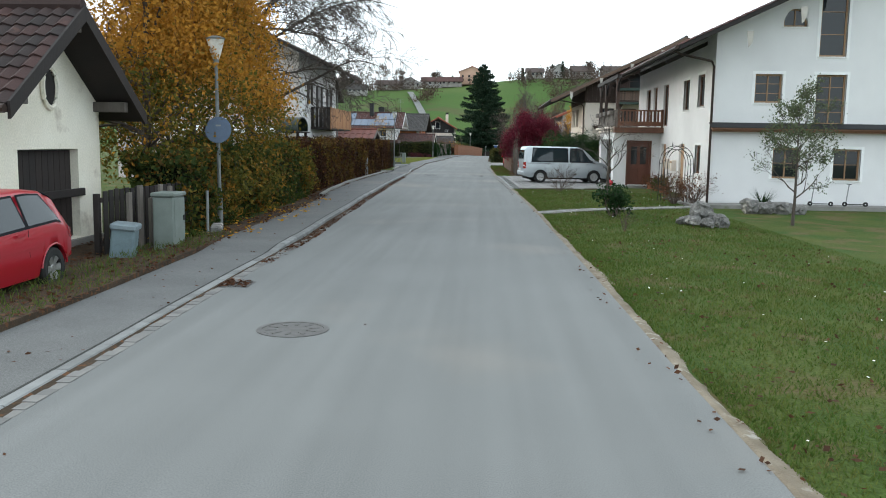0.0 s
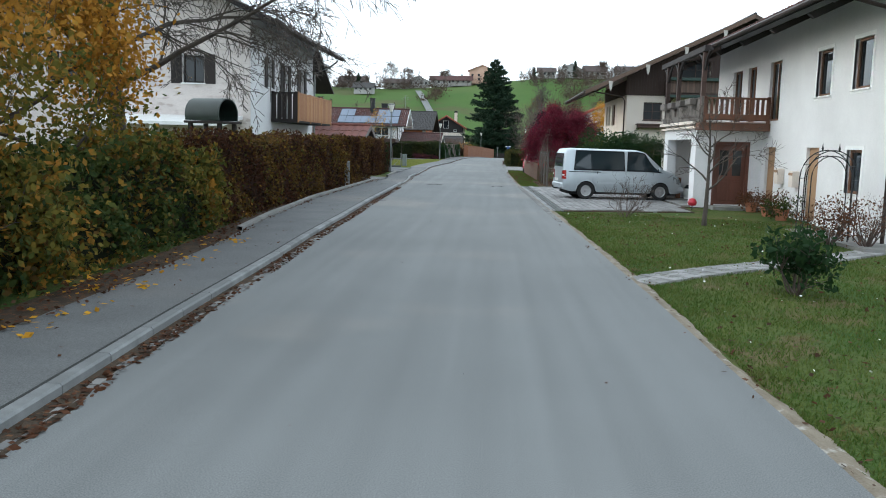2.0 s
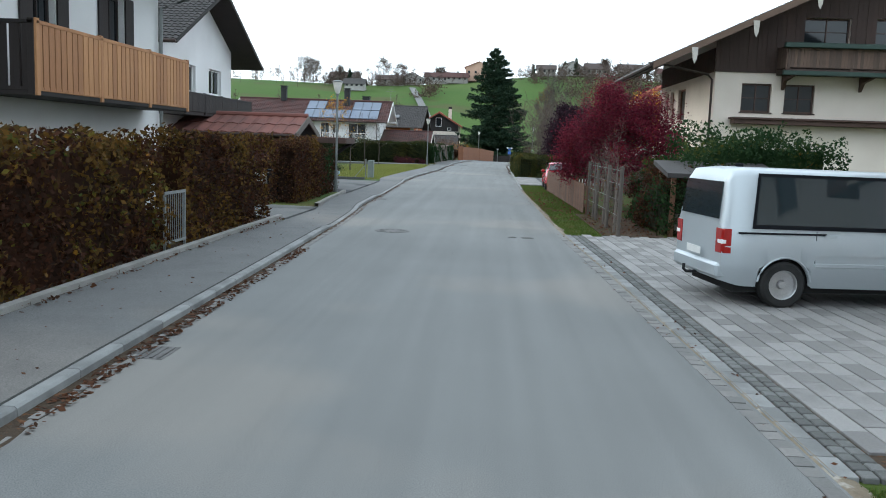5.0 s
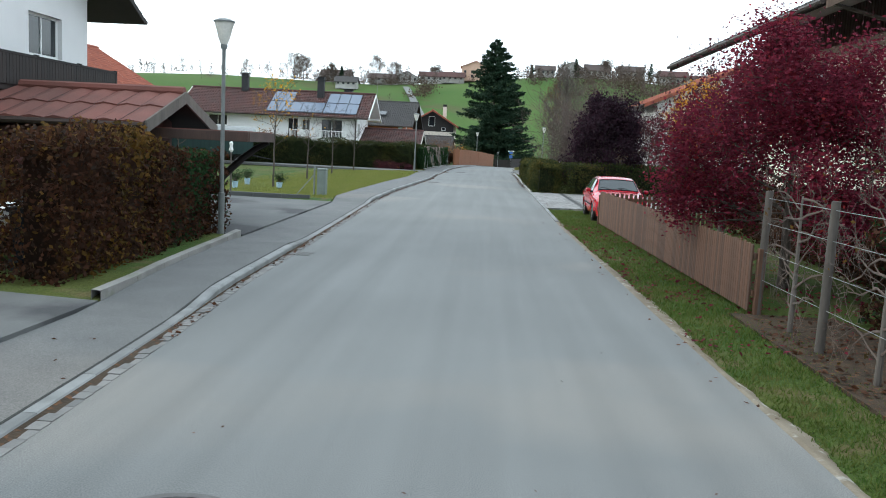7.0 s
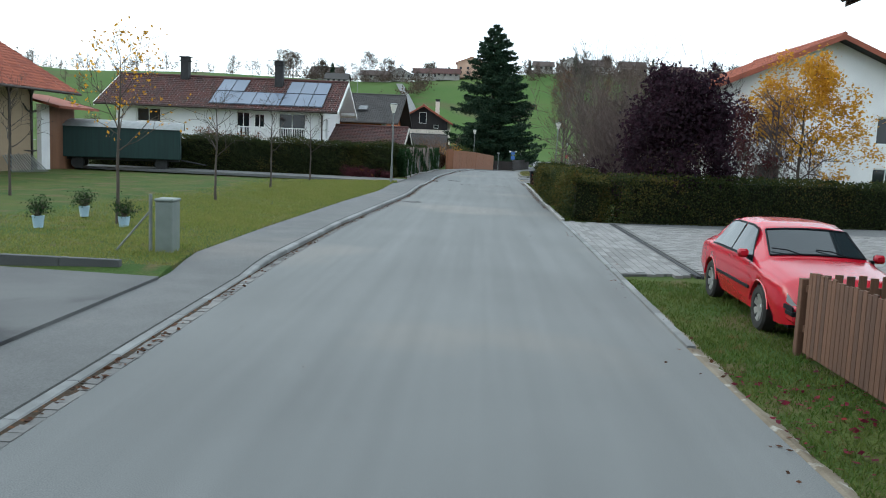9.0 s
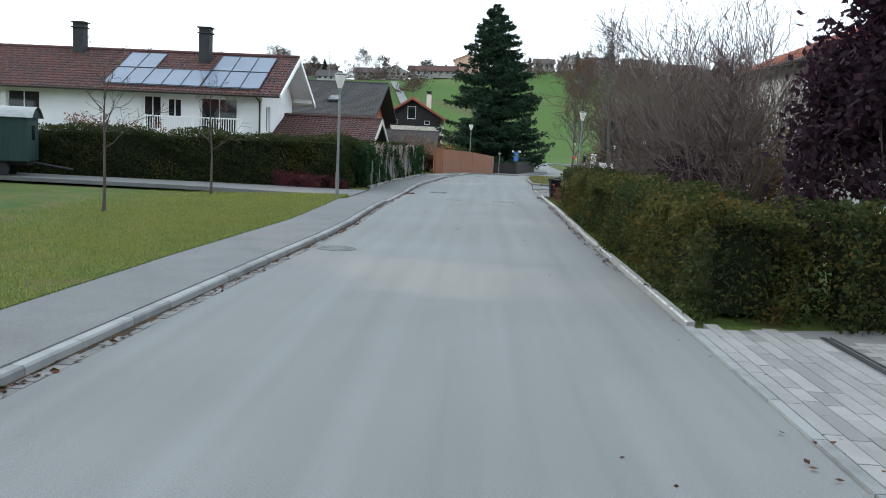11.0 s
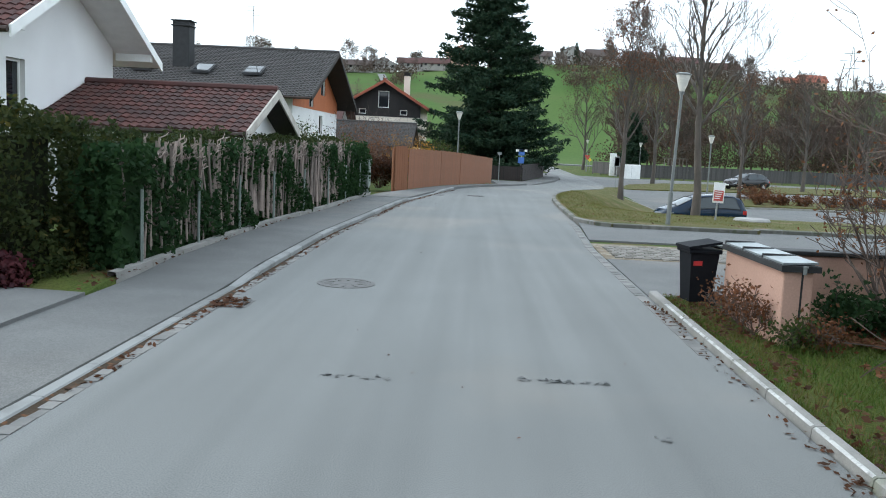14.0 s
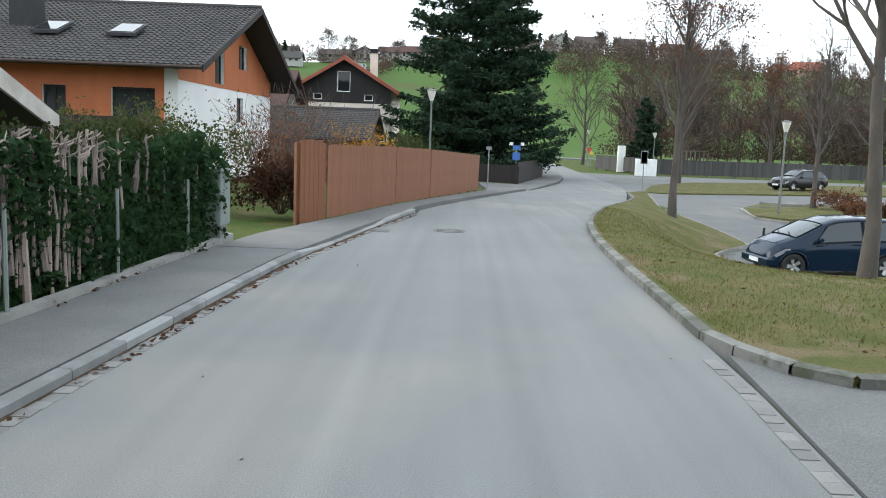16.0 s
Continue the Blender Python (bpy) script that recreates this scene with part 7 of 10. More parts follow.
part("cover", Geo().box(-0.22, 0.23, -0.26, 0.26, 0.58, 0.7, 0.03), material("grey_sheet", (0.22, 0.27, 0.29), 0.5, (0.15, 0.19, 0.21), 3, 40, 0.3), crate)
pst = thing("boundary_post", "thin grey steel post in leaf litter", "post", Matrix.Translation((-4.85, 18.6, 0)))
part("post", Geo().tube([(0, 0, -0.1), (0, 0, 1.0)], 0.03, 8), STEEL, pst)
slb = thing("stone_block", "broken stone slab lying in the litter", "stone", pose(-4.85, 19.2, 0.1, 0, 0, 15))
part("slab", Geo().box(-0.12, 0.12, -0.45, 0.45, -0.05, 0.12, 0.03), STONE, slb)
ste = thing("utility_cabinet", "slim grey utility pillar at a lawn corner", "utility cabinet", Matrix.Translation((-6.85, 82.9, 0.0)))
part("body", Geo().box(-0.16, 0.16, -0.2, 0.2, -0.1, 1.02, 0.015), PLASTIC_GREY, ste)
part("lid", Geo().box(-0.18, 0.18, -0.22, 0.22, 1.02, 1.08, 0.02), PLASTIC_GREY, ste)
part("post", Geo().tube([(-0.28, -0.1, -0.1), (-0.28, -0.1, 1.15)], 0.035, 8), STEEL, ste)
part("brace", Geo().tube([(-0.28, -0.1, 0.85), (-0.95, -0.1, 0.05)], 0.02, 6), STEEL, ste)
bx = thing("utility_cabinet", "grey-green utility box on the pavement", "utility cabinet", Matrix.Translation((-4.78, 139.6, 0.1)))
part("body", Geo().box(-0.15, 0.13, -0.3, 0.3, 0.28, 1.2, 0.02), PLASTIC_GREY, bx)
part("lid", Geo().box(-0.17, 0.15, -0.33, 0.33, 1.2, 1.27, 0.02), PLASTIC_GREY, bx)
part("foot", Geo().box(-0.12, 0.1, -0.22, 0.22, -0.1, 0.28), PLASTIC_GREY, bx)
BLUE_POT = material("pale_blue_pot", (0.45, 0.6, 0.72), 0.5, (0.38, 0.52, 0.64), 4, 40, 0.05)
for x, y in ((-14.0, 88.0), (-11.2, 86.5), (-11.5, 89.4), (-9.5, 87.2), (-14.1, 86.1)):
    p = shrub("potted_box", "small dark box bush in a pale blue pot", x, y, 0.22, 0.36, int(x * 10 + y * 100) % 999, stems=9, leaves=L_IVY, size=0.05, per_tip=4, depth=2, width=0.5, group="potted bushes", category="potted plant")
    part("pot", Geo().lathe([(0.0, -0.24), (0.1, -0.24), (0.14, 0.04), (0.12, 0.04), (0.11, 0.0), (0, 0.0)], n=16), BLUE_POT, p, smooth=True)
pl = thing("wooden_cross_post", "thin wooden post with a small white figure", "post", Matrix.Translation((-10.3, 82.9, 0)))
part("post", Geo().tube([(0, 0, -0.1), (0, 0, 1.55)], 0.035, 8), GREY_WOOD, pl)
part("ornament", Geo().lathe([(0.02, 1.5), (0.09, 1.6), (0.05, 1.75), (0.08, 1.85), (0.0, 1.95)], n=10), WHITE_PAINT, pl, smooth=True)
for i, (x, y, h, lv, pt) in enumerate(((-9.9, 87.8, 4.6, L_GOLD, 2), (-10.3, 96.7, 3.9, L_BROWN, 0), (-10.6, 105.6, 4.2, L_BROWN, 0), (-10.5, 114.0, 4.0, L_BROWN, 0), (-16.9, 95.4, 4.0, L_BROWN, 0))):
    tree("young_tree", "slender young tree with golden leaves" if pt else "slender young tree almost bare", x, y, -0.05, h, 0.05, 100 + i, depth=3, clear=0.42, limbs=10, spread=0.6, up=0.12, limb_len=0.3, leaves=lv, size=0.09, per_tip=pt, group="young trees", jitter=0.1)
# green wagon
WG = material("dark_green_paint", (0.006, 0.03, 0.026), 0.7, (0.004, 0.021, 0.019), 1.5, 40, 0.15, stretch=(6, 6, 0.3))
wag = thing("site_wagon", "old dark green wagon with a rounded grey roof", "wagon", pose(-22.6, 117.6, 0, 0, 0, 18))
part("body", Geo().box(-3.4, 3.4, -1.15, 1.15, 0.65, 2.45, 0.03), WG, wag)
part("roof", Geo().grid([[(x, 1.25 * math.sin(a), 2.4 + 0.45 * math.cos(a) ** 2 if abs(a) < 1.5 else 2.4) for a in np.linspace(-1.57, 1.57, 13)] for x in (-3.6, 3.6)]), STEEL, wag, smooth=True)
part("end_board", Geo().extrude([(3.45, 1.15 * math.sin(a), 2.4 + 0.42 * math.cos(a) ** 2) for a in np.linspace(-1.57, 1.57, 13)], (0.04, 0, 0)), WG, wag)
part("window", Geo().box(3.41, 3.43, -0.3, 0.2, 1.5, 2.1), GLASS, wag)
for x in (-2.3, 2.3):
    for s in (-1, 1):
        part("wheel", Geo().lathe([(0, -0.1), (0.36, -0.1), (0.38, 0), (0.36, 0.1), (0, 0.1)], n=18).turned(Matrix.Translation((x, s * 0.85, 0.33)) @ Matrix.Rotation(radians(90), 4, "X")), RUBBER, wag, smooth=True)
part("drawbar", Geo().tube([(3.4, 0, 0.6), (4.9, 0, 0.35)], 0.05, 6), DARK_METAL, wag)
part("chassis", Geo().box(-3.3, 3.3, -0.7, 0.7, 0.5, 0.65), DARK_METAL, wag)
# trailer
tr = thing("car_trailer", "white single-axle car trailer on a drive", "trailer", pose(-9.3, 63.9, 0, 0, 0, 2))
part("tub", Geo().box(-1.6, 1.5, -0.7, 0.7, 0.58, 0.95, 0.02), WHITE_PAINT, tr)
part("side_rail", Geo().box(-1.62, 1.52, -0.73, -0.7, 0.78, 0.98), STEEL, tr)
part("mudguard", Geo().tube([(0.5 + 0.42 * math.cos(a), -0.82, 0.34 + 0.42 * math.sin(a)) for a in np.linspace(0.1, 3.0, 9)], 0.06, 6), PLASTIC_BLACK, tr)
for s in (-1, 1):
    w = part("wheel", Geo().lathe([(0.18, -0.08), (0.3, -0.09), (0.33, -0.05), (0.33, 0.05), (0.3, 0.09), (0.18, 0.08)], n=22).turned(Matrix.Translation((0.5, s * 0.82, 0.33)) @ Matrix.Rotation(radians(90), 4, "X")), RUBBER, tr, smooth=True)
    part("rim", Geo().lathe([(0, -0.03), (0.1, -0.06), (0.19, -0.03), (0.19, 0.03), (0.1, 0.06), (0, 0.03)], n=16).turned(Matrix.Translation((0.5, s * 0.82, 0.33)) @ Matrix.Rotation(radians(90), 4, "X")), STEEL, w, smooth=True)
part("drawbar", Geo().tube([(-1.6, 0, 0.45), (-2.7, 0, 0.42)], 0.04, 6), STEEL, tr)
part("tail_light", Geo().box(1.505, 1.52, -0.66, -0.5, 0.6, 0.7), material("red_lens", (0.3, 0.015, 0.01), 0.3, None, 3, 40, 0), tr)


def wheelie_bin(x, y, z, turn_, label, s=1.0):
    b = thing("wheelie_bin", label, "waste bin", pose(x, y, z, 0, 0, turn_), "wheelie bins")
    lo, hi = 0.17 * s, 0.22 * s
    sec = []
    for zz, r in ((0.05, lo), (0.85 * s, hi)):
        sec.append([(-r, -r, zz), (r, -r, zz), (r, r * 1.15, zz), (-r, r * 1.15, zz), (-r, -r, zz)])
    g = Geo().grid(sec)
    g.face([(-lo, -lo, 0.05), (-lo, lo, 0.05), (lo, lo, 0.05), (lo, -lo, 0.05)])
    part("body", g, PLASTIC_BLACK, b)
    part("rim", Geo().box(-hi - 0.03, hi + 0.03, -hi - 0.03, hi * 1.15 + 0.03, 0.83 * s, 0.9 * s, 0.01), PLASTIC_BLACK, b)
    part("lid", Geo().extrude([(-hi - 0.04, -hi - 0.05, 0.9 * s), (hi + 0.04, -hi - 0.05, 0.9 * s), (hi + 0.04, hi * 1.2, 0.99 * s), (-hi - 0.04, hi * 1.2, 0.99 * s)], (0, 0, 0.035)), PLASTIC_BLACK, b)
    part("handle", Geo().tube([(-hi, hi * 1.3, 0.92 * s), (hi, hi * 1.3, 0.92 * s)], 0.018, 6), PLASTIC_BLACK, b)
    part("sticker", Geo().box(hi - 0.04, hi - 0.002, -hi * 0.75, -hi * 0.1, 0.64 * s, 0.71 * s), material("red_sticker", (0.5, 0.03, 0.03), 0.5, None, 4, 50, 0), b)
    for sd in (-1, 1):
        part("wheel", Geo().lathe([(0, -0.025), (0.1, -0.025), (0.1, 0.025), (0, 0.025)], n=16).turned(Matrix.Translation((sd * lo, hi * 1.05, 0.1)) @ Matrix.Rotation(radians(90), 4, "Y")), RUBBER, b, smooth=True)
    return b


wheelie_bin(2.21, 121.15, 0.0, -80, "black wheelie bin with a red sticker", 0.88)
wheelie_bin(-7.3, 63.5, 0.05, 80, "dark grey wheelie bin beside a trailer", 1.05)
PINK = material("pink_render", (0.46, 0.29, 0.225), 0.9, (0.38, 0.235, 0.18), 0.9, 40, 0.25)
LID_GREY = material("grey_lid_sheet", (0.3, 0.33, 0.34), 0.35, (0.22, 0.245, 0.25), 4, 60, 0.08, metal=0.3)
pk = thing("bin_shelter", "pink rendered bin shelter with grey lids and dark edges", "bin shelter", pose(2.56, 118.85, 0, 0, 0, 1.5))
part("body", Geo().box(0, 0.34, 0, 2.0, -0.2, 0.82, 0.012), PINK, pk)
part("joint", Geo().box(0.2, 0.222, -0.006, 0.01, -0.2, 0.82), DARK_METAL, pk, "dark vertical joint")
part("rim", Geo().extrude([(-0.05, -0.05, 0.823), (0.4, -0.05, 0.823), (0.4, 2.04, 0.823), (-0.05, 2.04, 0.823)], (0, 0, 0.07)), DARK_METAL, pk)
for k in range(3):
    y0, y1 = 0.0 + k * 0.68, 0.62 + k * 0.68
    lid = part("lid", Geo().extrude([(-0.02, y0, 0.897), (0.38, y0, 0.915), (0.38, y1, 0.915), (-0.02, y1, 0.897)], (0, 0, 0.022)), LID_GREY, pk, "grey sheet-metal lid")
    part("strap", Geo().box(-0.02, 0.38, y1 + 0.005, y1 + 0.055, 0.895, 0.945, 0.006), DARK_METAL, lid)
part("latch", Geo().box(0.19, 0.23, -0.075, -0.048, 0.8, 0.9, 0.004).box(0.18, 0.24, -0.08, -0.07, 0.875, 0.9, 0.003), STEEL, pk, "small bright steel latch")
part("wall", Geo().box(0.345, 7.0, 1.7, 1.95, -0.2, 0.82, 0.01), PINK, pk)
part("coping", Geo().box(0.405, 7.05, 1.66, 1.99, 0.823, 0.88, 0.01), DARK_METAL, pk)
for i, (x, y, h_, lv, pt) in enumerate(((2.4, 119.2, 0.42, L_RUST, 3), (2.42, 119.75, 0.5, L_BROWN, 2), (2.38, 120.3, 0.36, L_RUST, 2), (2.62, 118.55, 0.3, L_GREEN, 3), (2.95, 118.5, 0.34, L_RUST, 2))):
    shrub("weed", "dry reddish weeds at the foot of the bin shelter" if lv is not L_GREEN else "low green weed at the foot of the bin shelter", x, y, 0.0, h_, 720 + i, stems=11, leaves=lv, size=0.05, per_tip=pt, depth=2, width=0.6, r0=0.006, category="weed", group="weeds by the bin shelter")
for i, (x, y, h_, lv) in enumerate(((3.75, 119.6, 0.5, L_IVY), (4.6, 119.1, 0.55, L_IVY), (5.4, 119.4, 0.6, L_IVY), (4.1, 118.4, 0.35, L_RUST), (5.2, 118.0, 0.4, L_BROWN))):
    shrub("low_shrub", "low dark evergreen shrub before the pink wall" if lv is L_IVY else "low brown shrub before the pink wall", x, y, 0.0, h_, 740 + i, stems=14, leaves=lv, size=0.08, per_tip=6, depth=2, width=0.85, r0=0.01, group="shrubs by the pink wall")
lr = np.random.default_rng(751)
litter = np.stack([lr.uniform(3.0, 8.5, 5200), 119.9 - np.abs(lr.normal(0, 1.5, 5200)), lr.uniform(0.012, 0.05, 5200)], 1)
litter = litter[lumps(litter, 1.3, 7.0) > -0.3]
tagged(part("leaf_litter", quads_mesh("leaf_litter", leaf_quads(litter, 0.11, 0.8), L_BROWN), None), "fallen brown leaves before the pink wall", "leaves", kind="stuff")

shrub("bare_shrub", "bare twiggy shrub beside the pink wall", 4.4, 119.5, 0, 2.7, 233, stems=14, depth=3, width=0.5, leaves=L_BROWN, size=0.06, per_tip=1, least=0.005, r0=0.025, kids=(3, 4), split=True)
bk = thing("bucket", "white plastic bucket in the open garage", "bucket", Matrix.Translation((8.5, 49.5, 0.03)))
part("pail", Geo().lathe([(0, 0), (0.16, 0), (0.2, 0.42), (0.185, 0.42), (0.15, 0.03), (0, 0.03)], n=20), WHITE_PAINT, bk, smooth=True)
part("bag", Geo().lathe([(0.0, 0.36), (0.17, 0.38), (0.19, 0.46), (0.1, 0.56), (0.0, 0.54)], n=10), PLASTIC_BLACK, bk)
lb_ = thing("leaning_board", "brown board leaning on the garage wall", "board", pose(9.45, 49.2, 0.03, 0, -8, 0))
part("board", Geo().box(-0.03, 0.0, -0.45, 0.45, 0, 1.15, 0.005), BROWN_WOOD, lb_)
for yy_, hh_ in ((49.75, 0.36), (49.9, 0.3)):
    bt = thing("bottle", "dark glass bottle on the garage floor", "bottle", Matrix.Translation((8.75, yy_, 0.03)), "bottles")
    part("glass", Geo().lathe([(0, 0), (0.045, 0), (0.045, hh_ * 0.6), (0.016, hh_ * 0.75), (0.016, hh_), (0, hh_)], n=12), GLASS, bt, smooth=True)
sl_ = thing("log_post", "short split log standing in the garage", "log", Matrix.Translation((8.1, 49.7, 0.03)))
part("log", Geo().tube([(0, 0, 0), (0.02, 0, 0.85)], [0.11, 0.09], 10), BROWN_WOOD, sl_)

# ---- farmhouse garden ----
sh = shrub("rhododendron", "dark green evergreen shrub on the lawn", 4.95, 26.6, -0.08, 0.85, 201, stems=12, leaves=L_IVY, size=0.12, per_tip=5, depth=2, width=0.55)
shrub("twig_shrub", "small bare twiggy shrub on the lawn", 4.43, 39.7, -0.05, 1.05, 202, stems=12, depth=3, width=0.8, leaves=L_RUST, size=0.05, per_tip=0, least=0.004, r0=0.012)
shrub("dead_stalks", "thin dry stalks in the grass", 4.6, 22.3, -0.08, 0.7, 203, stems=8, depth=1, width=0.4, r0=0.008)
tree("fruit_tree", "small bare fruit tree on the lawn", 6.35, 37.9, -0.1, 3.3, 0.075, 205, depth=4, clear=0.33, limbs=9, spread=0.65, up=0.1, limb_len=0.42, leaves=L_RUST, size=0.06, per_tip=0)
tree("apple_tree", "young apple tree still in grey-green leaf", 10.45, 27.1, -0.3, 3.7, 0.055, 206, depth=4, clear=0.26, limbs=14, spread=0.5, up=0.22, limb_len=0.33, leaves=leaf_mat("grey_green_leaves", (0.14, 0.16, 0.09), (0.08, 0.1, 0.05)), size=0.075, per_tip=4, jitter=0.09)


def rock(x, y, z, s, seed):
    r = np.random.default_rng(seed)
    bm = bmesh.new()
    bmesh.ops.create_icosphere(bm, subdivisions=3, radius=1)
    dirs = r.normal(size=(9, 3))
    dirs /= np.linalg.norm(dirs, axis=1)[:, None]
    cut = r.uniform(0.45, 0.85, 9)
    for v in bm.verts:
        p = np.array(v.co)
        for d, c in zip(dirs, cut):
            over = p @ d - c
            if over > 0:
                p = p - d * over * 0.98
        v.co = Vector(p * s) + Vector((x, y, z)) + Vector(noise.noise_vector(Vector(p * 4))) * 0.06 + Vector(noise.noise_vector(Vector(p * 11))) * 0.045
    me = bpy.data.meshes.new("rock")
    bm.to_mesh(me)
    bm.free()
    me.materials.append(STONE)
    return tagged(part("garden_rock", me, None), "rough grey limestone rock in the garden", "rock", "garden rocks")


for i, (x, y, s, zz) in enumerate(((7.15, 24.9, 0.42, 0.42), (7.65, 24.75, 0.34, 0.16), (6.85, 24.6, 0.3, 0.15), (7.2, 24.45, 0.3, 0.12), (7.45, 25.1, 0.32, 0.2), (6.7, 25.1, 0.26, 0.12), (10.5, 31.6, 0.5, 0.2), (11.1, 31.5, 0.46, 0.18), (11.7, 31.6, 0.42, 0.16), (12.3, 31.7, 0.36, 0.14))):
    rock(x, y, land(x, y) + zz, np.array((s, s * 0.85, s * 0.85)) * 0.8, 300 + i)
tro = thing("stone_trough", "stone trough planted with a spiky evergreen", "planter", pose(11.4, 32.3, -0.3, 0, 0, 5))
part("trough", Geo().box(-0.8, 0.8, -0.3, 0.3, 0, 0.42, 0.04), STONE, tro)
yp = []
for k in range(60):
    w, t = rng.uniform(0, TAU), rng.uniform(0.3, 1.1)
    d = np.array((math.cos(w) * math.cos(t), math.sin(w) * math.cos(t), math.sin(t)))
    sd = np.cross(d, (0, 0, 1.0))
    sd /= np.linalg.norm(sd)
    b0, L = np.array((-0.2 + 0.3 * math.cos(w) * 0.3, 0, 0.4)), rng.uniform(0.4, 0.7)
    yp.append([b0 - sd * 0.02, b0 + sd * 0.02, b0 + d * L + sd * 0.002, b0 + d * L - sd * 0.002])
part("foliage", quads_mesh("foliage", np.array(yp), L_IVY), None, tro)
# rose arch
ra = thing("rose_arch", "thin metal rose arch with small finials", "garden arch", pose(8.75, 35.6, -0.1, 0, 0, -38))
for y in (-0.25, 0.25):
    for off in (0.62, 0.5):
        part("hoop", Geo().tube([(-off, y, 0), (-off, y, 1.5)] + [(off * math.cos(a), y, 1.5 + off * 1.15 * math.sin(a)) for a in np.linspace(math.pi, 0, 13)] + [(off, y, 1.5), (off, y, 0)], 0.014, 6), DARK_METAL, ra)
for z in (0.5, 1.0, 1.5):
    for x in (-0.62, 0.62):
        part("rung", Geo().tube([(x, -0.25, z), (x, 0.25, z)], 0.01, 5), DARK_METAL, ra)
for a in np.linspace(0.5, 2.64, 5):
    part("rung", Geo().tube([(0.62 * math.cos(a), -0.25, 1.5 + 0.71 * math.sin(a)), (0.62 * math.cos(a), 0.25, 1.5 + 0.71 * math.sin(a))], 0.01, 5), DARK_METAL, ra)
for x in (-0.2, 0.2):
    part("finial", Geo().lathe([(0.01, 2.18), (0.03, 2.25), (0.015, 2.3), (0.0, 2.4)], x, 0, 8), DARK_METAL, ra)
shrub("rose_bush", "brown leafless rose bush beside the arch", 9.2, 34.2, -0.15, 1.1, 210, stems=16, depth=2, width=0.6, leaves=L_RUST, size=0.06, per_tip=2)
shrub("rose_bush", "rust-coloured low bush by the path", 8.5, 34.6, -0.15, 0.95, 211, stems=16, depth=2, width=0.6, leaves=L_RUST, size=0.07, per_tip=4)
TERRA = material("terracotta", (0.42, 0.17, 0.09), 0.85, (0.32, 0.13, 0.07), 5, 60, 0.2)
for i, (x, y, r, lv) in enumerate(((9.3, 43.6, 0.2, L_RUST), (9.35, 41.9, 0.24, L_RUST), (9.3, 40.5, 0.22, L_GREEN))):
    p = shrub("potted_plant", "terracotta pot with fading autumn flowers", x, y, -0.1, 0.75, 220 + i, stems=9, leaves=lv, size=0.08, per_tip=4, depth=2, width=0.7, category="potted plant", group="terracotta pots")
    part("pot", Geo().lathe([(0, -0.02), (r * 0.7, -0.02), (r, 0.34), (r * 1.06, 0.34), (r * 1.06, 0.4), (r * 0.9, 0.4), (r * 0.88, 0.32), (0, 0.32)], n=18), TERRA, p, smooth=True)
for y, z in ((42.6, 1.25), (41.2, 1.2)):
    lb = thing("letterbox", "pale grey letterbox mounted on the wall", "letterbox", Matrix.Translation((9.85, y, z)), "letterboxes")
    part("box", Geo().box(-0.12, 0.095, -0.17, 0.17, -0.25, 0.25, 0.01), CREAM, lb)
    part("flap", Geo().box(-0.14, -0.11, -0.16, 0.16, 0.12, 0.2), OAK, lb)
red = thing("red_watering_can", "red garden ornament on a short stem", "ornament", Matrix.Translation((7.3, 43.6, -0.02)))
part("stem", Geo().tube([(0, 0, -0.05), (0, 0, 0.14)], 0.015, 6), DARK_METAL, red)
part("disc", Geo().lathe([(0, 0.12), (0.13, 0.16), (0.16, 0.26), (0.1, 0.38), (0.03, 0.4), (0, 0.36)], n=14), material("red_enamel", (0.5, 0.02, 0.04), 0.4, None, 4, 50, 0), red, smooth=True)
bk = thing("plastic_bucket", "white plastic tub with tools inside the garage", "bucket", Matrix.Translation((8.6, 50.0, 0.03)))
part("tub", Geo().lathe([(0, 0), (0.19, 0), (0.24, 0.45), (0.22, 0.45), (0.2, 0.1), (0, 0.1)], n=18), WHITE_PAINT, bk, smooth=True)
brd = thing("wood_board", "brown board leaning in the garage", "board", pose(9.4, 46.4, 0.03, 0, -8, 0))
part("board", Geo().box(-0.02, 0.02, -0.5, 0.5, 0, 1.0, 0.004), OAK, brd)
for x, col in ((13.9, DARK_METAL), (15.2, DARK_METAL)):
    sc = thing("scooter", "child's kick scooter leaning on the wall", "scooter", Matrix.Translation((x, 33.9, -0.09)), "scooters")
    part("deck", Geo().box(-0.3, 0.3, -0.06, 0.06, 0.07, 0.1, 0.01), col, sc)
    part("stem", Geo().tube([(-0.36, 0, 0.1), (-0.28, 0, 0.85)], 0.02, 6), STEEL, sc)
    part("handlebar", Geo().tube([(-0.28, -0.2, 0.85), (-0.28, 0.2, 0.85)], 0.016, 6), col, sc)
    for wx in (-0.4, 0.38):
        part("wheel", Geo().lathe([(0.03, -0.02), (0.09, -0.02), (0.09, 0.02), (0.03, 0.02)], n=14).turned(Matrix.Translation((wx, 0, 0.09)) @ Matrix.Rotation(radians(90), 4, "X")), RUBBER, sc, smooth=True)
hedge("dark green evergreen shrubs behind the drive", [(5.3, 59.6), (7.2, 60.4), (9.6, 61.2)], 1.15, 2.6, L_IVY, 0.11, 300, 0, ragged=0.45, mats=[(L_GREEN, 0.25), (L_IVY, 0.75)], name="shrubbery", category="shrub")
barrel = thing("garden_shelter", "dark green half-barrel hood on a timber stand behind the hedge", "shelter", pose(-7.0, 36.0, 0, 0, 0, -18))
HOOD = material("green_sheet", (0.02, 0.035, 0.028), 0.5, (0.013, 0.024, 0.02), 2, 40, 0.1)
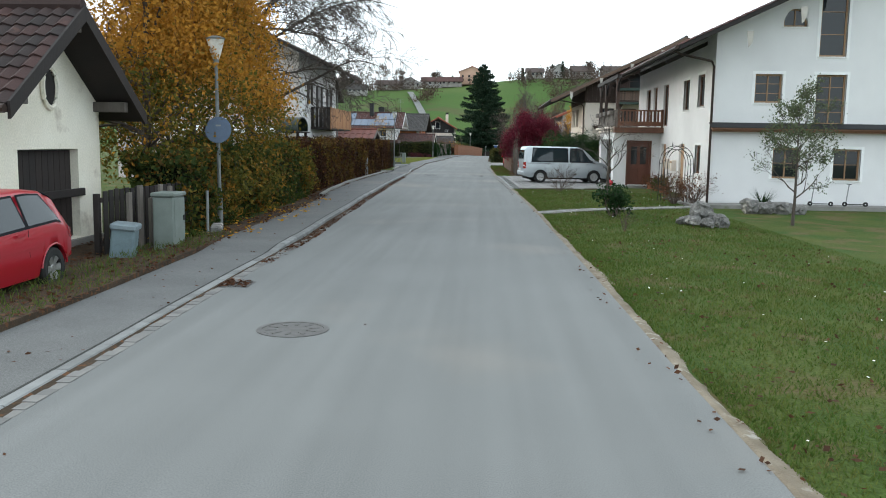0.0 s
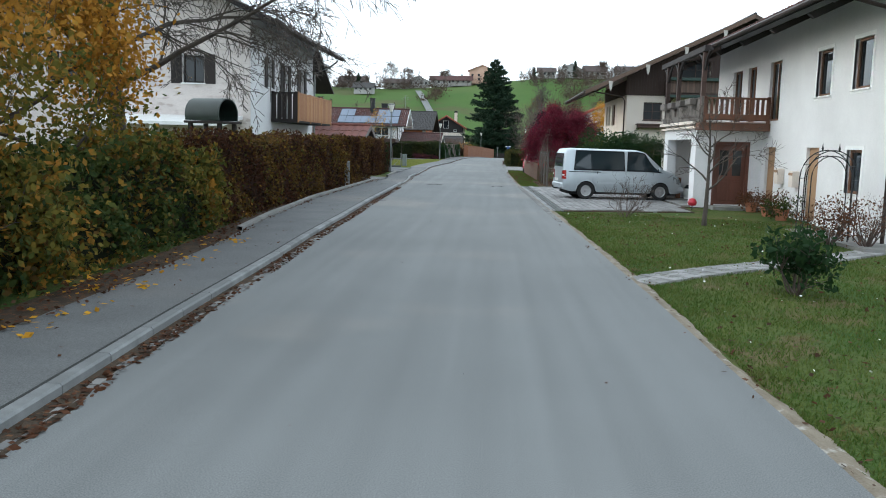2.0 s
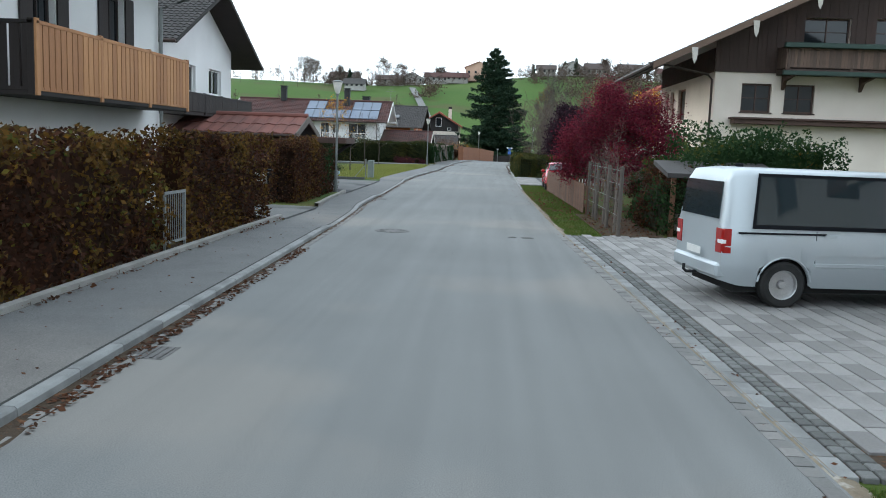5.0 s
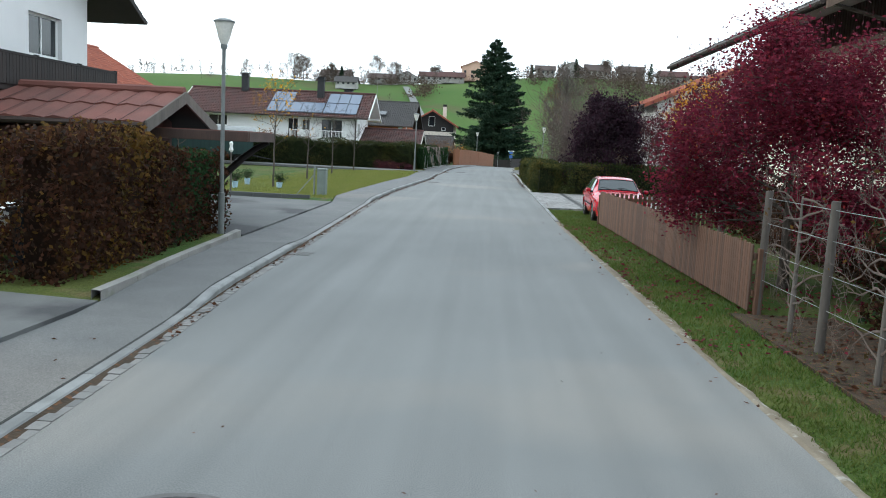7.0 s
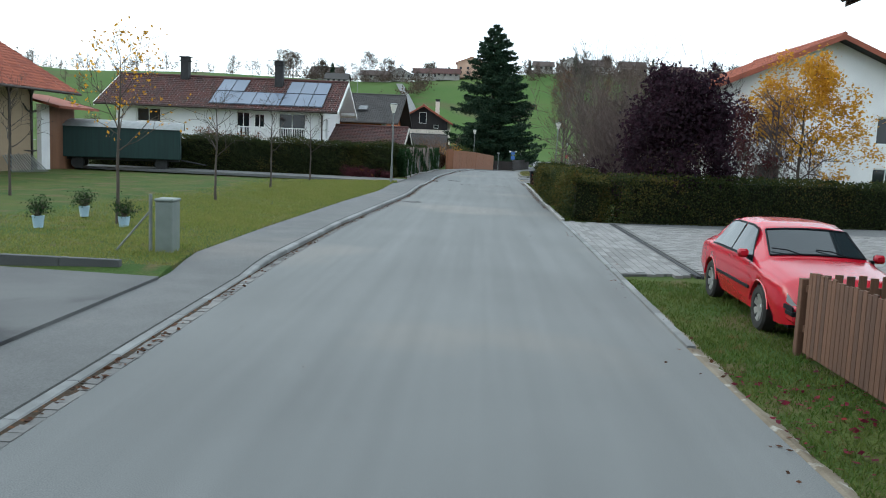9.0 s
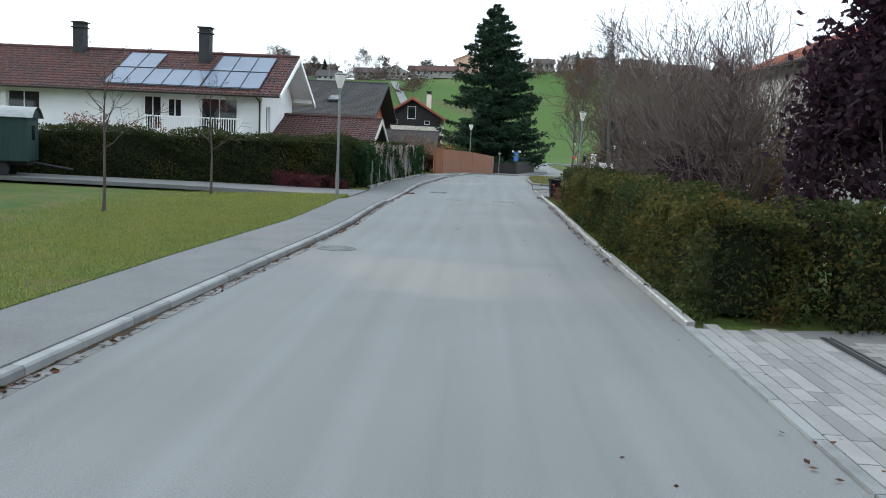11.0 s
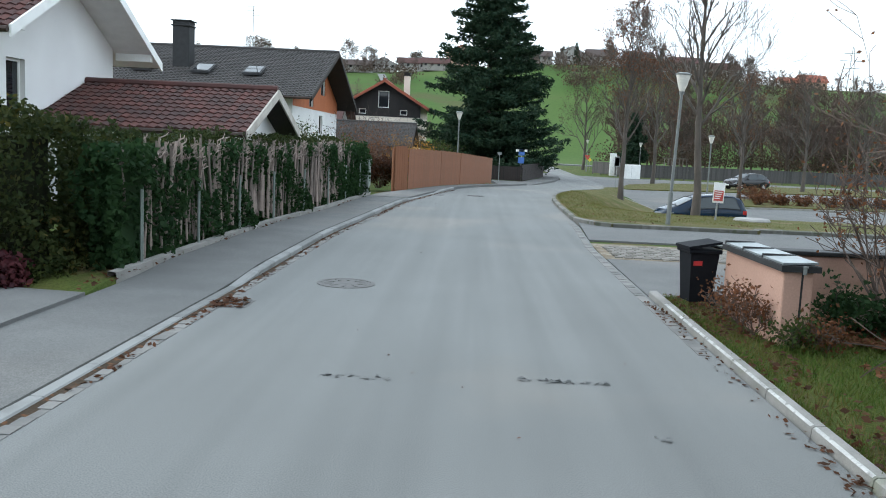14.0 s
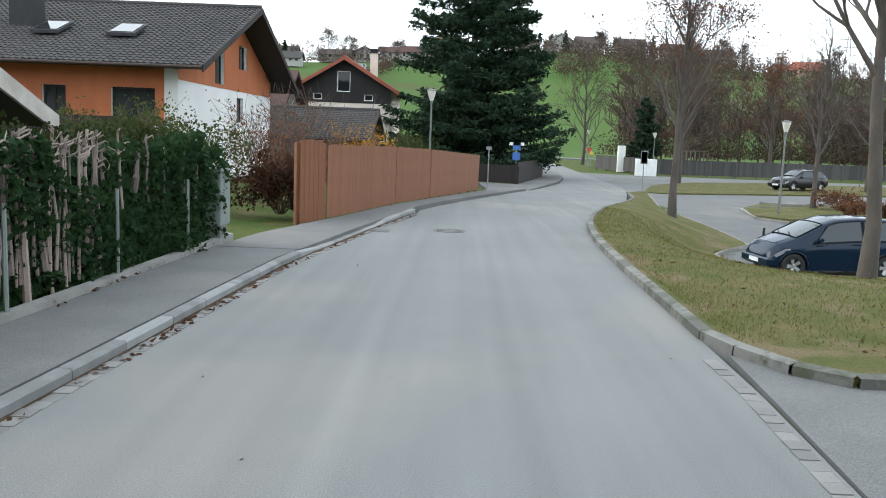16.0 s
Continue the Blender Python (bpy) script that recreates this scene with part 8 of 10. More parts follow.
arc_ = np.linspace(-0.35, math.pi + 0.35, 19)
part("hood", Geo().grid([[(x, r * math.cos(a), 2.62 + r * math.sin(a)) for a in arc_] for x, r in ((-0.55, 0.43), (0.5, 0.43), (0.5, 0.4), (-0.5, 0.4))]), HOOD, barrel, smooth=True)
part("back", Geo().extrude([(-0.55, 0.42 * math.cos(a), 2.62 + 0.42 * math.sin(a)) for a in arc_], (0.03, 0, 0)), HOOD, barrel)
part("shelf", Geo().box(-0.6, 0.62, -0.42, 0.42, 2.4, 2.46, 0.008), DARK_WOOD, barrel)
for x in (-0.45, 0.45):
    for y in (-0.32, 0.32):
        part("post", Geo().box(x - 0.05, x + 0.05, y - 0.05, y + 0.05, -0.2, 2.4, 0.008), DARK_WOOD, barrel)
gt = thing("garden_gate", "narrow grey steel mesh gate in the hedge", "gate", Matrix.Translation((-5.95, 50.1, 0.1)))
part("gate_frame", Geo().box(-0.02, 0.02, 0, 0.04, 0, 1.05).box(-0.02, 0.02, 1.0, 1.04, 0, 1.05).box(-0.02, 0.02, 0.04, 1.0, 1.0, 1.05).box(-0.02, 0.02, 0.04, 1.0, 0.1, 0.14), STEEL, gt)
for k in range(9):
    part("bar", Geo().box(-0.006, 0.006, 0.1 + k * 0.1, 0.112 + k * 0.1, 0.12, 1.02), STEEL, gt)

# ---- vehicles ----
HEAD_GLASS = glass("headlamp_glass", (0.22, 0.23, 0.24), 0.08)
TAIL_GLASS = glass("tail_lamp_glass", (0.3, 0.012, 0.01), 0.1)
ALLOY = material("alloy_rim", (0.5, 0.5, 0.5), 0.35, (0.42, 0.42, 0.42), 6, 60, 0.05, metal=0.8)
ARCH = material("wheel_arch_lining", (0.012, 0.012, 0.012), 0.9, None, 5, 50, 0.1)


def paint(name, c, metal=0.0, rough=0.35, coat=0.5):
    return material(name, c, rough, tuple(v * 0.92 for v in c), 0.8, 90, 0.0, metal=metal, coat=coat * 0.6, grain=0.1)


def car(name, label, m, L, W, top, belt, bottom, mid, paint_mat, wheels, wheel_r, glasses, roof_w, screens, doors, spokes=5, group="", trim=None, tail=None, headlamp=None, rear_x=0.0, category="car", plan=None):
    """A vehicle lofted from its curves, x forward from the tail: top, belt and bottom lines, widths, glass by stretches of the side."""
    c = thing(name, label, category, m, group)
    X = lambda curve, x: float(np.interp(x, [p[0] for p in curve], [p[1] for p in curve]))  # noqa: E731
    plan = plan or [(0, 0.9), (0.25, 0.985), (0.6, 1), (L - 0.9, 1), (L - 0.35, 0.94), (L - 0.08, 0.82), (L, 0.74)]

    def under(x):
        z = X(bottom, x)
        for wx in wheels:
            r = wheel_r * 1.17
            if abs(x - wx) < r:
                z = max(z, wheel_r + math.sqrt(r * r - (x - wx) ** 2))
        return z

    def P(x, k, s=0.0):
        hw = W / 2 * X(plan, x)
        zb, zm, zs, zt = under(x), X(mid, x), X(belt, x), X(top, x)
        zt = max(zt, zs + 0.015)
        zm = max(zm, zb + 0.02)
        zs = max(zs, zm + 0.02)
        wt = hw * X(roof_w, x)
        pts = [(hw * 0.95, zb), (hw, zm), (hw * 0.985, zs), (wt, zt - 0.02), (wt * 0.93, zt + 0.005), (0, zt + 0.03)]
        a, b = pts[k], pts[min(k + 1, 5)]
        return (x, a[0] + (b[0] - a[0]) * s, a[1] + (b[1] - a[1]) * s)

    def section(x):
        """Half of the body's outline at x, from the sill over the shoulder to the middle of the roof."""
        q = [P(x, k) for k in range(6)]
        (_, y0, z0), (_, y1, z1), (_, y2, z2), (_, y3, z3), (_, y4, z4), (_, _, z5) = q
        room = max(0.0, min(1.0, (z3 - z2) / 0.25))
        out = [(y0 * 0.97, z0), (y0 * 1.0, z0 + (z1 - z0) * 0.3), (y1 * 0.995, z0 + (z1 - z0) * 0.75), (y1, z1), (y1 * 1.002, z1 + (z2 - z1) * 0.5), (y2 * 1.004, z1 + (z2 - z1) * 0.82), (y2 * 0.985, z2)]
        out += [(y2 + (y3 - y2) * 0.5, z2 + (z3 - z2) * 0.5), (y3, z3 - 0.06 * room), (y3 * 0.975, z3 - 0.012 * room), (y4 * 0.96, z4), (y4 * 0.55, z4 + (z5 - z4) * 0.75), (0, z5)]
        return [(x, y, z) for y, z in out]

    xs = sorted({*np.linspace(0, L, 40), *[p[0] for p in top if 0 <= p[0] <= L], *[wx + wheel_r * 1.17 * math.cos(a) for wx in wheels for a in np.linspace(0, math.pi, 15)]})
    g = Geo()
    for s in (1, -1):
        rows = [[(x, s * y, z) for x, y, z in section(x)] for x in xs]
        g.grid(rows if s > 0 else [list(reversed(r)) for r in rows])
    for x, order in ((0, 1), (L, -1)):
        half_ = section(x)
        loop = half_ + [(x, -y, z) for x, y, z in reversed(half_[:-1])]
        g.face(loop if order > 0 else list(reversed(loop)))
    body = part("body", g, paint_mat, c, smooth=True)
    part("underbody", Geo().box(0.25, L - 0.25, -W / 2 * 0.8, W / 2 * 0.8, 0.2, 0.42), ARCH, c)
    for wx in wheels:
        part("wheel_arch", Geo().box(wx - wheel_r * 1.15, wx + wheel_r * 1.15, -W / 2 * 0.86, W / 2 * 0.86, wheel_r * 0.8, wheel_r * 2.12), ARCH, c)

    def panel(x0, x1, k, s0, s1, side, mat, pname, parent, x0b=None, x1b=None, lift=0.006, n=8):
        """A plate just proud of the side; x0b, x1b: the ends along the upper edge."""
        x0b, x1b = x0 if x0b is None else x0b, x1 if x1b is None else x1b
        rows = []
        for i in range(5):
            s = s0 + (s1 - s0) * i / 4
            f = i / 4
            a, b = x0 + (x0b - x0) * f, x1 + (x1b - x1) * f
            row = []
            for j in range(n + 1):
                x = a + (b - a) * j / n
                p = P(x, k, s)
                row.append((p[0], side * (p[1] + lift), p[2] + (lift * 0.3)))
            rows.append(row)
        return part(pname, Geo().grid(rows if side < 0 else [list(reversed(r)) for r in rows]), mat, parent, smooth=True)

    for side in (1, -1):
        for x0, x1, x0b, x1b in glasses:
            panel(x0 - 0.05, x1 + 0.05, 2, 0.02, 0.97, side, PLASTIC_BLACK, "window_frame", c, x0b - 0.03, x1b + 0.03, lift=0.004)
            panel(x0, x1, 2, 0.09, 0.91, side, CAR_GLASS, "side_window", c, x0b, x1b, lift=0.009)
        for x in doors:
            panel(x, x + 0.012, 1, 0.0, 1.0, side, PLASTIC_BLACK, "door_gap", c, n=1, lift=0.003)
            h = panel(x + 0.12, x + 0.3, 1, 0.8, 0.9, side, trim or paint_mat, "door_handle", c, n=2, lift=0.03)
        panel(wheels[0] + wheel_r * 1.25, wheels[1] - wheel_r * 1.25, 1, 0.3, 0.42, side, trim or paint_mat, "side_moulding", c, lift=0.02)
        mx = glasses[-1][1] - 0.12
        p = P(mx, 2, 0.15)
        y0_, y1_ = sorted((side * (p[1] + 0.05), side * (p[1] + 0.2)))
        mr = part("door_mirror", Geo().box(mx - 0.045, mx + 0.06, y0_, y1_, p[2] + 0.01, p[2] + 0.13, 0.03), trim or paint_mat, c, smooth=True)
        part("mirror_glass", Geo().box(mx - 0.052, mx - 0.046, y0_ + 0.02, y1_ - 0.02, p[2] + 0.03, p[2] + 0.115), CAR_GLASS, mr)
        part("mirror_foot", Geo().box(mx - 0.02, mx + 0.04, *sorted((side * (p[1] - 0.02), side * (p[1] + 0.06))), p[2] - 0.01, p[2] + 0.05, 0.01), PLASTIC_BLACK, mr)
        for wx in wheels:
            r_, lip = wheel_r * 1.19, []
            for a_ in np.linspace(0.12, math.pi - 0.12, 15):
                px_ = wx + r_ * math.cos(a_)
                lip.append((px_, side * (W / 2 * X(plan, px_) - 0.008), wheel_r + r_ * math.sin(a_)))
            part("arch_lip", Geo().tube(lip, 0.016, 6), paint_mat, c, smooth=True)
    for x0, x1, sname in screens:
        rows = []
        for i in range(7):
            x = x0 + (x1 - x0) * i / 6
            w = P(x, 4)[1]
            rows.append([(x, w * u, P(x, 4)[2] + 0.03 * (1 - u * u) + 0.005) for u in np.linspace(-0.97, 0.97, 9)])
        sc_ = part(sname, Geo().grid(rows), CAR_GLASS, c, smooth=True)
        edge_ = [Vector(p) + Vector((0, 0, 0.004)) for p in rows[0]] + [Vector(r[-1]) + Vector((0, 0, 0.004)) for r in rows[1:]] + [Vector(p) + Vector((0, 0, 0.004)) for p in reversed(rows[-1][:-1])] + [Vector(r[0]) + Vector((0, 0, 0.004)) for r in reversed(rows[:-1])]
        part("seal", Geo().tube(edge_, 0.014, 4), PLASTIC_BLACK, sc_)
        if sname == "windscreen":
            for o_ in (-0.32, 0.28):
                a_, b_ = Vector(rows[-1][4]) + Vector((0.01, o_ + 0.1, 0.0)), Vector(rows[5][4]) + Vector((0, o_ - 0.28, 0.012))
                part("wiper", Geo().tube([a_, (a_ + b_) / 2 + Vector((0, 0, 0.02)), b_], 0.009, 5), PLASTIC_BLACK, sc_)
    for wx in wheels:
        for side in (1, -1):
            T = Matrix.Translation((wx, side * (W / 2 - 0.11), wheel_r)) @ Matrix.Rotation(radians(90 * -side), 4, "X")
            r = wheel_r
            wh = part("wheel", Geo().lathe([(r * 0.62, -0.09), (r * 0.9, -0.1), (r, -0.07), (r, 0.07), (r * 0.9, 0.1), (r * 0.64, 0.095), (r * 0.62, 0.06)], n=28).turned(T), RUBBER, c, smooth=True)
            part("rim", Geo().lathe([(r * 0.64, 0.09), (r * 0.6, 0.085), (r * 0.57, 0.03), (0.0, 0.02)], n=28).turned(T), DARK_METAL if spokes else ALLOY, wh, smooth=True)
            for q in range(spokes):
                part("spoke", Geo().extrude([(0.03, -0.03, 0.06), (r * 0.62, -0.055, 0.085), (r * 0.62, 0.055, 0.085), (0.03, 0.03, 0.06)], (0, 0, -0.03)).turned(T @ Matrix.Rotation(TAU * q / spokes, 4, "Z")), ALLOY, wh)
            part("hub_cap", Geo().lathe([(0, 0.075), (0.05, 0.07), (0.07, 0.03)], n=12).turned(T), ALLOY, wh, smooth=True)
    for side in (1, -1):
        if tail:
            z0, z1, dep = tail
            panel(0.01, dep, 1, z0, z1, side, TAIL_GLASS, "tail_lamp", c, lift=0.008, n=3)
            y1 = P(0, 1)[1]
            part("tail_lamp", Geo().box(-0.012, 0.02, min(side * (y1 - 0.2), side * (y1 - 0.01)), max(side * (y1 - 0.2), side * (y1 - 0.01)), P(0, 1, z0)[2], P(0, 1, z1)[2], 0.004), TAIL_GLASS, c)
        if headlamp:
            z0, z1, dep, wd = headlamp
            panel(L - dep, L - 0.01, 1, z0, z1, side, HEAD_GLASS, "headlamp", c, lift=0.008, n=3)
            y1 = P(L, 1)[1]
            part("headlamp", Geo().box(L - 0.02, L + 0.014, min(side * (y1 - wd), side * (y1 - 0.01)), max(side * (y1 - wd), side * (y1 - 0.01)), P(L, 1, z0)[2], P(L, 1, z1)[2], 0.005), HEAD_GLASS, c)
    yb = P(L, 0)[1]
    part("front_bumper", Geo().box(L - 0.25, L + 0.06, -W / 2 * 0.86, W / 2 * 0.86, X(bottom, L) + 0.02, X(bottom, L) + 0.24, 0.04), trim or paint_mat, c)
    part("rear_bumper", Geo().box(-0.06, 0.2, -W / 2 * 0.88, W / 2 * 0.88, X(bottom, 0) + 0.02, X(bottom, 0) + 0.24, 0.04), trim or paint_mat, c)
    part("number_plate", Geo().box(L + 0.062, L + 0.068, -0.26, 0.26, X(bottom, L) + 0.08, X(bottom, L) + 0.19), WHITE_PAINT, c)
    part("number_plate", Geo().box(-0.068, -0.062, -0.26, 0.26, X(bottom, 0) + 0.3, X(bottom, 0) + 0.41), WHITE_PAINT, c)
    return c


SILVER = paint("silver_paint", (0.47, 0.51, 0.535), 0.35, 0.35)
van = car("van", "silver passenger van parked on a paved drive", pose(3.02, 48.35, 0.0, 0, 0, 8.5), 4.89, 1.9,
          [(0, 1.2), (0.06, 1.8), (0.16, 1.93), (0.4, 1.96), (3.0, 1.94), (3.3, 1.87), (4.1, 1.2), (4.55, 1.05), (4.8, 0.88), (4.89, 0.62)],
          [(0, 1.12), (3.6, 1.1), (4.2, 1.06), (4.7, 0.85), (4.89, 0.58)], [(0, 0.38), (0.3, 0.3), (4.6, 0.26), (4.89, 0.32)], [(0, 0.62), (4.3, 0.62), (4.89, 0.5)],
          SILVER, (0.92, 3.92), 0.335, [(0.45, 2.42, 0.52, 2.4), (2.58, 3.95, 2.6, 3.25)], [(0, 0.8), (0.2, 0.84), (3.3, 0.84), (4.1, 0.8), (4.89, 0.8)],
          [(3.34, 4.06, "windscreen")], (1.35, 2.5, 3.6), spokes=0, trim=SILVER, tail=(0.3, 1.0, 0.12), headlamp=(0.35, 0.95, 0.45, 0.35), category="van")
part("rear_window", Geo().extrude([(0.002, -0.7, 1.25), (0.002, 0.7, 1.25), (0.054, 0.66, 1.78), (0.054, -0.66, 1.78)], (-0.014, 0, 0)), CAR_GLASS, van)
for s in (-1, 1):
    part("rubbing_strip", Geo().box(1.35, 3.5, min(s * 0.945, s * 0.962), max(s * 0.945, s * 0.962), 0.6, 0.66, 0.006), SILVER, van)
    part("door_rail", Geo().box(0.2, 1.5, min(s * 0.93, s * 0.955), max(s * 0.93, s * 0.955), 1.06, 1.085), PLASTIC_BLACK, van)
    part("tail_lamp", Geo().box(-0.01, 0.1, min(s * 0.72, s * 0.87), max(s * 0.72, s * 0.87), 0.78, 1.12, 0.02), TAIL_GLASS, van)
    part("tail_lens", Geo().box(-0.014, 0.08, min(s * 0.72, s * 0.872), max(s * 0.72, s * 0.872), 0.9, 0.97, 0.01), WHITE_PAINT, van)
part("front_grille", Geo().box(4.84, 4.9, -0.6, 0.6, 0.5, 0.62, 0.01), PLASTIC_BLACK, van)
part("aerial_fin", Geo().box(0.5, 0.62, -0.02, 0.02, 1.98, 2.04, 0.008), PLASTIC_BLACK, van)
part("tow_hook", Geo().tube([(0.1, 0, 0.38), (-0.16, 0, 0.38), (-0.2, 0, 0.42), (-0.2, 0, 0.5)], 0.025, 8), DARK_METAL, van, smooth=True)
RED = paint("red_car_paint", (0.43, 0.009, 0.024), 0.0, 0.2, 0.3)
audi_trim = PLASTIC_BLACK
audi = car("car", "red four-door saloon parked on grass behind a picket fence", pose(3.58, 82.55, -0.04, 0, 0, -91), 4.48, 1.7,
           [(0, 0.78), (0.05, 0.93), (0.35, 0.98), (0.55, 1.0), (1.15, 1.33), (1.5, 1.385), (2.3, 1.385), (2.6, 1.33), (3.25, 0.96), (4.2, 0.82), (4.42, 0.72), (4.48, 0.55)],
           [(0, 0.75), (0.4, 0.9), (2.5, 0.9), (3.3, 0.86), (4.2, 0.74), (4.48, 0.5)], [(0, 0.36), (0.4, 0.24), (4.1, 0.22), (4.48, 0.28)], [(0, 0.55), (3.6, 0.55), (4.48, 0.45)],
           RED, (0.92, 3.46), 0.31, [(0.95, 1.95, 1.25, 1.93), (2.0, 3.05, 2.02, 2.55)], [(0, 0.86), (0.6, 0.84), (1.3, 0.7), (2.5, 0.7), (3.2, 0.84), (4.48, 0.86)],
           [(2.66, 3.2, "windscreen"), (0.66, 1.12, "rear_window")], (1.95, 2.95), spokes=7, trim=None, tail=(0.4, 0.95, 0.12), headlamp=(0.35, 0.9, 0.2, 0.45))
for s in (-1, 1):
    part("bumper_strip", Geo().box(3.95, 4.55, s * 0.76 if s < 0 else 0.74, s * 0.74 if s < 0 else 0.76, 0.46, 0.52), PLASTIC_BLACK, audi)
part("grille", Geo().box(4.485, 4.5, -0.35, 0.35, 0.5, 0.64), PLASTIC_BLACK, audi)
part("bumper_band", Geo().box(4.3, 4.555, -0.76, 0.76, 0.4, 0.46, 0.01), PLASTIC_BLACK, audi)
part("bumper_band", Geo().box(-0.075, 0.25, -0.76, 0.76, 0.5, 0.57, 0.01), PLASTIC_BLACK, audi)
for s in (-1, 1):
    part("rubbing_strip", Geo().box(1.32, 3.05, min(s * 0.845, s * 0.865), max(s * 0.845, s * 0.865), 0.5, 0.545, 0.006), PLASTIC_BLACK, audi)
clio_paint = paint("deep_red_paint", (0.33, 0.008, 0.02), 0.0, 0.28)
clio = car("car", "red three-door hatchback parked before the shed", pose(-5.95, 13.35, -0.1, 0, 0, -91), 3.8, 1.64,
           [(0, 0.8), (0.04, 1.0), (0.3, 1.3), (0.55, 1.4), (1.0, 1.43), (1.9, 1.4), (2.2, 1.32), (2.9, 0.98), (3.5, 0.85), (3.74, 0.7), (3.8, 0.5)],
           [(0, 0.82), (0.5, 0.96), (2.4, 0.86), (3.5, 0.72), (3.8, 0.48)], [(0, 0.36), (0.4, 0.22), (3.5, 0.2), (3.8, 0.25)], [(0, 0.55), (3.0, 0.52), (3.8, 0.42)],
           clio_paint, (0.62, 3.09), 0.3, [(0.42, 1.25, 0.7, 1.22), (1.33, 2.6, 1.36, 2.15)], [(0, 0.86), (0.4, 0.74), (2.2, 0.72), (2.9, 0.84), (3.8, 0.85)],
           [(2.24, 2.86, "windscreen"), (0.06, 0.42, "rear_window")], (1.28,), spokes=6, tail=(0.5, 1.0, 0.14), headlamp=(0.35, 0.9, 0.35, 0.4))
NAVY = material("dark_blue_paint", (0.003, 0.014, 0.034), 0.14, (0.0027, 0.0125, 0.03), 0.8, 90, 0.0, spec=0.3, grain=0.1)
car("car", "dark blue compact car parked behind the grass island", pose(11.3, 148.3, -1.29, 0, 0, 187), 3.88, 1.76,
    [(0, 0.9), (0.05, 1.15), (0.25, 1.45), (0.6, 1.57), (1.4, 1.59), (2.0, 1.54), (2.4, 1.42), (3.2, 1.02), (3.65, 0.86), (3.82, 0.7), (3.88, 0.5)],
    [(0, 0.95), (1.0, 1.0), (2.6, 0.92), (3.6, 0.75), (3.88, 0.48)], [(0, 0.36), (0.4, 0.24), (3.6, 0.2), (3.88, 0.26)], [(0, 0.6), (3.0, 0.58), (3.88, 0.42)],
    NAVY, (0.68, 3.25), 0.32, [(0.35, 1.35, 0.55, 1.33), (1.42, 2.75, 1.44, 2.3)], [(0, 0.86), (0.4, 0.76), (2.3, 0.74), (3.2, 0.84), (3.88, 0.85)],
    [(2.44, 3.16, "windscreen"), (0.07, 0.26, "rear_window")], (1.38, 2.4), spokes=5, tail=(0.5, 1.0, 0.2), headlamp=(0.4, 0.95, 0.5, 0.4), group="cars in the car park")
far_top = [(0, 0.8), (0.05, 0.95), (0.4, 1.25), (0.8, 1.4), (1.6, 1.44), (2.2, 1.4), (3.0, 0.98), (3.8, 0.85), (4.05, 0.7), (4.1, 0.5)]
far_belt = [(0, 0.8), (1.0, 0.92), (2.6, 0.88), (3.8, 0.75), (4.1, 0.48)]
for x, y, turn_, pm_, lab in ((25.2, 186.2, 205, paint("black_car_paint", (0.01, 0.01, 0.012), 0.2, 0.25), "black hatchback parked across the car park"), (44, 187, 185, RED, "red car parked far across the car park"), (51, 187, 185, paint("grey_car_paint", (0.06, 0.07, 0.08), 0.4, 0.3), "dark grey car parked far across the car park")):
    car("car", lab, pose(x, y, -0.83, 0, 0, turn_), 4.1, 1.72, far_top, far_belt, [(0, 0.36), (0.4, 0.22), (3.8, 0.2), (4.1, 0.26)], [(0, 0.55), (4.1, 0.45)], pm_, (0.72, 3.3), 0.31,
        [(0.45, 1.4, 0.75, 1.38), (1.46, 2.8, 1.48, 2.3)], [(0, 0.86), (0.6, 0.74), (2.2, 0.72), (3.0, 0.84), (4.1, 0.85)], [(2.25, 2.95, "windscreen"), (0.1, 0.42, "rear_window")], (1.42,), spokes=5,
        tail=(0.5, 1.0, 0.14), headlamp=(0.35, 0.9, 0.35, 0.4), group="cars in the car park")

# ---- car park trees and signs ----
def bare_tree(x, y, h, r, seed, label, leaves=None, pt=0, group="car park trees", depth=5, clear=0.3, size=0.1, limb=0.27, z=-0.9):
    return tree("lime_tree", label, x, y, z, h, r, seed, depth=depth, clear=clear, limbs=17, spread=0.48, up=0.2, limb_len=limb, leaves=leaves, size=size, per_tip=pt, tilt=1.7, group=group, shrink=0.64, least=0.006, bark=LIME_BARK, twig=LIME_BARK)


bare_tree(7.3, 156.4, 9.8, 0.15, 401, "slim tree with a few brown leaves on the grass island", L_RUST, 1, z=-0.55)
bare_tree(7.7, 142.2, 10.5, 0.165, 402, "bare tree with a scarred trunk beside a parked car", z=-0.45, clear=0.36)
bare_tree(17.7, 169.0, 9.0, 0.14, 403, "bare slender tree in the car park", z=-0.92, depth=4)
bare_tree(29.0, 187.0, 9.8, 0.17, 404, "bare tree in the car park", z=-0.85, depth=4)
bare_tree(36.0, 190, 9.0, 0.17, 405, "bare tree in the car park", z=-0.85, depth=4)
bare_tree(16.0, 189.5, 11.5, 0.19, 406, "tree with thin rusty leaves by the road", L_RUST, 3, z=-0.85, depth=4)
for i, (x, y, h, lv) in enumerate(((20, 222, 13, L_WOODS), (26, 226, 14, L_WOODS), (33, 218, 12, L_RUST), (41, 224, 13, L_WOODS), (50, 222, 12, L_WOODS), (15.5, 236, 13, L_WOODS), (30, 236, 14, L_WOODS), (46, 238, 13, L_RUST))):
    bare_tree(x, y, h, 0.22, 420 + i, "tall thin-leaved tree behind the car park", lv, 3, "trees behind the car park", 4, 0.15, 0.15)
spruce(19.0, 216, -0.9, 8, 2.2, 31, "small dark conifer by the junction", 20)
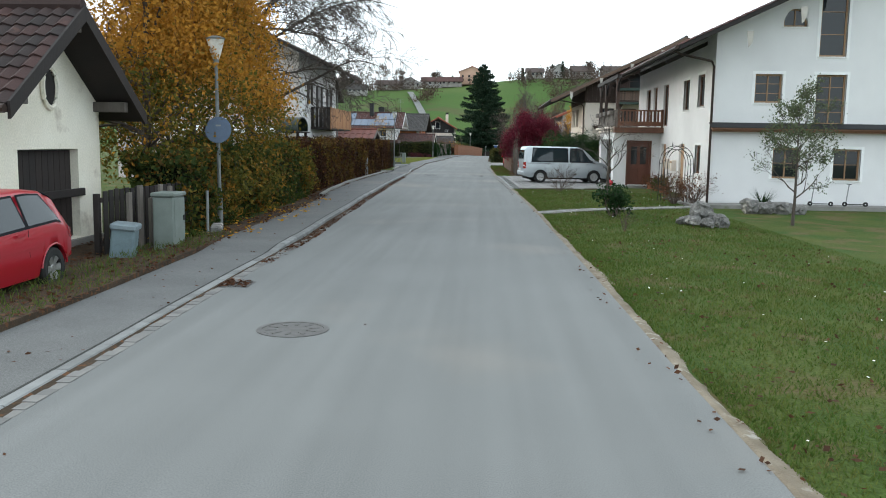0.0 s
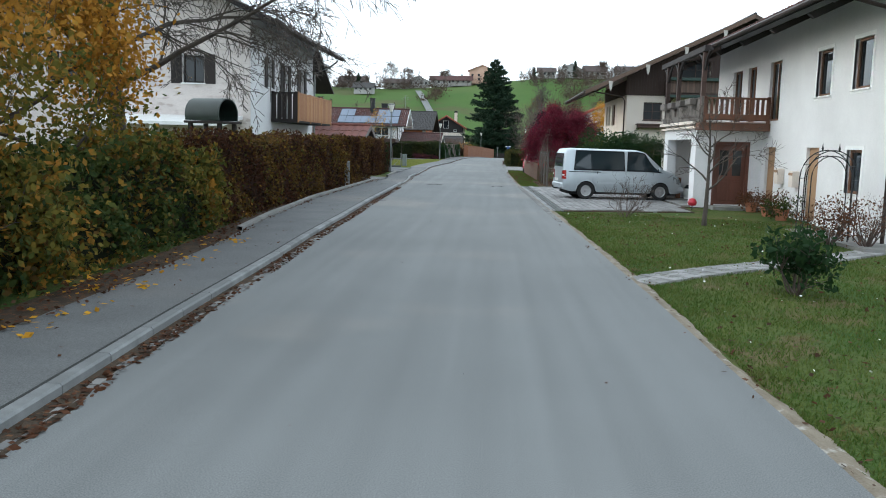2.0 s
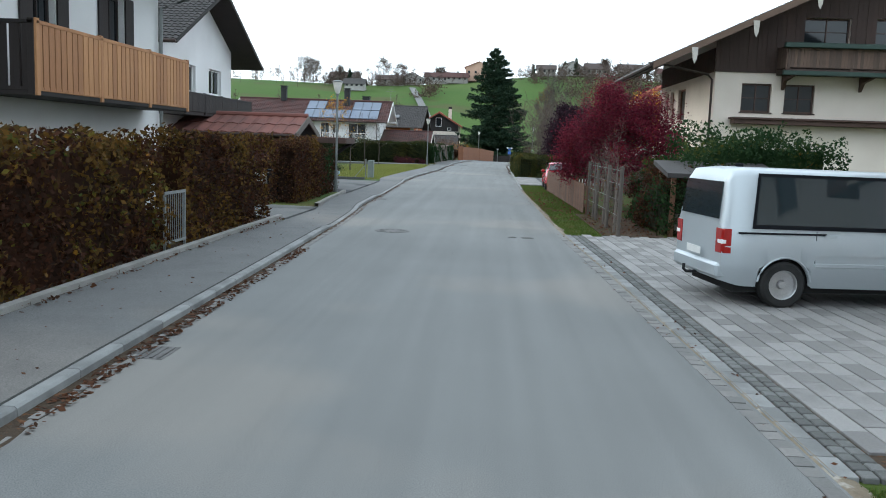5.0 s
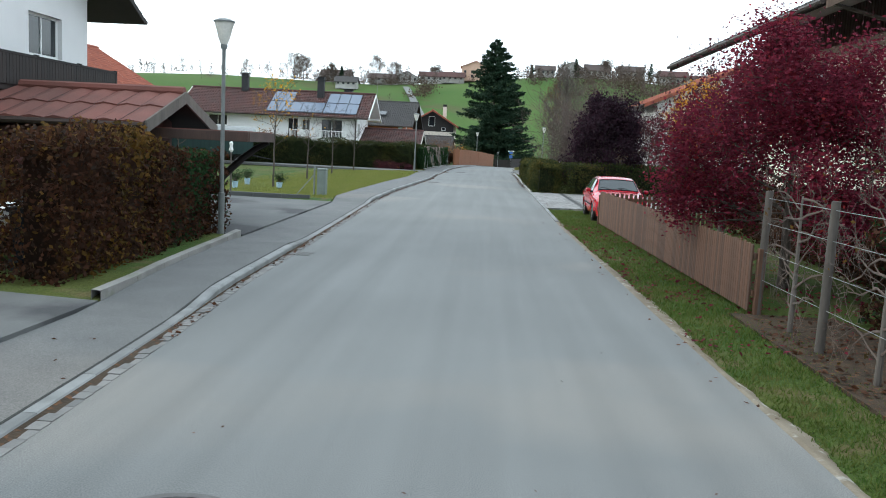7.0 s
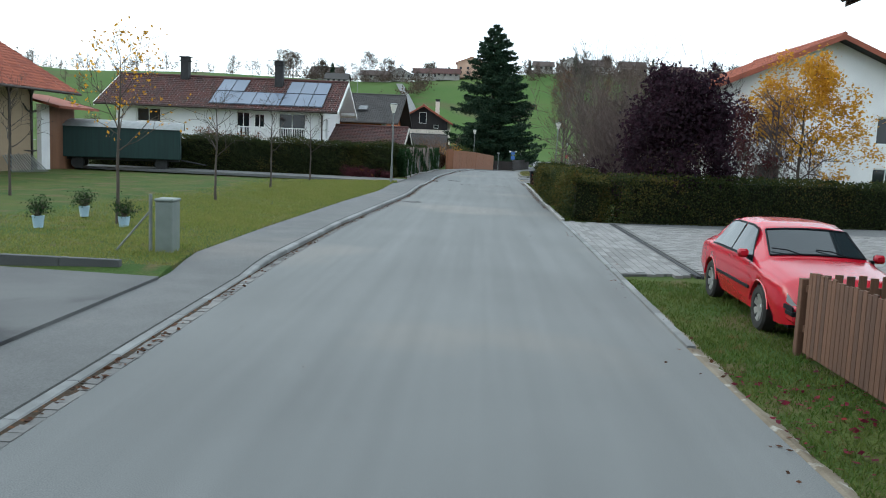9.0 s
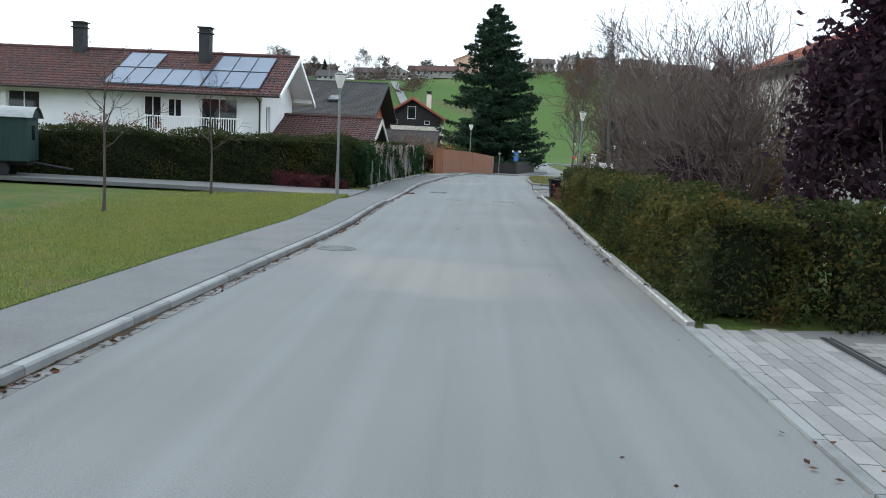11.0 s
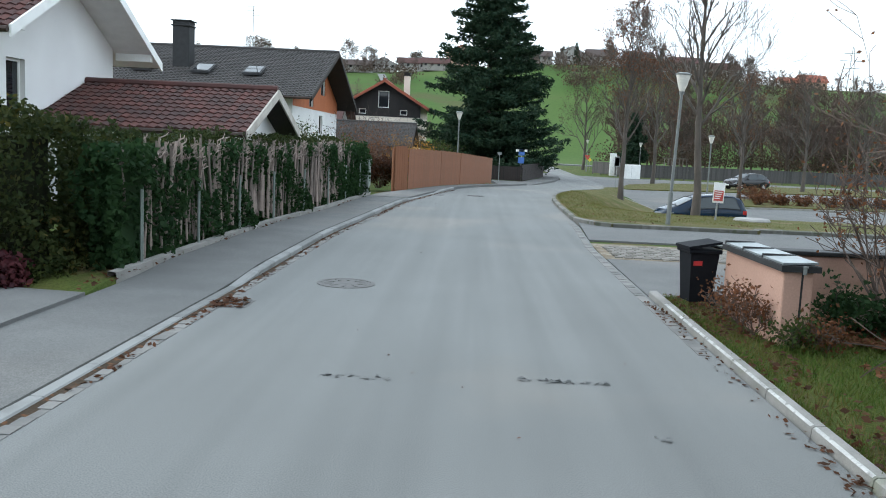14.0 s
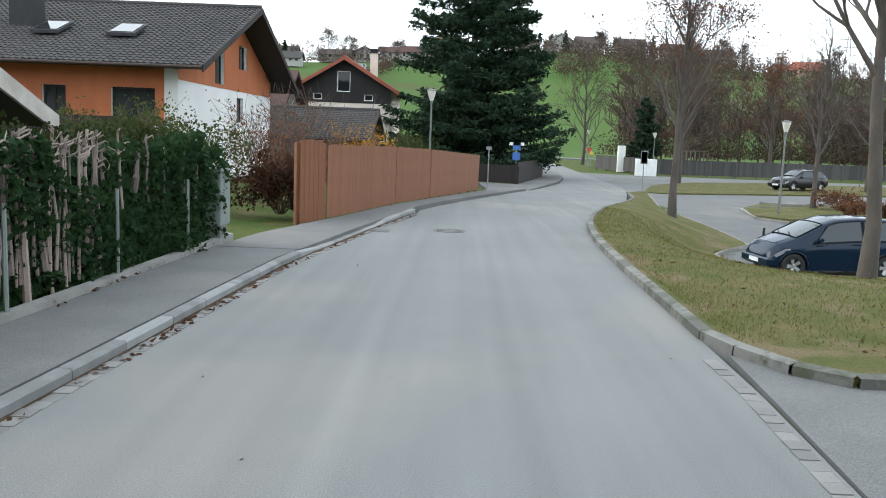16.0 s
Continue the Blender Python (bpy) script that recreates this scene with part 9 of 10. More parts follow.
for i, (x, y) in enumerate(((17.5, 164.2), (19.0, 164.8), (20.5, 164.6), (22.3, 165), (24, 165.2), (18.6, 168.0), (26, 165.4), (28, 166), (30.5, 166.3), (33, 166.5))):
    shrub("low_shrub", "low rust-brown shrub on the traffic island", x, y, -0.92, 0.7 if i != 5 else 1.3, 440 + i, stems=16, leaves=L_RUST, size=0.12, per_tip=4, depth=2, width=1.3, group="low shrubs")


def sign_post(name, label, x, y, z, h, plates, lean=0.0):
    t = thing(name, label, "sign", pose(x, y, z, 0, lean, 0))
    part("post", Geo().tube([(0, 0, -0.1), (0, 0, h)], 0.03, 8), STEEL, t, smooth=True)
    for w, hh, zc, mat_, shape in plates:
        if shape == "box":
            pl_ = part("plate", Geo().box(-w / 2, w / 2, -0.05, -0.03, zc - hh / 2, zc + hh / 2, 0.004), mat_, t)
        else:
            pl_ = part("plate", Geo().extrude([(w / 2 * math.cos(a), -0.04, zc + hh / 2 * math.sin(a)) for a in shape], (0, -0.012, 0)), mat_, t)
    return t


SIGN_W = material("white_sign", (0.75, 0.75, 0.73), 0.5, (0.65, 0.65, 0.63), 4, 50, 0.02)
SIGN_R = material("red_sign", (0.45, 0.06, 0.05), 0.5, (0.36, 0.05, 0.04), 4, 50, 0.02)
SIGN_B = material("blue_sign", (0.05, 0.13, 0.4), 0.5, (0.04, 0.11, 0.33), 4, 50, 0.02)
SIGN_Y = material("yellow_sign", (0.7, 0.5, 0.05), 0.5, (0.6, 0.42, 0.04), 4, 50, 0.02)
hex_ = [math.pi / 4 * k for k in range(8)]
info = sign_post("parking_notice", "small notice board on a post with a red panel", 6.55, 135.5, 0.1, 1.1, [(0.34, 0.62, 0.85, SIGN_W, "box")], 2)
part("panel", Geo().box(-0.14, 0.14, -0.06, -0.051, 0.6, 0.92), SIGN_R, info)
for k in range(4):
    part("text_bar", Geo().box(-0.12, 0.1 - 0.02 * k, -0.066, -0.061, 0.86 - k * 0.065, 0.885 - k * 0.065), SIGN_W, info)
sign_post("street_sign", "narrow steel sign post by the fence", 1.03, 172.6, -0.65, 2.2, [(0.3, 0.2, 2.1, STEEL, "box")])
ss_ = sign_post("direction_sign", "white direction arm and blue plate on a post", 3.1, 180.5, -0.8, 2.6, [(0.95, 0.2, 2.5, SIGN_W, "box"), (0.5, 0.5, 2.35, SIGN_B, "box"), (0.5, 0.5, 1.7, SIGN_B, "box")])
sign_post("bus_stop_sign", "framed notice at the car park entry", 9.95, 173.9, -0.8, 2.45, [(0.4, 0.75, 2.05, STEEL, "box"), (0.34, 0.65, 2.05, GREY_WOOD, "box")])
sign_post("give_way_sign", "small triangular road sign", 14.6, 225, -0.85, 2.4, [(0.9, 0.9, 1.9, SIGN_R, [math.pi / 2 + TAU * k / 3 + math.pi for k in range(3)])])
sign_post("priority_sign", "small yellow diamond road sign", 15.2, 227, -0.85, 1.9, [(0.55, 0.55, 1.5, SIGN_Y, [math.pi / 2 * k for k in range(4)])])
sign_post("town_sign", "white town sign beside the bend", 5.2, 197, -0.85, 2.2, [(0.9, 0.5, 1.9, SIGN_W, "box")])
for i, (x, y, w, h, mt) in enumerate(((16.6, 203.5, 1.9, 1.5, WHITE_PAINT), (16.1, 213, 0.75, 2.6, SIGN_W), (16.0, 221, 0.5, 1.4, SIGN_W))):
    k = thing("switch_cabinet", "white roadside cabinet beside the fence", "utility cabinet", Matrix.Translation((x, y, -0.88)))
    part("body", Geo().box(-w / 2, w / 2, -0.25, 0.25, -0.1, h, 0.02), mt, k)
    part("door_seam", Geo().box(-0.006, 0.006, -0.256, -0.251, 0.1, h - 0.1), STEEL, k)
mhc = thing("concrete_cover", "round pale concrete shaft cover on the grass", "manhole cover", Matrix.Translation((7.8, 135.9, 0.08)))
part("cover", Geo().lathe([(0, 0.1), (0.5, 0.1), (0.55, 0.05), (0.55, -0.1)], n=24), PAVER, mhc, smooth=True)
bol = thing("bollard", "short dark steel bollard", "bollard", pose(9.1, 152.0, -1.2, 0, 2, 0))
part("post", Geo().tube([(0, 0, -0.1), (0, 0, 0.75)], 0.04, 8), DARK_METAL, bol)
# frame with white uprights on the far side of the road
fr = thing("playground_frame", "white frame of uprights behind the fence", "frame", Matrix.Translation((22.0, 212, -0.9)))
for k in range(7):
    part("upright", Geo().box(k * 0.44, k * 0.44 + 0.1, -0.04, 0.04, 0, 2.3 + 0.08 * (k % 2)), GREY_WOOD, fr)
part("top_bar", Geo().box(-0.1, 2.75, -0.05, 0.05, 2.3, 2.42), GREY_WOOD, fr)
# shrubs round the board fence and by the houses
for i, (x, y, h, lv, pt, lab) in enumerate(((-5.0, 145.8, 1.2, L_BEECH, 4, "brown hedge bush beside the board fence"), (-6.4, 150.5, 2.6, L_BROWN, 1, "tall bare shrub behind the board fence"), (-4.5, 158, 2.0, L_YELLOW, 2, "yellowing shrub behind the board fence"),
                                           (-3.0, 166, 1.8, L_GREEN, 3, "green shrub behind the board fence"), (-8.0, 158.0, 3.2, L_BROWN, 0, "bare pale shrub before an outbuilding"), (-5.6, 153, 3.0, L_BROWN, 0, "bare pale shrub before an outbuilding"),
                                           (-10, 150.5, 2.6, L_GREEN, 3, "green shrub behind the ivy fence"), (-9.0, 145.5, 2.3, L_GREEN, 3, "green shrub behind the ivy fence"), (-7.4, 146.5, 2.0, L_GREEN, 3, "green shrub behind the ivy fence"), (-6.9, 119.55, 0.3, L_PLUM, 4, "low red bush before the thuja hedge"), (-8.6, 119.75, 0.4, L_PLUM, 4, "low red bush before the thuja hedge"),
                                           (-16.5, 123.5, 2.3, L_RUST, 3, "rusty shrub before the white house"), (-18.5, 122.6, 2.4, L_BROWN, 3, "brown shrub before the white house"))):
    shrub("garden_shrub", lab, x, y, 0.0, h, 500 + i, stems=13, leaves=lv, size=0.1, per_tip=pt * 2, depth=2, width=0.6, kids=(4, 6), least=0.006, r0=0.025)

# ---- hillside: hedges, trees and houses in the distance ----
hr = np.random.default_rng(900)


def clumps(name, label, pts, size, n, mat_, spread):
    P = []
    for x, y, h in pts:
        q = hr.normal(size=(n, 3)) * np.array((spread * h, spread * h, 0.3 * h))
        q[:, 2] = np.abs(q[:, 2]) * 1.1 + h * 0.12
        keep = lumps(q, 3.5 / h, x) > -0.35
        q = q[keep]
        q += np.array((x, y, hill(x, y)))
        P.append(q)
    return tagged(part(name, quads_mesh(name, leaf_quads(np.concatenate(P), size), mat_), None), label, "trees", kind="stuff")


def bare_woods(name, label, pts, seed, width=0.09, mat_=None, limbs=15, twigs=9, z0=-0.9):
    """Far bare trees: slim trunks, rising limbs and fine twigs, all thin blades."""
    r = np.random.default_rng(seed)
    A, B, W = [], [], []
    for x, y, h in pts:
        base = np.array((x, y, hill(x, y) - 0.3 if y > 262 else z0))
        top = base + np.array((r.normal(0, 0.04) * h, 0, h * 0.9))
        A.append(base), B.append(top), W.append(h * 0.022)
        for k in range(limbs):
            f = r.uniform(0.22, 0.95)
            p = base + (top - base) * f
            w = r.uniform(0, TAU)
            L = h * r.uniform(0.2, 0.38) * (1.15 - 0.7 * f)
            q = p + np.array((math.cos(w) * 0.8, math.sin(w) * 0.8, r.uniform(0.35, 1.0))) * L
            A.append(p), B.append(q), W.append(h * 0.008)
            for j in range(twigs):
                p2 = p + (q - p) * r.uniform(0.25, 1.0)
                A.append(p2), B.append(p2 + (r.normal(size=3) * np.array((0.6, 0.6, 0.35)) + np.array((0, 0, 0.45))) * L * 0.42), W.append(width * h / 10)
    A, B, W = np.array(A), np.array(B), np.array(W)[:, None]
    s = np.array((1.0, 0.0, 0.0)) * W * 0.5 + np.array((0.0, 0.0, 1.0)) * W * 0.3
    return tagged(part(name, quads_mesh(name, np.stack([A - s, A + s, B + s * 0.4, B - s * 0.4], 1), mat_ or TWIG), None), label, "trees", kind="stuff")


row1 = [(hr.uniform(60, 240) if i % 3 else hr.uniform(35, 120), hr.uniform(425, 480), hr.uniform(5, 10)) for i in range(150)]
clumps("far_scrub", "brown scrub wood on the hillside", row1, 0.7, 200, L_WOODS, 0.42)
bare_woods("far_scrub", "bare saplings on the hillside", row1[::2], 74, 0.1)
row2 = [(x, 300 + 0.9 * (x - 26) + hr.normal(0, 2), hr.uniform(3, 5)) for x in np.linspace(40, 120, 46)]
clumps("far_hedgerow", "rust-brown hedgerow climbing the hill", row2, 0.8, 90, L_RUST, 0.4)
row3 = [(hr.uniform(-300, -40), hr.uniform(470, 560), hr.uniform(5, 11)) for i in range(90)] + [(hr.uniform(-60, 40), hr.uniform(505, 560), hr.uniform(3, 7)) for i in range(22)] + [(hr.uniform(30, 330), hr.uniform(500, 580), hr.uniform(5, 11)) for i in range(110)]
bare_woods("far_trees", "bare trees along the village ridge", row3 + [(x + hr.normal(0, 9), y - hr.uniform(5, 30), h * 0.8) for x, y, h in row3], 71, 0.14)
clumps("far_bushes", "bushes along the village ridge", [(x, y, h * 0.42) for x, y, h in row3[::2]], 0.55, 130, L_WOODS, 0.5)
wr = np.random.default_rng(907)
row7 = [(wr.uniform(14, 125), wr.uniform(470, 512), wr.uniform(5, 11)) for i in range(60)] + [(wr.uniform(-112, -28), wr.uniform(488, 512), wr.uniform(4, 8)) for i in range(34)]
bare_woods("far_trees", "bare garden trees before the ridge houses", row7, 76, 0.16, None, 18, 12)
clumps("far_bushes", "dark garden bushes before the ridge houses", [(x, y, h * 0.5) for x, y, h in row7], 0.55, 150, L_WOODS, 0.5)
row4 = [(hr.uniform(-200, -30), hr.uniform(285, 400), hr.uniform(5, 9)) for i in range(40)] + [(hr.uniform(38, 120), hr.uniform(232, 330), hr.uniform(6, 11)) for i in range(26)]
bare_woods("far_trees", "thin bare trees on the slope", row4, 72, 0.08)
clumps("far_bushes", "brown bushes on the slope", [(x, y, h * 0.45) for x, y, h in row4[::2]], 0.45, 200, L_WOODS, 0.45)
WOOD_TWIG = material("brown_wood_twigs", (0.1, 0.066, 0.048), 0.95, (0.065, 0.045, 0.035), 0.05, 3, 0.0)
row6 = [(hr.uniform(19, 90), hr.uniform(220, 262), hr.uniform(8, 14)) for i in range(95)]
bare_woods("thin_wood", "thin bare wood behind the car park", row6, 73, 0.075, WOOD_TWIG, 26, 16)
clumps("thin_wood", "brown undergrowth behind the car park", [(x, y, h * 0.35) for x, y, h in row6], 0.3, 420, L_WOODS, 0.45)
row5 = [(-32 + hr.normal(0, 2.2), 430 + k * 4, 4.5) for k in range(12)]
clumps("far_trees", "shrubs beside the lane up the hill", row5, 0.9, 90, L_WOODS, 0.45)
tagged(part("lane", ribbon([(-20, 330), (-26, 380), (-34, 430), (-42, 480)], 1.6, lambda x, y: hill(x, y) + 0.12, 8), ASPHALT), "narrow lane climbing the green hill", "road", kind="structure")
for i, (x, y, h) in enumerate(((-62, 520, 13), (-52, 524, 10), (-98, 500, 11), (-104, 505, 12), (-84, 506, 8), (118, 520, 10), (-30, 530, 8), (135, 545, 11), (62, 520, 8))):
    tree("ridge_tree", "bare rounded tree on the ridge", x, y, hill(x, y), h, 0.3, 600 + i, depth=3, clear=0.22, limbs=13, spread=0.7, up=0.08, limb_len=0.4, leaves=L_WOODS, size=0.55, per_tip=5, jitter=0.7, group="ridge trees", least=0.03, kids=(3, 4))
for i, (x, y, h) in enumerate(((46, 520, 10), (40, 524, 8), (22, 515, 7), (88, 530, 10), (-78, 500, 9), (-20, 520, 6))):
    spruce(x, y, hill(x, y), h, h * 0.22, 650 + i, "dark conifer on the ridge", 14, 0.25)
FAR_WALL = material("far_white_wall", (0.4, 0.385, 0.37), 0.9, (0.32, 0.305, 0.29), 0.3, 5, 0)
FAR_PINK = material("far_pink_wall", (0.55, 0.36, 0.27), 0.9, (0.47, 0.3, 0.22), 0.3, 5, 0)
FAR_GREY = material("far_grey_wall", (0.3, 0.28, 0.26), 0.9, (0.25, 0.23, 0.21), 0.3, 5, 0)


def far_house(x, y, w, d, e, r, axis, wall, roof, label):
    z = hill(x, y) - 1
    h = thing("village_house", label, "house", Matrix.Translation((x, y, z)), "village on the ridge")
    g = Geo()
    if axis == "y":
        tops = [[(0, e), (w / 2, r), (w, e)], [(0, e), (d, e)]]
    else:
        tops = [[(0, e), (w, e)], [(0, e), (d / 2, r), (d, e)]]
    wins = [(w * (k + 0.5) / 4 - 0.6, w * (k + 0.5) / 4 + 0.6, zz, zz + 1.3) for k in range(4) for zz in ((2.0, 4.2) if e > 5.5 else (2.2,))]
    for p, u, n_, L_, tp, ho in (((-w / 2, -d / 2, 0), (1, 0, 0), (0, -1, 0), w, tops[0], wins), ((w / 2, -d / 2, 0), (0, 1, 0), (1, 0, 0), d, tops[1], []), ((w / 2, d / 2, 0), (-1, 0, 0), (0, 1, 0), w, tops[0], []), ((-w / 2, d / 2, 0), (0, -1, 0), (-1, 0, 0), d, tops[1], [])):
        facade(g, None, p, u, n_, L_, 0, tp, ho, 0.3)
    part("wall", g, wall, h)
    for a, b, c0, c1 in wins:
        part("window", Geo().box(-w / 2 + a, -w / 2 + b, -d / 2 + 0.14, -d / 2 + 0.18, c0, c1), GLASS, h)
    for s in (-1, 1):
        if axis == "y":
            sl = (r - e) / (w / 2)
            c = [(s * (w / 2 + 0.8), -d / 2 - 0.8, e - 0.8 * sl), (s * (w / 2 + 0.8), d / 2 + 0.8, e - 0.8 * sl), (0, d / 2 + 0.8, r), (0, -d / 2 - 0.8, r)]
        else:
            sl = (r - e) / (d / 2)
            c = [(-w / 2 - 0.8, s * (d / 2 + 0.8), e - 0.8 * sl), (w / 2 + 0.8, s * (d / 2 + 0.8), e - 0.8 * sl), (w / 2 + 0.8, 0, r), (-w / 2 - 0.8, 0, r)]
        part("roof", Geo().extrude(c, (0, 0, 0.25)), roof, h)


for x, y, w, d, e, r, ax, wl, rf, lab in ((-8, 520, 15, 12, 7.5, 10.5, "y", FAR_PINK, TILE_RED, "large pinkish house on the ridge"), (-32, 525, 13, 9, 4, 6.5, "x", FAR_WALL, TILE_BROWN, "white village house on the ridge"), (-46, 530, 12, 10, 4, 7, "y", FAR_WALL, TILE_BROWN, "white village house on the ridge"),
                                          (-58, 515, 14, 9, 3.5, 6, "x", FAR_GREY, TILE_DARK, "grey barn on the ridge"), (-20, 512, 12, 8, 3.5, 6, "x", FAR_GREY, TILE_BROWN, "brown-roofed house on the ridge"), (44, 525, 13, 10, 4.5, 8.2, "y", FAR_WALL, TILE_DARK, "white village house on the ridge"),
                                          (57, 520, 12, 10, 4.2, 7.5, "x", FAR_GREY, TILE_DARK, "grey village house on the ridge"), (30, 530, 10, 9, 4, 6.5, "x", FAR_GREY, TILE_DARK, "low house on the ridge"), (100, 530, 15, 10, 5, 8, "x", FAR_GREY, TILE_BROWN, "brown-roofed house on the ridge"),
                                          (120, 540, 16, 10, 5, 8, "x", FAR_GREY, TILE_BROWN, "brown-roofed house on the ridge"), (78, 535, 13, 9, 5, 8, "x", FAR_GREY, TILE_DARK, "brown-roofed house on the ridge"), (172, 560, 13, 10, 4.5, 8, "x", FAR_PINK, TILE_RED, "pale house with a red roof on the ridge"),
                                          (160, 560, 9, 8, 3.5, 6, "x", FAR_WALL, TILE_RED, "small red-roofed house on the ridge"), (-85, 525, 16, 10, 4, 7, "x", FAR_GREY, TILE_DARK, "grey barn on the ridge"), (-70, 470, 10, 8, 3.5, 6, "x", FAR_WALL, TILE_GREY, "white house below the ridge")):
    far_house(x, y, w, d, e, r, ax, wl, rf, lab)
thick = [(hr.uniform(4.2, 12.5), hr.uniform(101, 119.5), hr.uniform(3.2, 5.4)) for i in range(30)]
bare_woods("thicket", "dense purple-brown bare thicket behind the thuja hedge", thick, 75, 0.028, material("purple_brown_twigs", (0.1, 0.066, 0.06), 0.95, (0.06, 0.042, 0.04), 4, 30, 0.1), 34, 22, 0.0)
# houses seen in gaps further back
far_house(-18, 186, 10, 9, 4.5, 7, "x", FAR_WALL, TILE_BROWN, "white village house on the ridge")
py = thing("pylon", "thin lattice power pylon on the ridge", "pylon", Matrix.Translation((205, 590, hill(205, 590))))
part("mast", Geo().tube([(-2, 0, 0), (-0.4, 0, 26)], 0.25, 4).tube([(2, 0, 0), (0.4, 0, 26)], 0.25, 4), STEEL, py)
for z, w in ((14, 5), (18, 7), (22, 5)):
    part("cross_arm", Geo().box(-w, w, -0.15, 0.15, z, z + 0.35), STEEL, py)
an = thing("antenna", "thin roof antenna above the grey roof", "antenna", Matrix.Translation((-15.5, 164.6, 7.2)))
part("mast", Geo().tube([(0, 0, 0), (0, 0, 3.0)], 0.025, 6), STEEL, an)
for z, w in ((2.4, 0.7), (2.7, 0.5), (2.95, 0.4)):
    part("cross_bar", Geo().tube([(-w, 0, z), (w, 0, z)], 0.015, 5), STEEL, an)

# ---- grass blades and fallen leaves ----
gr = np.random.default_rng(77)


def blades(label, n, xf, y0, y1, height, mat, dz=0.0, zf=land, bias=1.0):
    """Tufted short grass between two lines along the street."""
    y = gr.uniform(y0, y1, n)
    x = np.empty(n)
    z = np.empty(n)
    for i in range(n):
        a, b = xf(y[i])
        x[i] = a + (b - a) * gr.uniform() ** bias
        z[i] = zf(x[i], y[i]) + dz
    P = np.stack([x, y, z], 1)
    tuft = lumps(P * np.array((1, 1, 0)), 2.3, 4.0)
    tuft = 0.4 * tuft + 0.3 * lumps(P * np.array((1, 1, 0)), 0.7, 1.0) + gr.normal(0, 0.25, n)
    keep = gr.uniform(-1.3, 0.5, n) < tuft
    P = P[keep]
    h = height * gr.uniform(0.5, 1.3, len(P)) * (1 + 0.5 * tuft[keep])
    w = gr.uniform(0, TAU, len(P))
    s = np.stack([np.cos(w), np.sin(w), np.zeros(len(P))], 1) * 0.007
    lean = np.stack([gr.normal(0, 0.5, len(P)), gr.normal(0, 0.5, len(P)), np.ones(len(P))], 1) * h[:, None]
    q = np.stack([P - s, P + s, P + lean + s * 0.4, P + lean - s * 0.4], 1)
    return tagged(part("grass", quads_mesh("grass", q, mat), None), label, "grass", kind="stuff")


def lawn_z(x, y):
    u, v = min(1, max(0, (x - 4) / 7)), min(1, max(0, (y - 33) / 9))
    return -0.04 - 0.22 * u * u * (3 - 2 * u) * (1 - v * v * (3 - 2 * v))


blades("short lawn grass beside the verge", 110000, lambda y: (ex(y) + 0.16, ex(y) + 3.5), 4, 41, 0.034, G_BLADE, 0, lawn_z, bias=1.5)
blades("short lawn grass before the farmhouse", 60000, lambda y: (ex(y) + 3.5, 9.0), 8, 40, 0.034, G_BLADE, 0, lawn_z)
blades("ragged grass below the picket fence", 50000, lambda y: (ex(y) + 0.14, 3.3), 56.8, 83, 0.04, G_BLADE, -0.04, lambda x, y: 0.0)
blades("short lawn grass beside the pavement", 150000, lambda y: (px(y) - 7.5, px(y) - 0.02), 81.2, 115, 0.05, G_LAWN, -0.005, lambda x, y: -0.06 + 0.158 * smooth(-12.5, -6.3, x), bias=0.6)
blades("worn grass on the island", 26000, lambda y: (at_y(RIGHT, y) + 0.2, at_y(RIGHT, y) + 6), 133.5, 152, 0.034, G_WORN, 0.1, low, 1.3)
blades("grass in the joints below the thuja hedge", 5000, lambda y: (ex(y) + 0.1, ex(y) + 0.35), 95, 121.4, 0.06, G_BLADE, 0.05, lambda x, y: -0.04)
blades("weeds beside the shed and cabinet", 3000, lambda y: (px(y) - 1.1, px(y) - 0.02), 8, 19, 0.07, G_BLADE, 0.1, lambda x, y: 0.0)


blades("ragged grass before the pink wall", 26000, lambda y: (ex(y) + 0.7, ex(y) + 4.5), 112.5, 119.4, 0.06, G_BLADE, 0.0, lambda x, y: -0.03)
blades("dry ragged grass beside the bin", 4000, lambda y: (ex(y) + 0.12, ex(y) + 0.75), 113.8, 121.6, 0.07, G_WORN, 0.0, lambda x, y: -0.04)
blades("tufts of clover in the lawn", 9000, lambda y: (ex(y) + 0.3, 8.0), 8, 40, 0.05, G_BLADE, 0, lawn_z)


def fallen(label, n, xf, y0, y1, zf, size=0.075, mat=None):
    y = gr.uniform(y0, y1, n)
    P = np.empty((n, 3))
    for i in range(n):
        a, b = xf(y[i])
        x = a + (b - a) * gr.uniform()
        P[i] = (x, y[i], zf(x, y[i]) + gr.uniform(0.006, 0.022))
    keep = lumps(P * np.array((1, 1, 0)), 1.4, 2.0) + gr.normal(0, 0.5, n) > -0.2
    return tagged(part("fallen_leaves", quads_mesh("fallen_leaves", leaf_quads(P[keep], size, 0.85), mat or L_FALLEN), None), label, "leaves", kind="stuff")


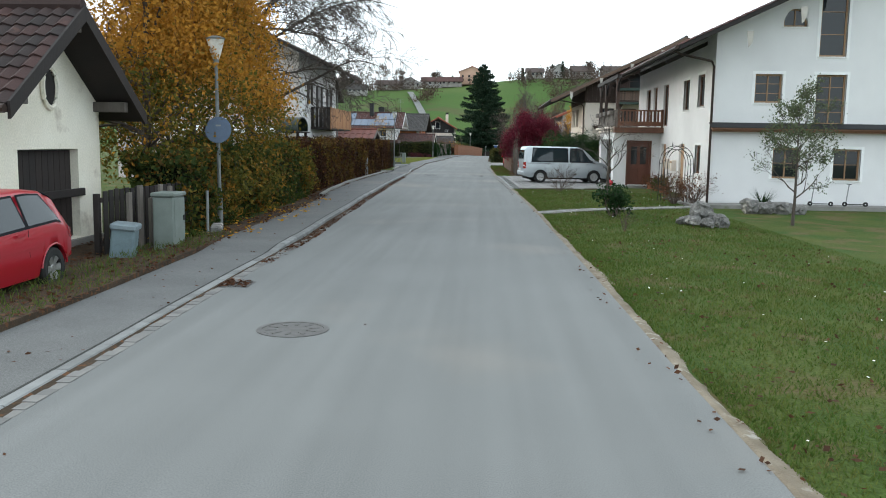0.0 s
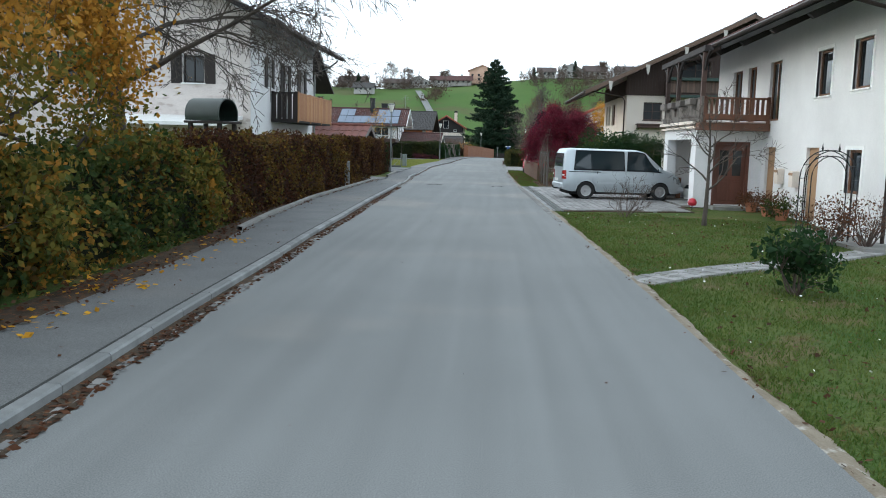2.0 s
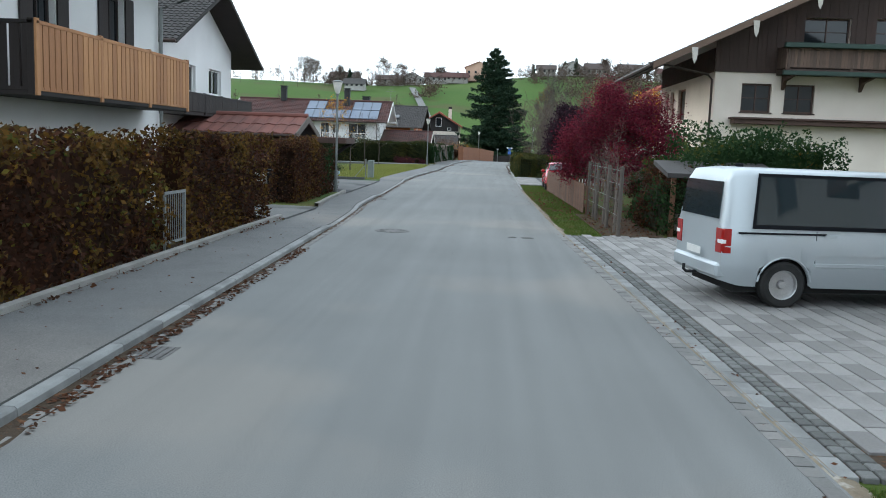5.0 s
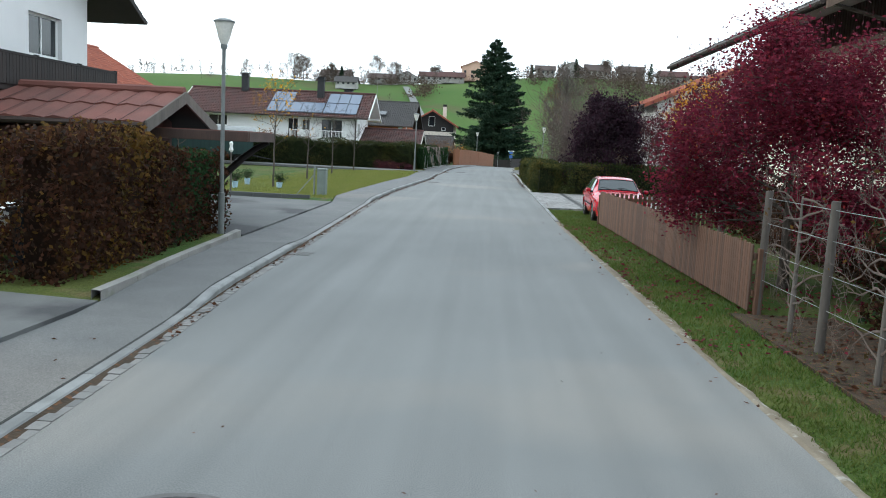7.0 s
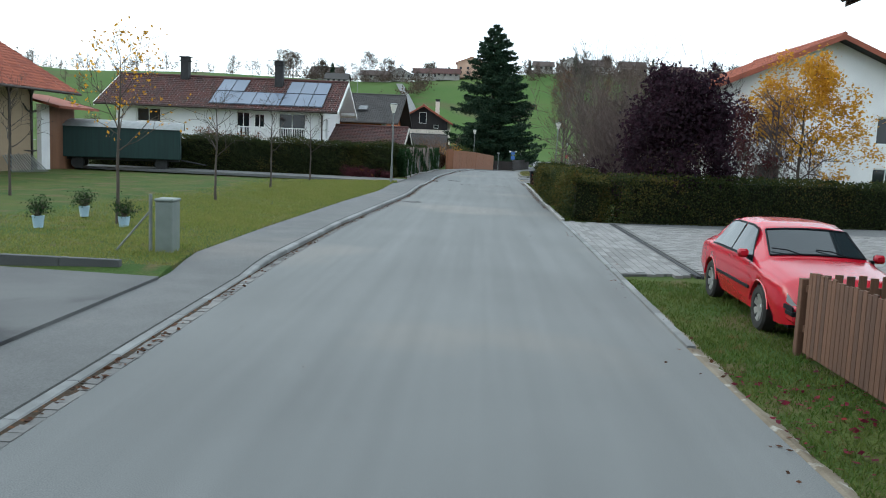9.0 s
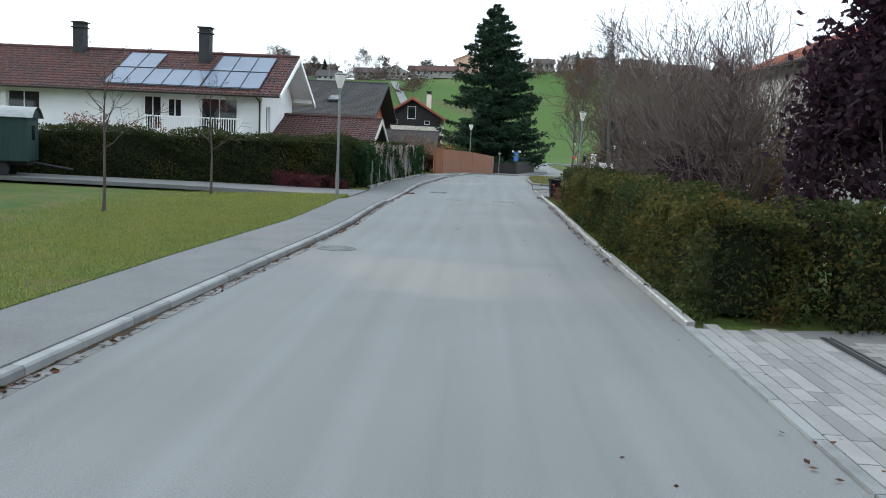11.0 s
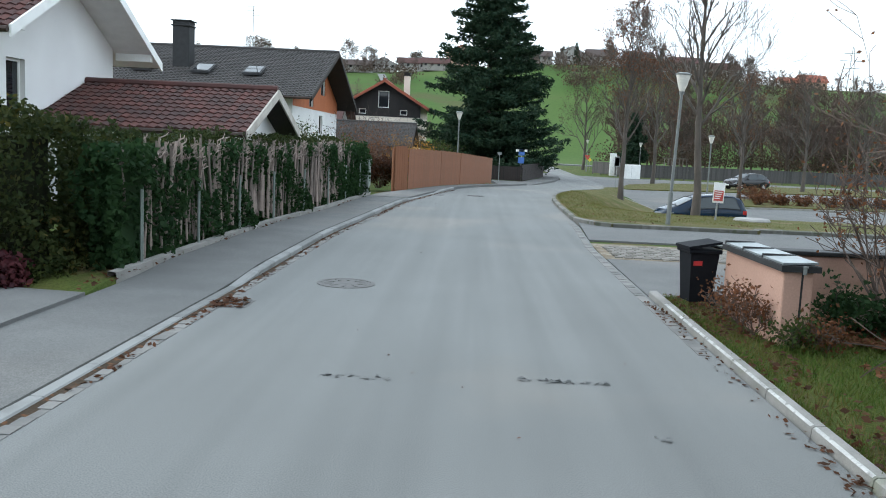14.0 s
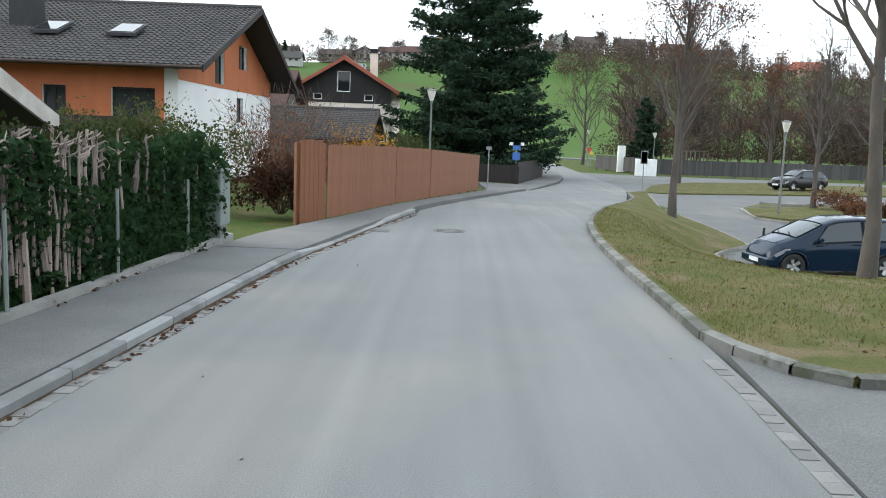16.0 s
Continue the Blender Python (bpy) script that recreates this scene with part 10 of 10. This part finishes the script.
fallen("brown leaves lying in the gutter", 4200, lambda y: (kx(y) + 0.0, kx(y) + 0.24), 15, 52, lambda x, y: 0.0)
fallen("brown leaves lying in the gutter", 1800, lambda y: (kx(y) + 0.0, kx(y) + 0.16), 60, 147, lambda x, y: 0.0)
fallen("fallen leaves under the hedges", 5200, lambda y: (px(y) - 0.7, px(y) + 0.16), 8, 57, lambda x, y: 0.11)
fallen("fallen leaves before the shed", 2600, lambda y: (-6.8, px(y) - 0.1), 6, 19, lambda x, y: 0.01, 0.09)
fallen("yellow leaves under the maple", 900, lambda y: (-6.6, px(y) + 0.5), 17, 30, lambda x, y: 0.115, 0.1, L_GOLD)
fallen("leaves scattered over the lawn", 3200, lambda y: (ex(y) + 0.1, ex(y) + 6), 4, 41, lambda x, y: land(x, y) + 0.02, 0.07)
fallen("leaves scattered along the verge", 700, lambda y: (ex(y) - 0.25, ex(y) + 0.3), 4, 95, lambda x, y: 0.008, 0.06)
fallen("leaves under the red maple", 3000, lambda y: (ex(y) + 0.1, 5.5), 61, 77, lambda x, y: land(x, y) + 0.02, 0.08, L_RED)
fallen("leaves below the ivy fence", 900, lambda y: (px(y) - 0.4, px(y) + 0.1), 119, 139, lambda x, y: 0.12, 0.07)
fallen("leaves on the worn grass island", 700, lambda y: (at_y(RIGHT, y) + 0.15, at_y(RIGHT, y) + 5), 133, 150, lambda x, y: low(x, y) + 0.11, 0.06)
fallen("pale daisies in the lawn", 260, lambda y: (ex(y) + 0.4, ex(y) + 6), 6, 41, lambda x, y: lawn_z(x, y) + 0.035, 0.045, WHITE_PAINT)
fallen("specks of dark litter on the asphalt", 260, lambda y: (kx(y) + 0.2, ex(y) - 0.1), -2, 145, lambda x, y: -0.004, 0.035)
fallen("dry leaves on the pavement", 420, lambda y: (px(y), kx(y) - 0.15), 5, 60, lambda x, y: dropped(y) - 0.008, 0.05)
fallen("leaves on the mulched bed", 1200, lambda y: (2.75, 4.2), 57, 63.5, lambda x, y: 0.0, 0.08)
fallen("brown leaves below the bin and the hedge", 1800, lambda y: (ex(y) + 0.08, ex(y) + 0.8), 108, 121.6, lambda x, y: 0.03, 0.08)
for x0, x1, y0, n_ in ((-2.3, -1.66, 116.5, 70), (-0.5, 0.32, 116.7, 60), (0.4, 0.52, 115.3, 14)):
    fallen("dark worn specks in the asphalt", n_, lambda y: (x0, x1), y0 - 0.06, y0 + 0.06, lambda x, y: -0.008, 0.06, OLD_ASPHALT)
fallen("leaf litter in the right gutter", 900, lambda y: (ex(y) - 0.16, ex(y) + 0.02), 99, 121, lambda x, y: 0.002, 0.06)
for gy in (12.85, 119.45):
    fallen("rotting leaves over the gully grate", 130, lambda y: (kx(y) + 0.02, kx(y) + 0.42), gy - 0.3, gy + 0.3, lambda x, y: 0.004, 0.085, L_FALLEN)
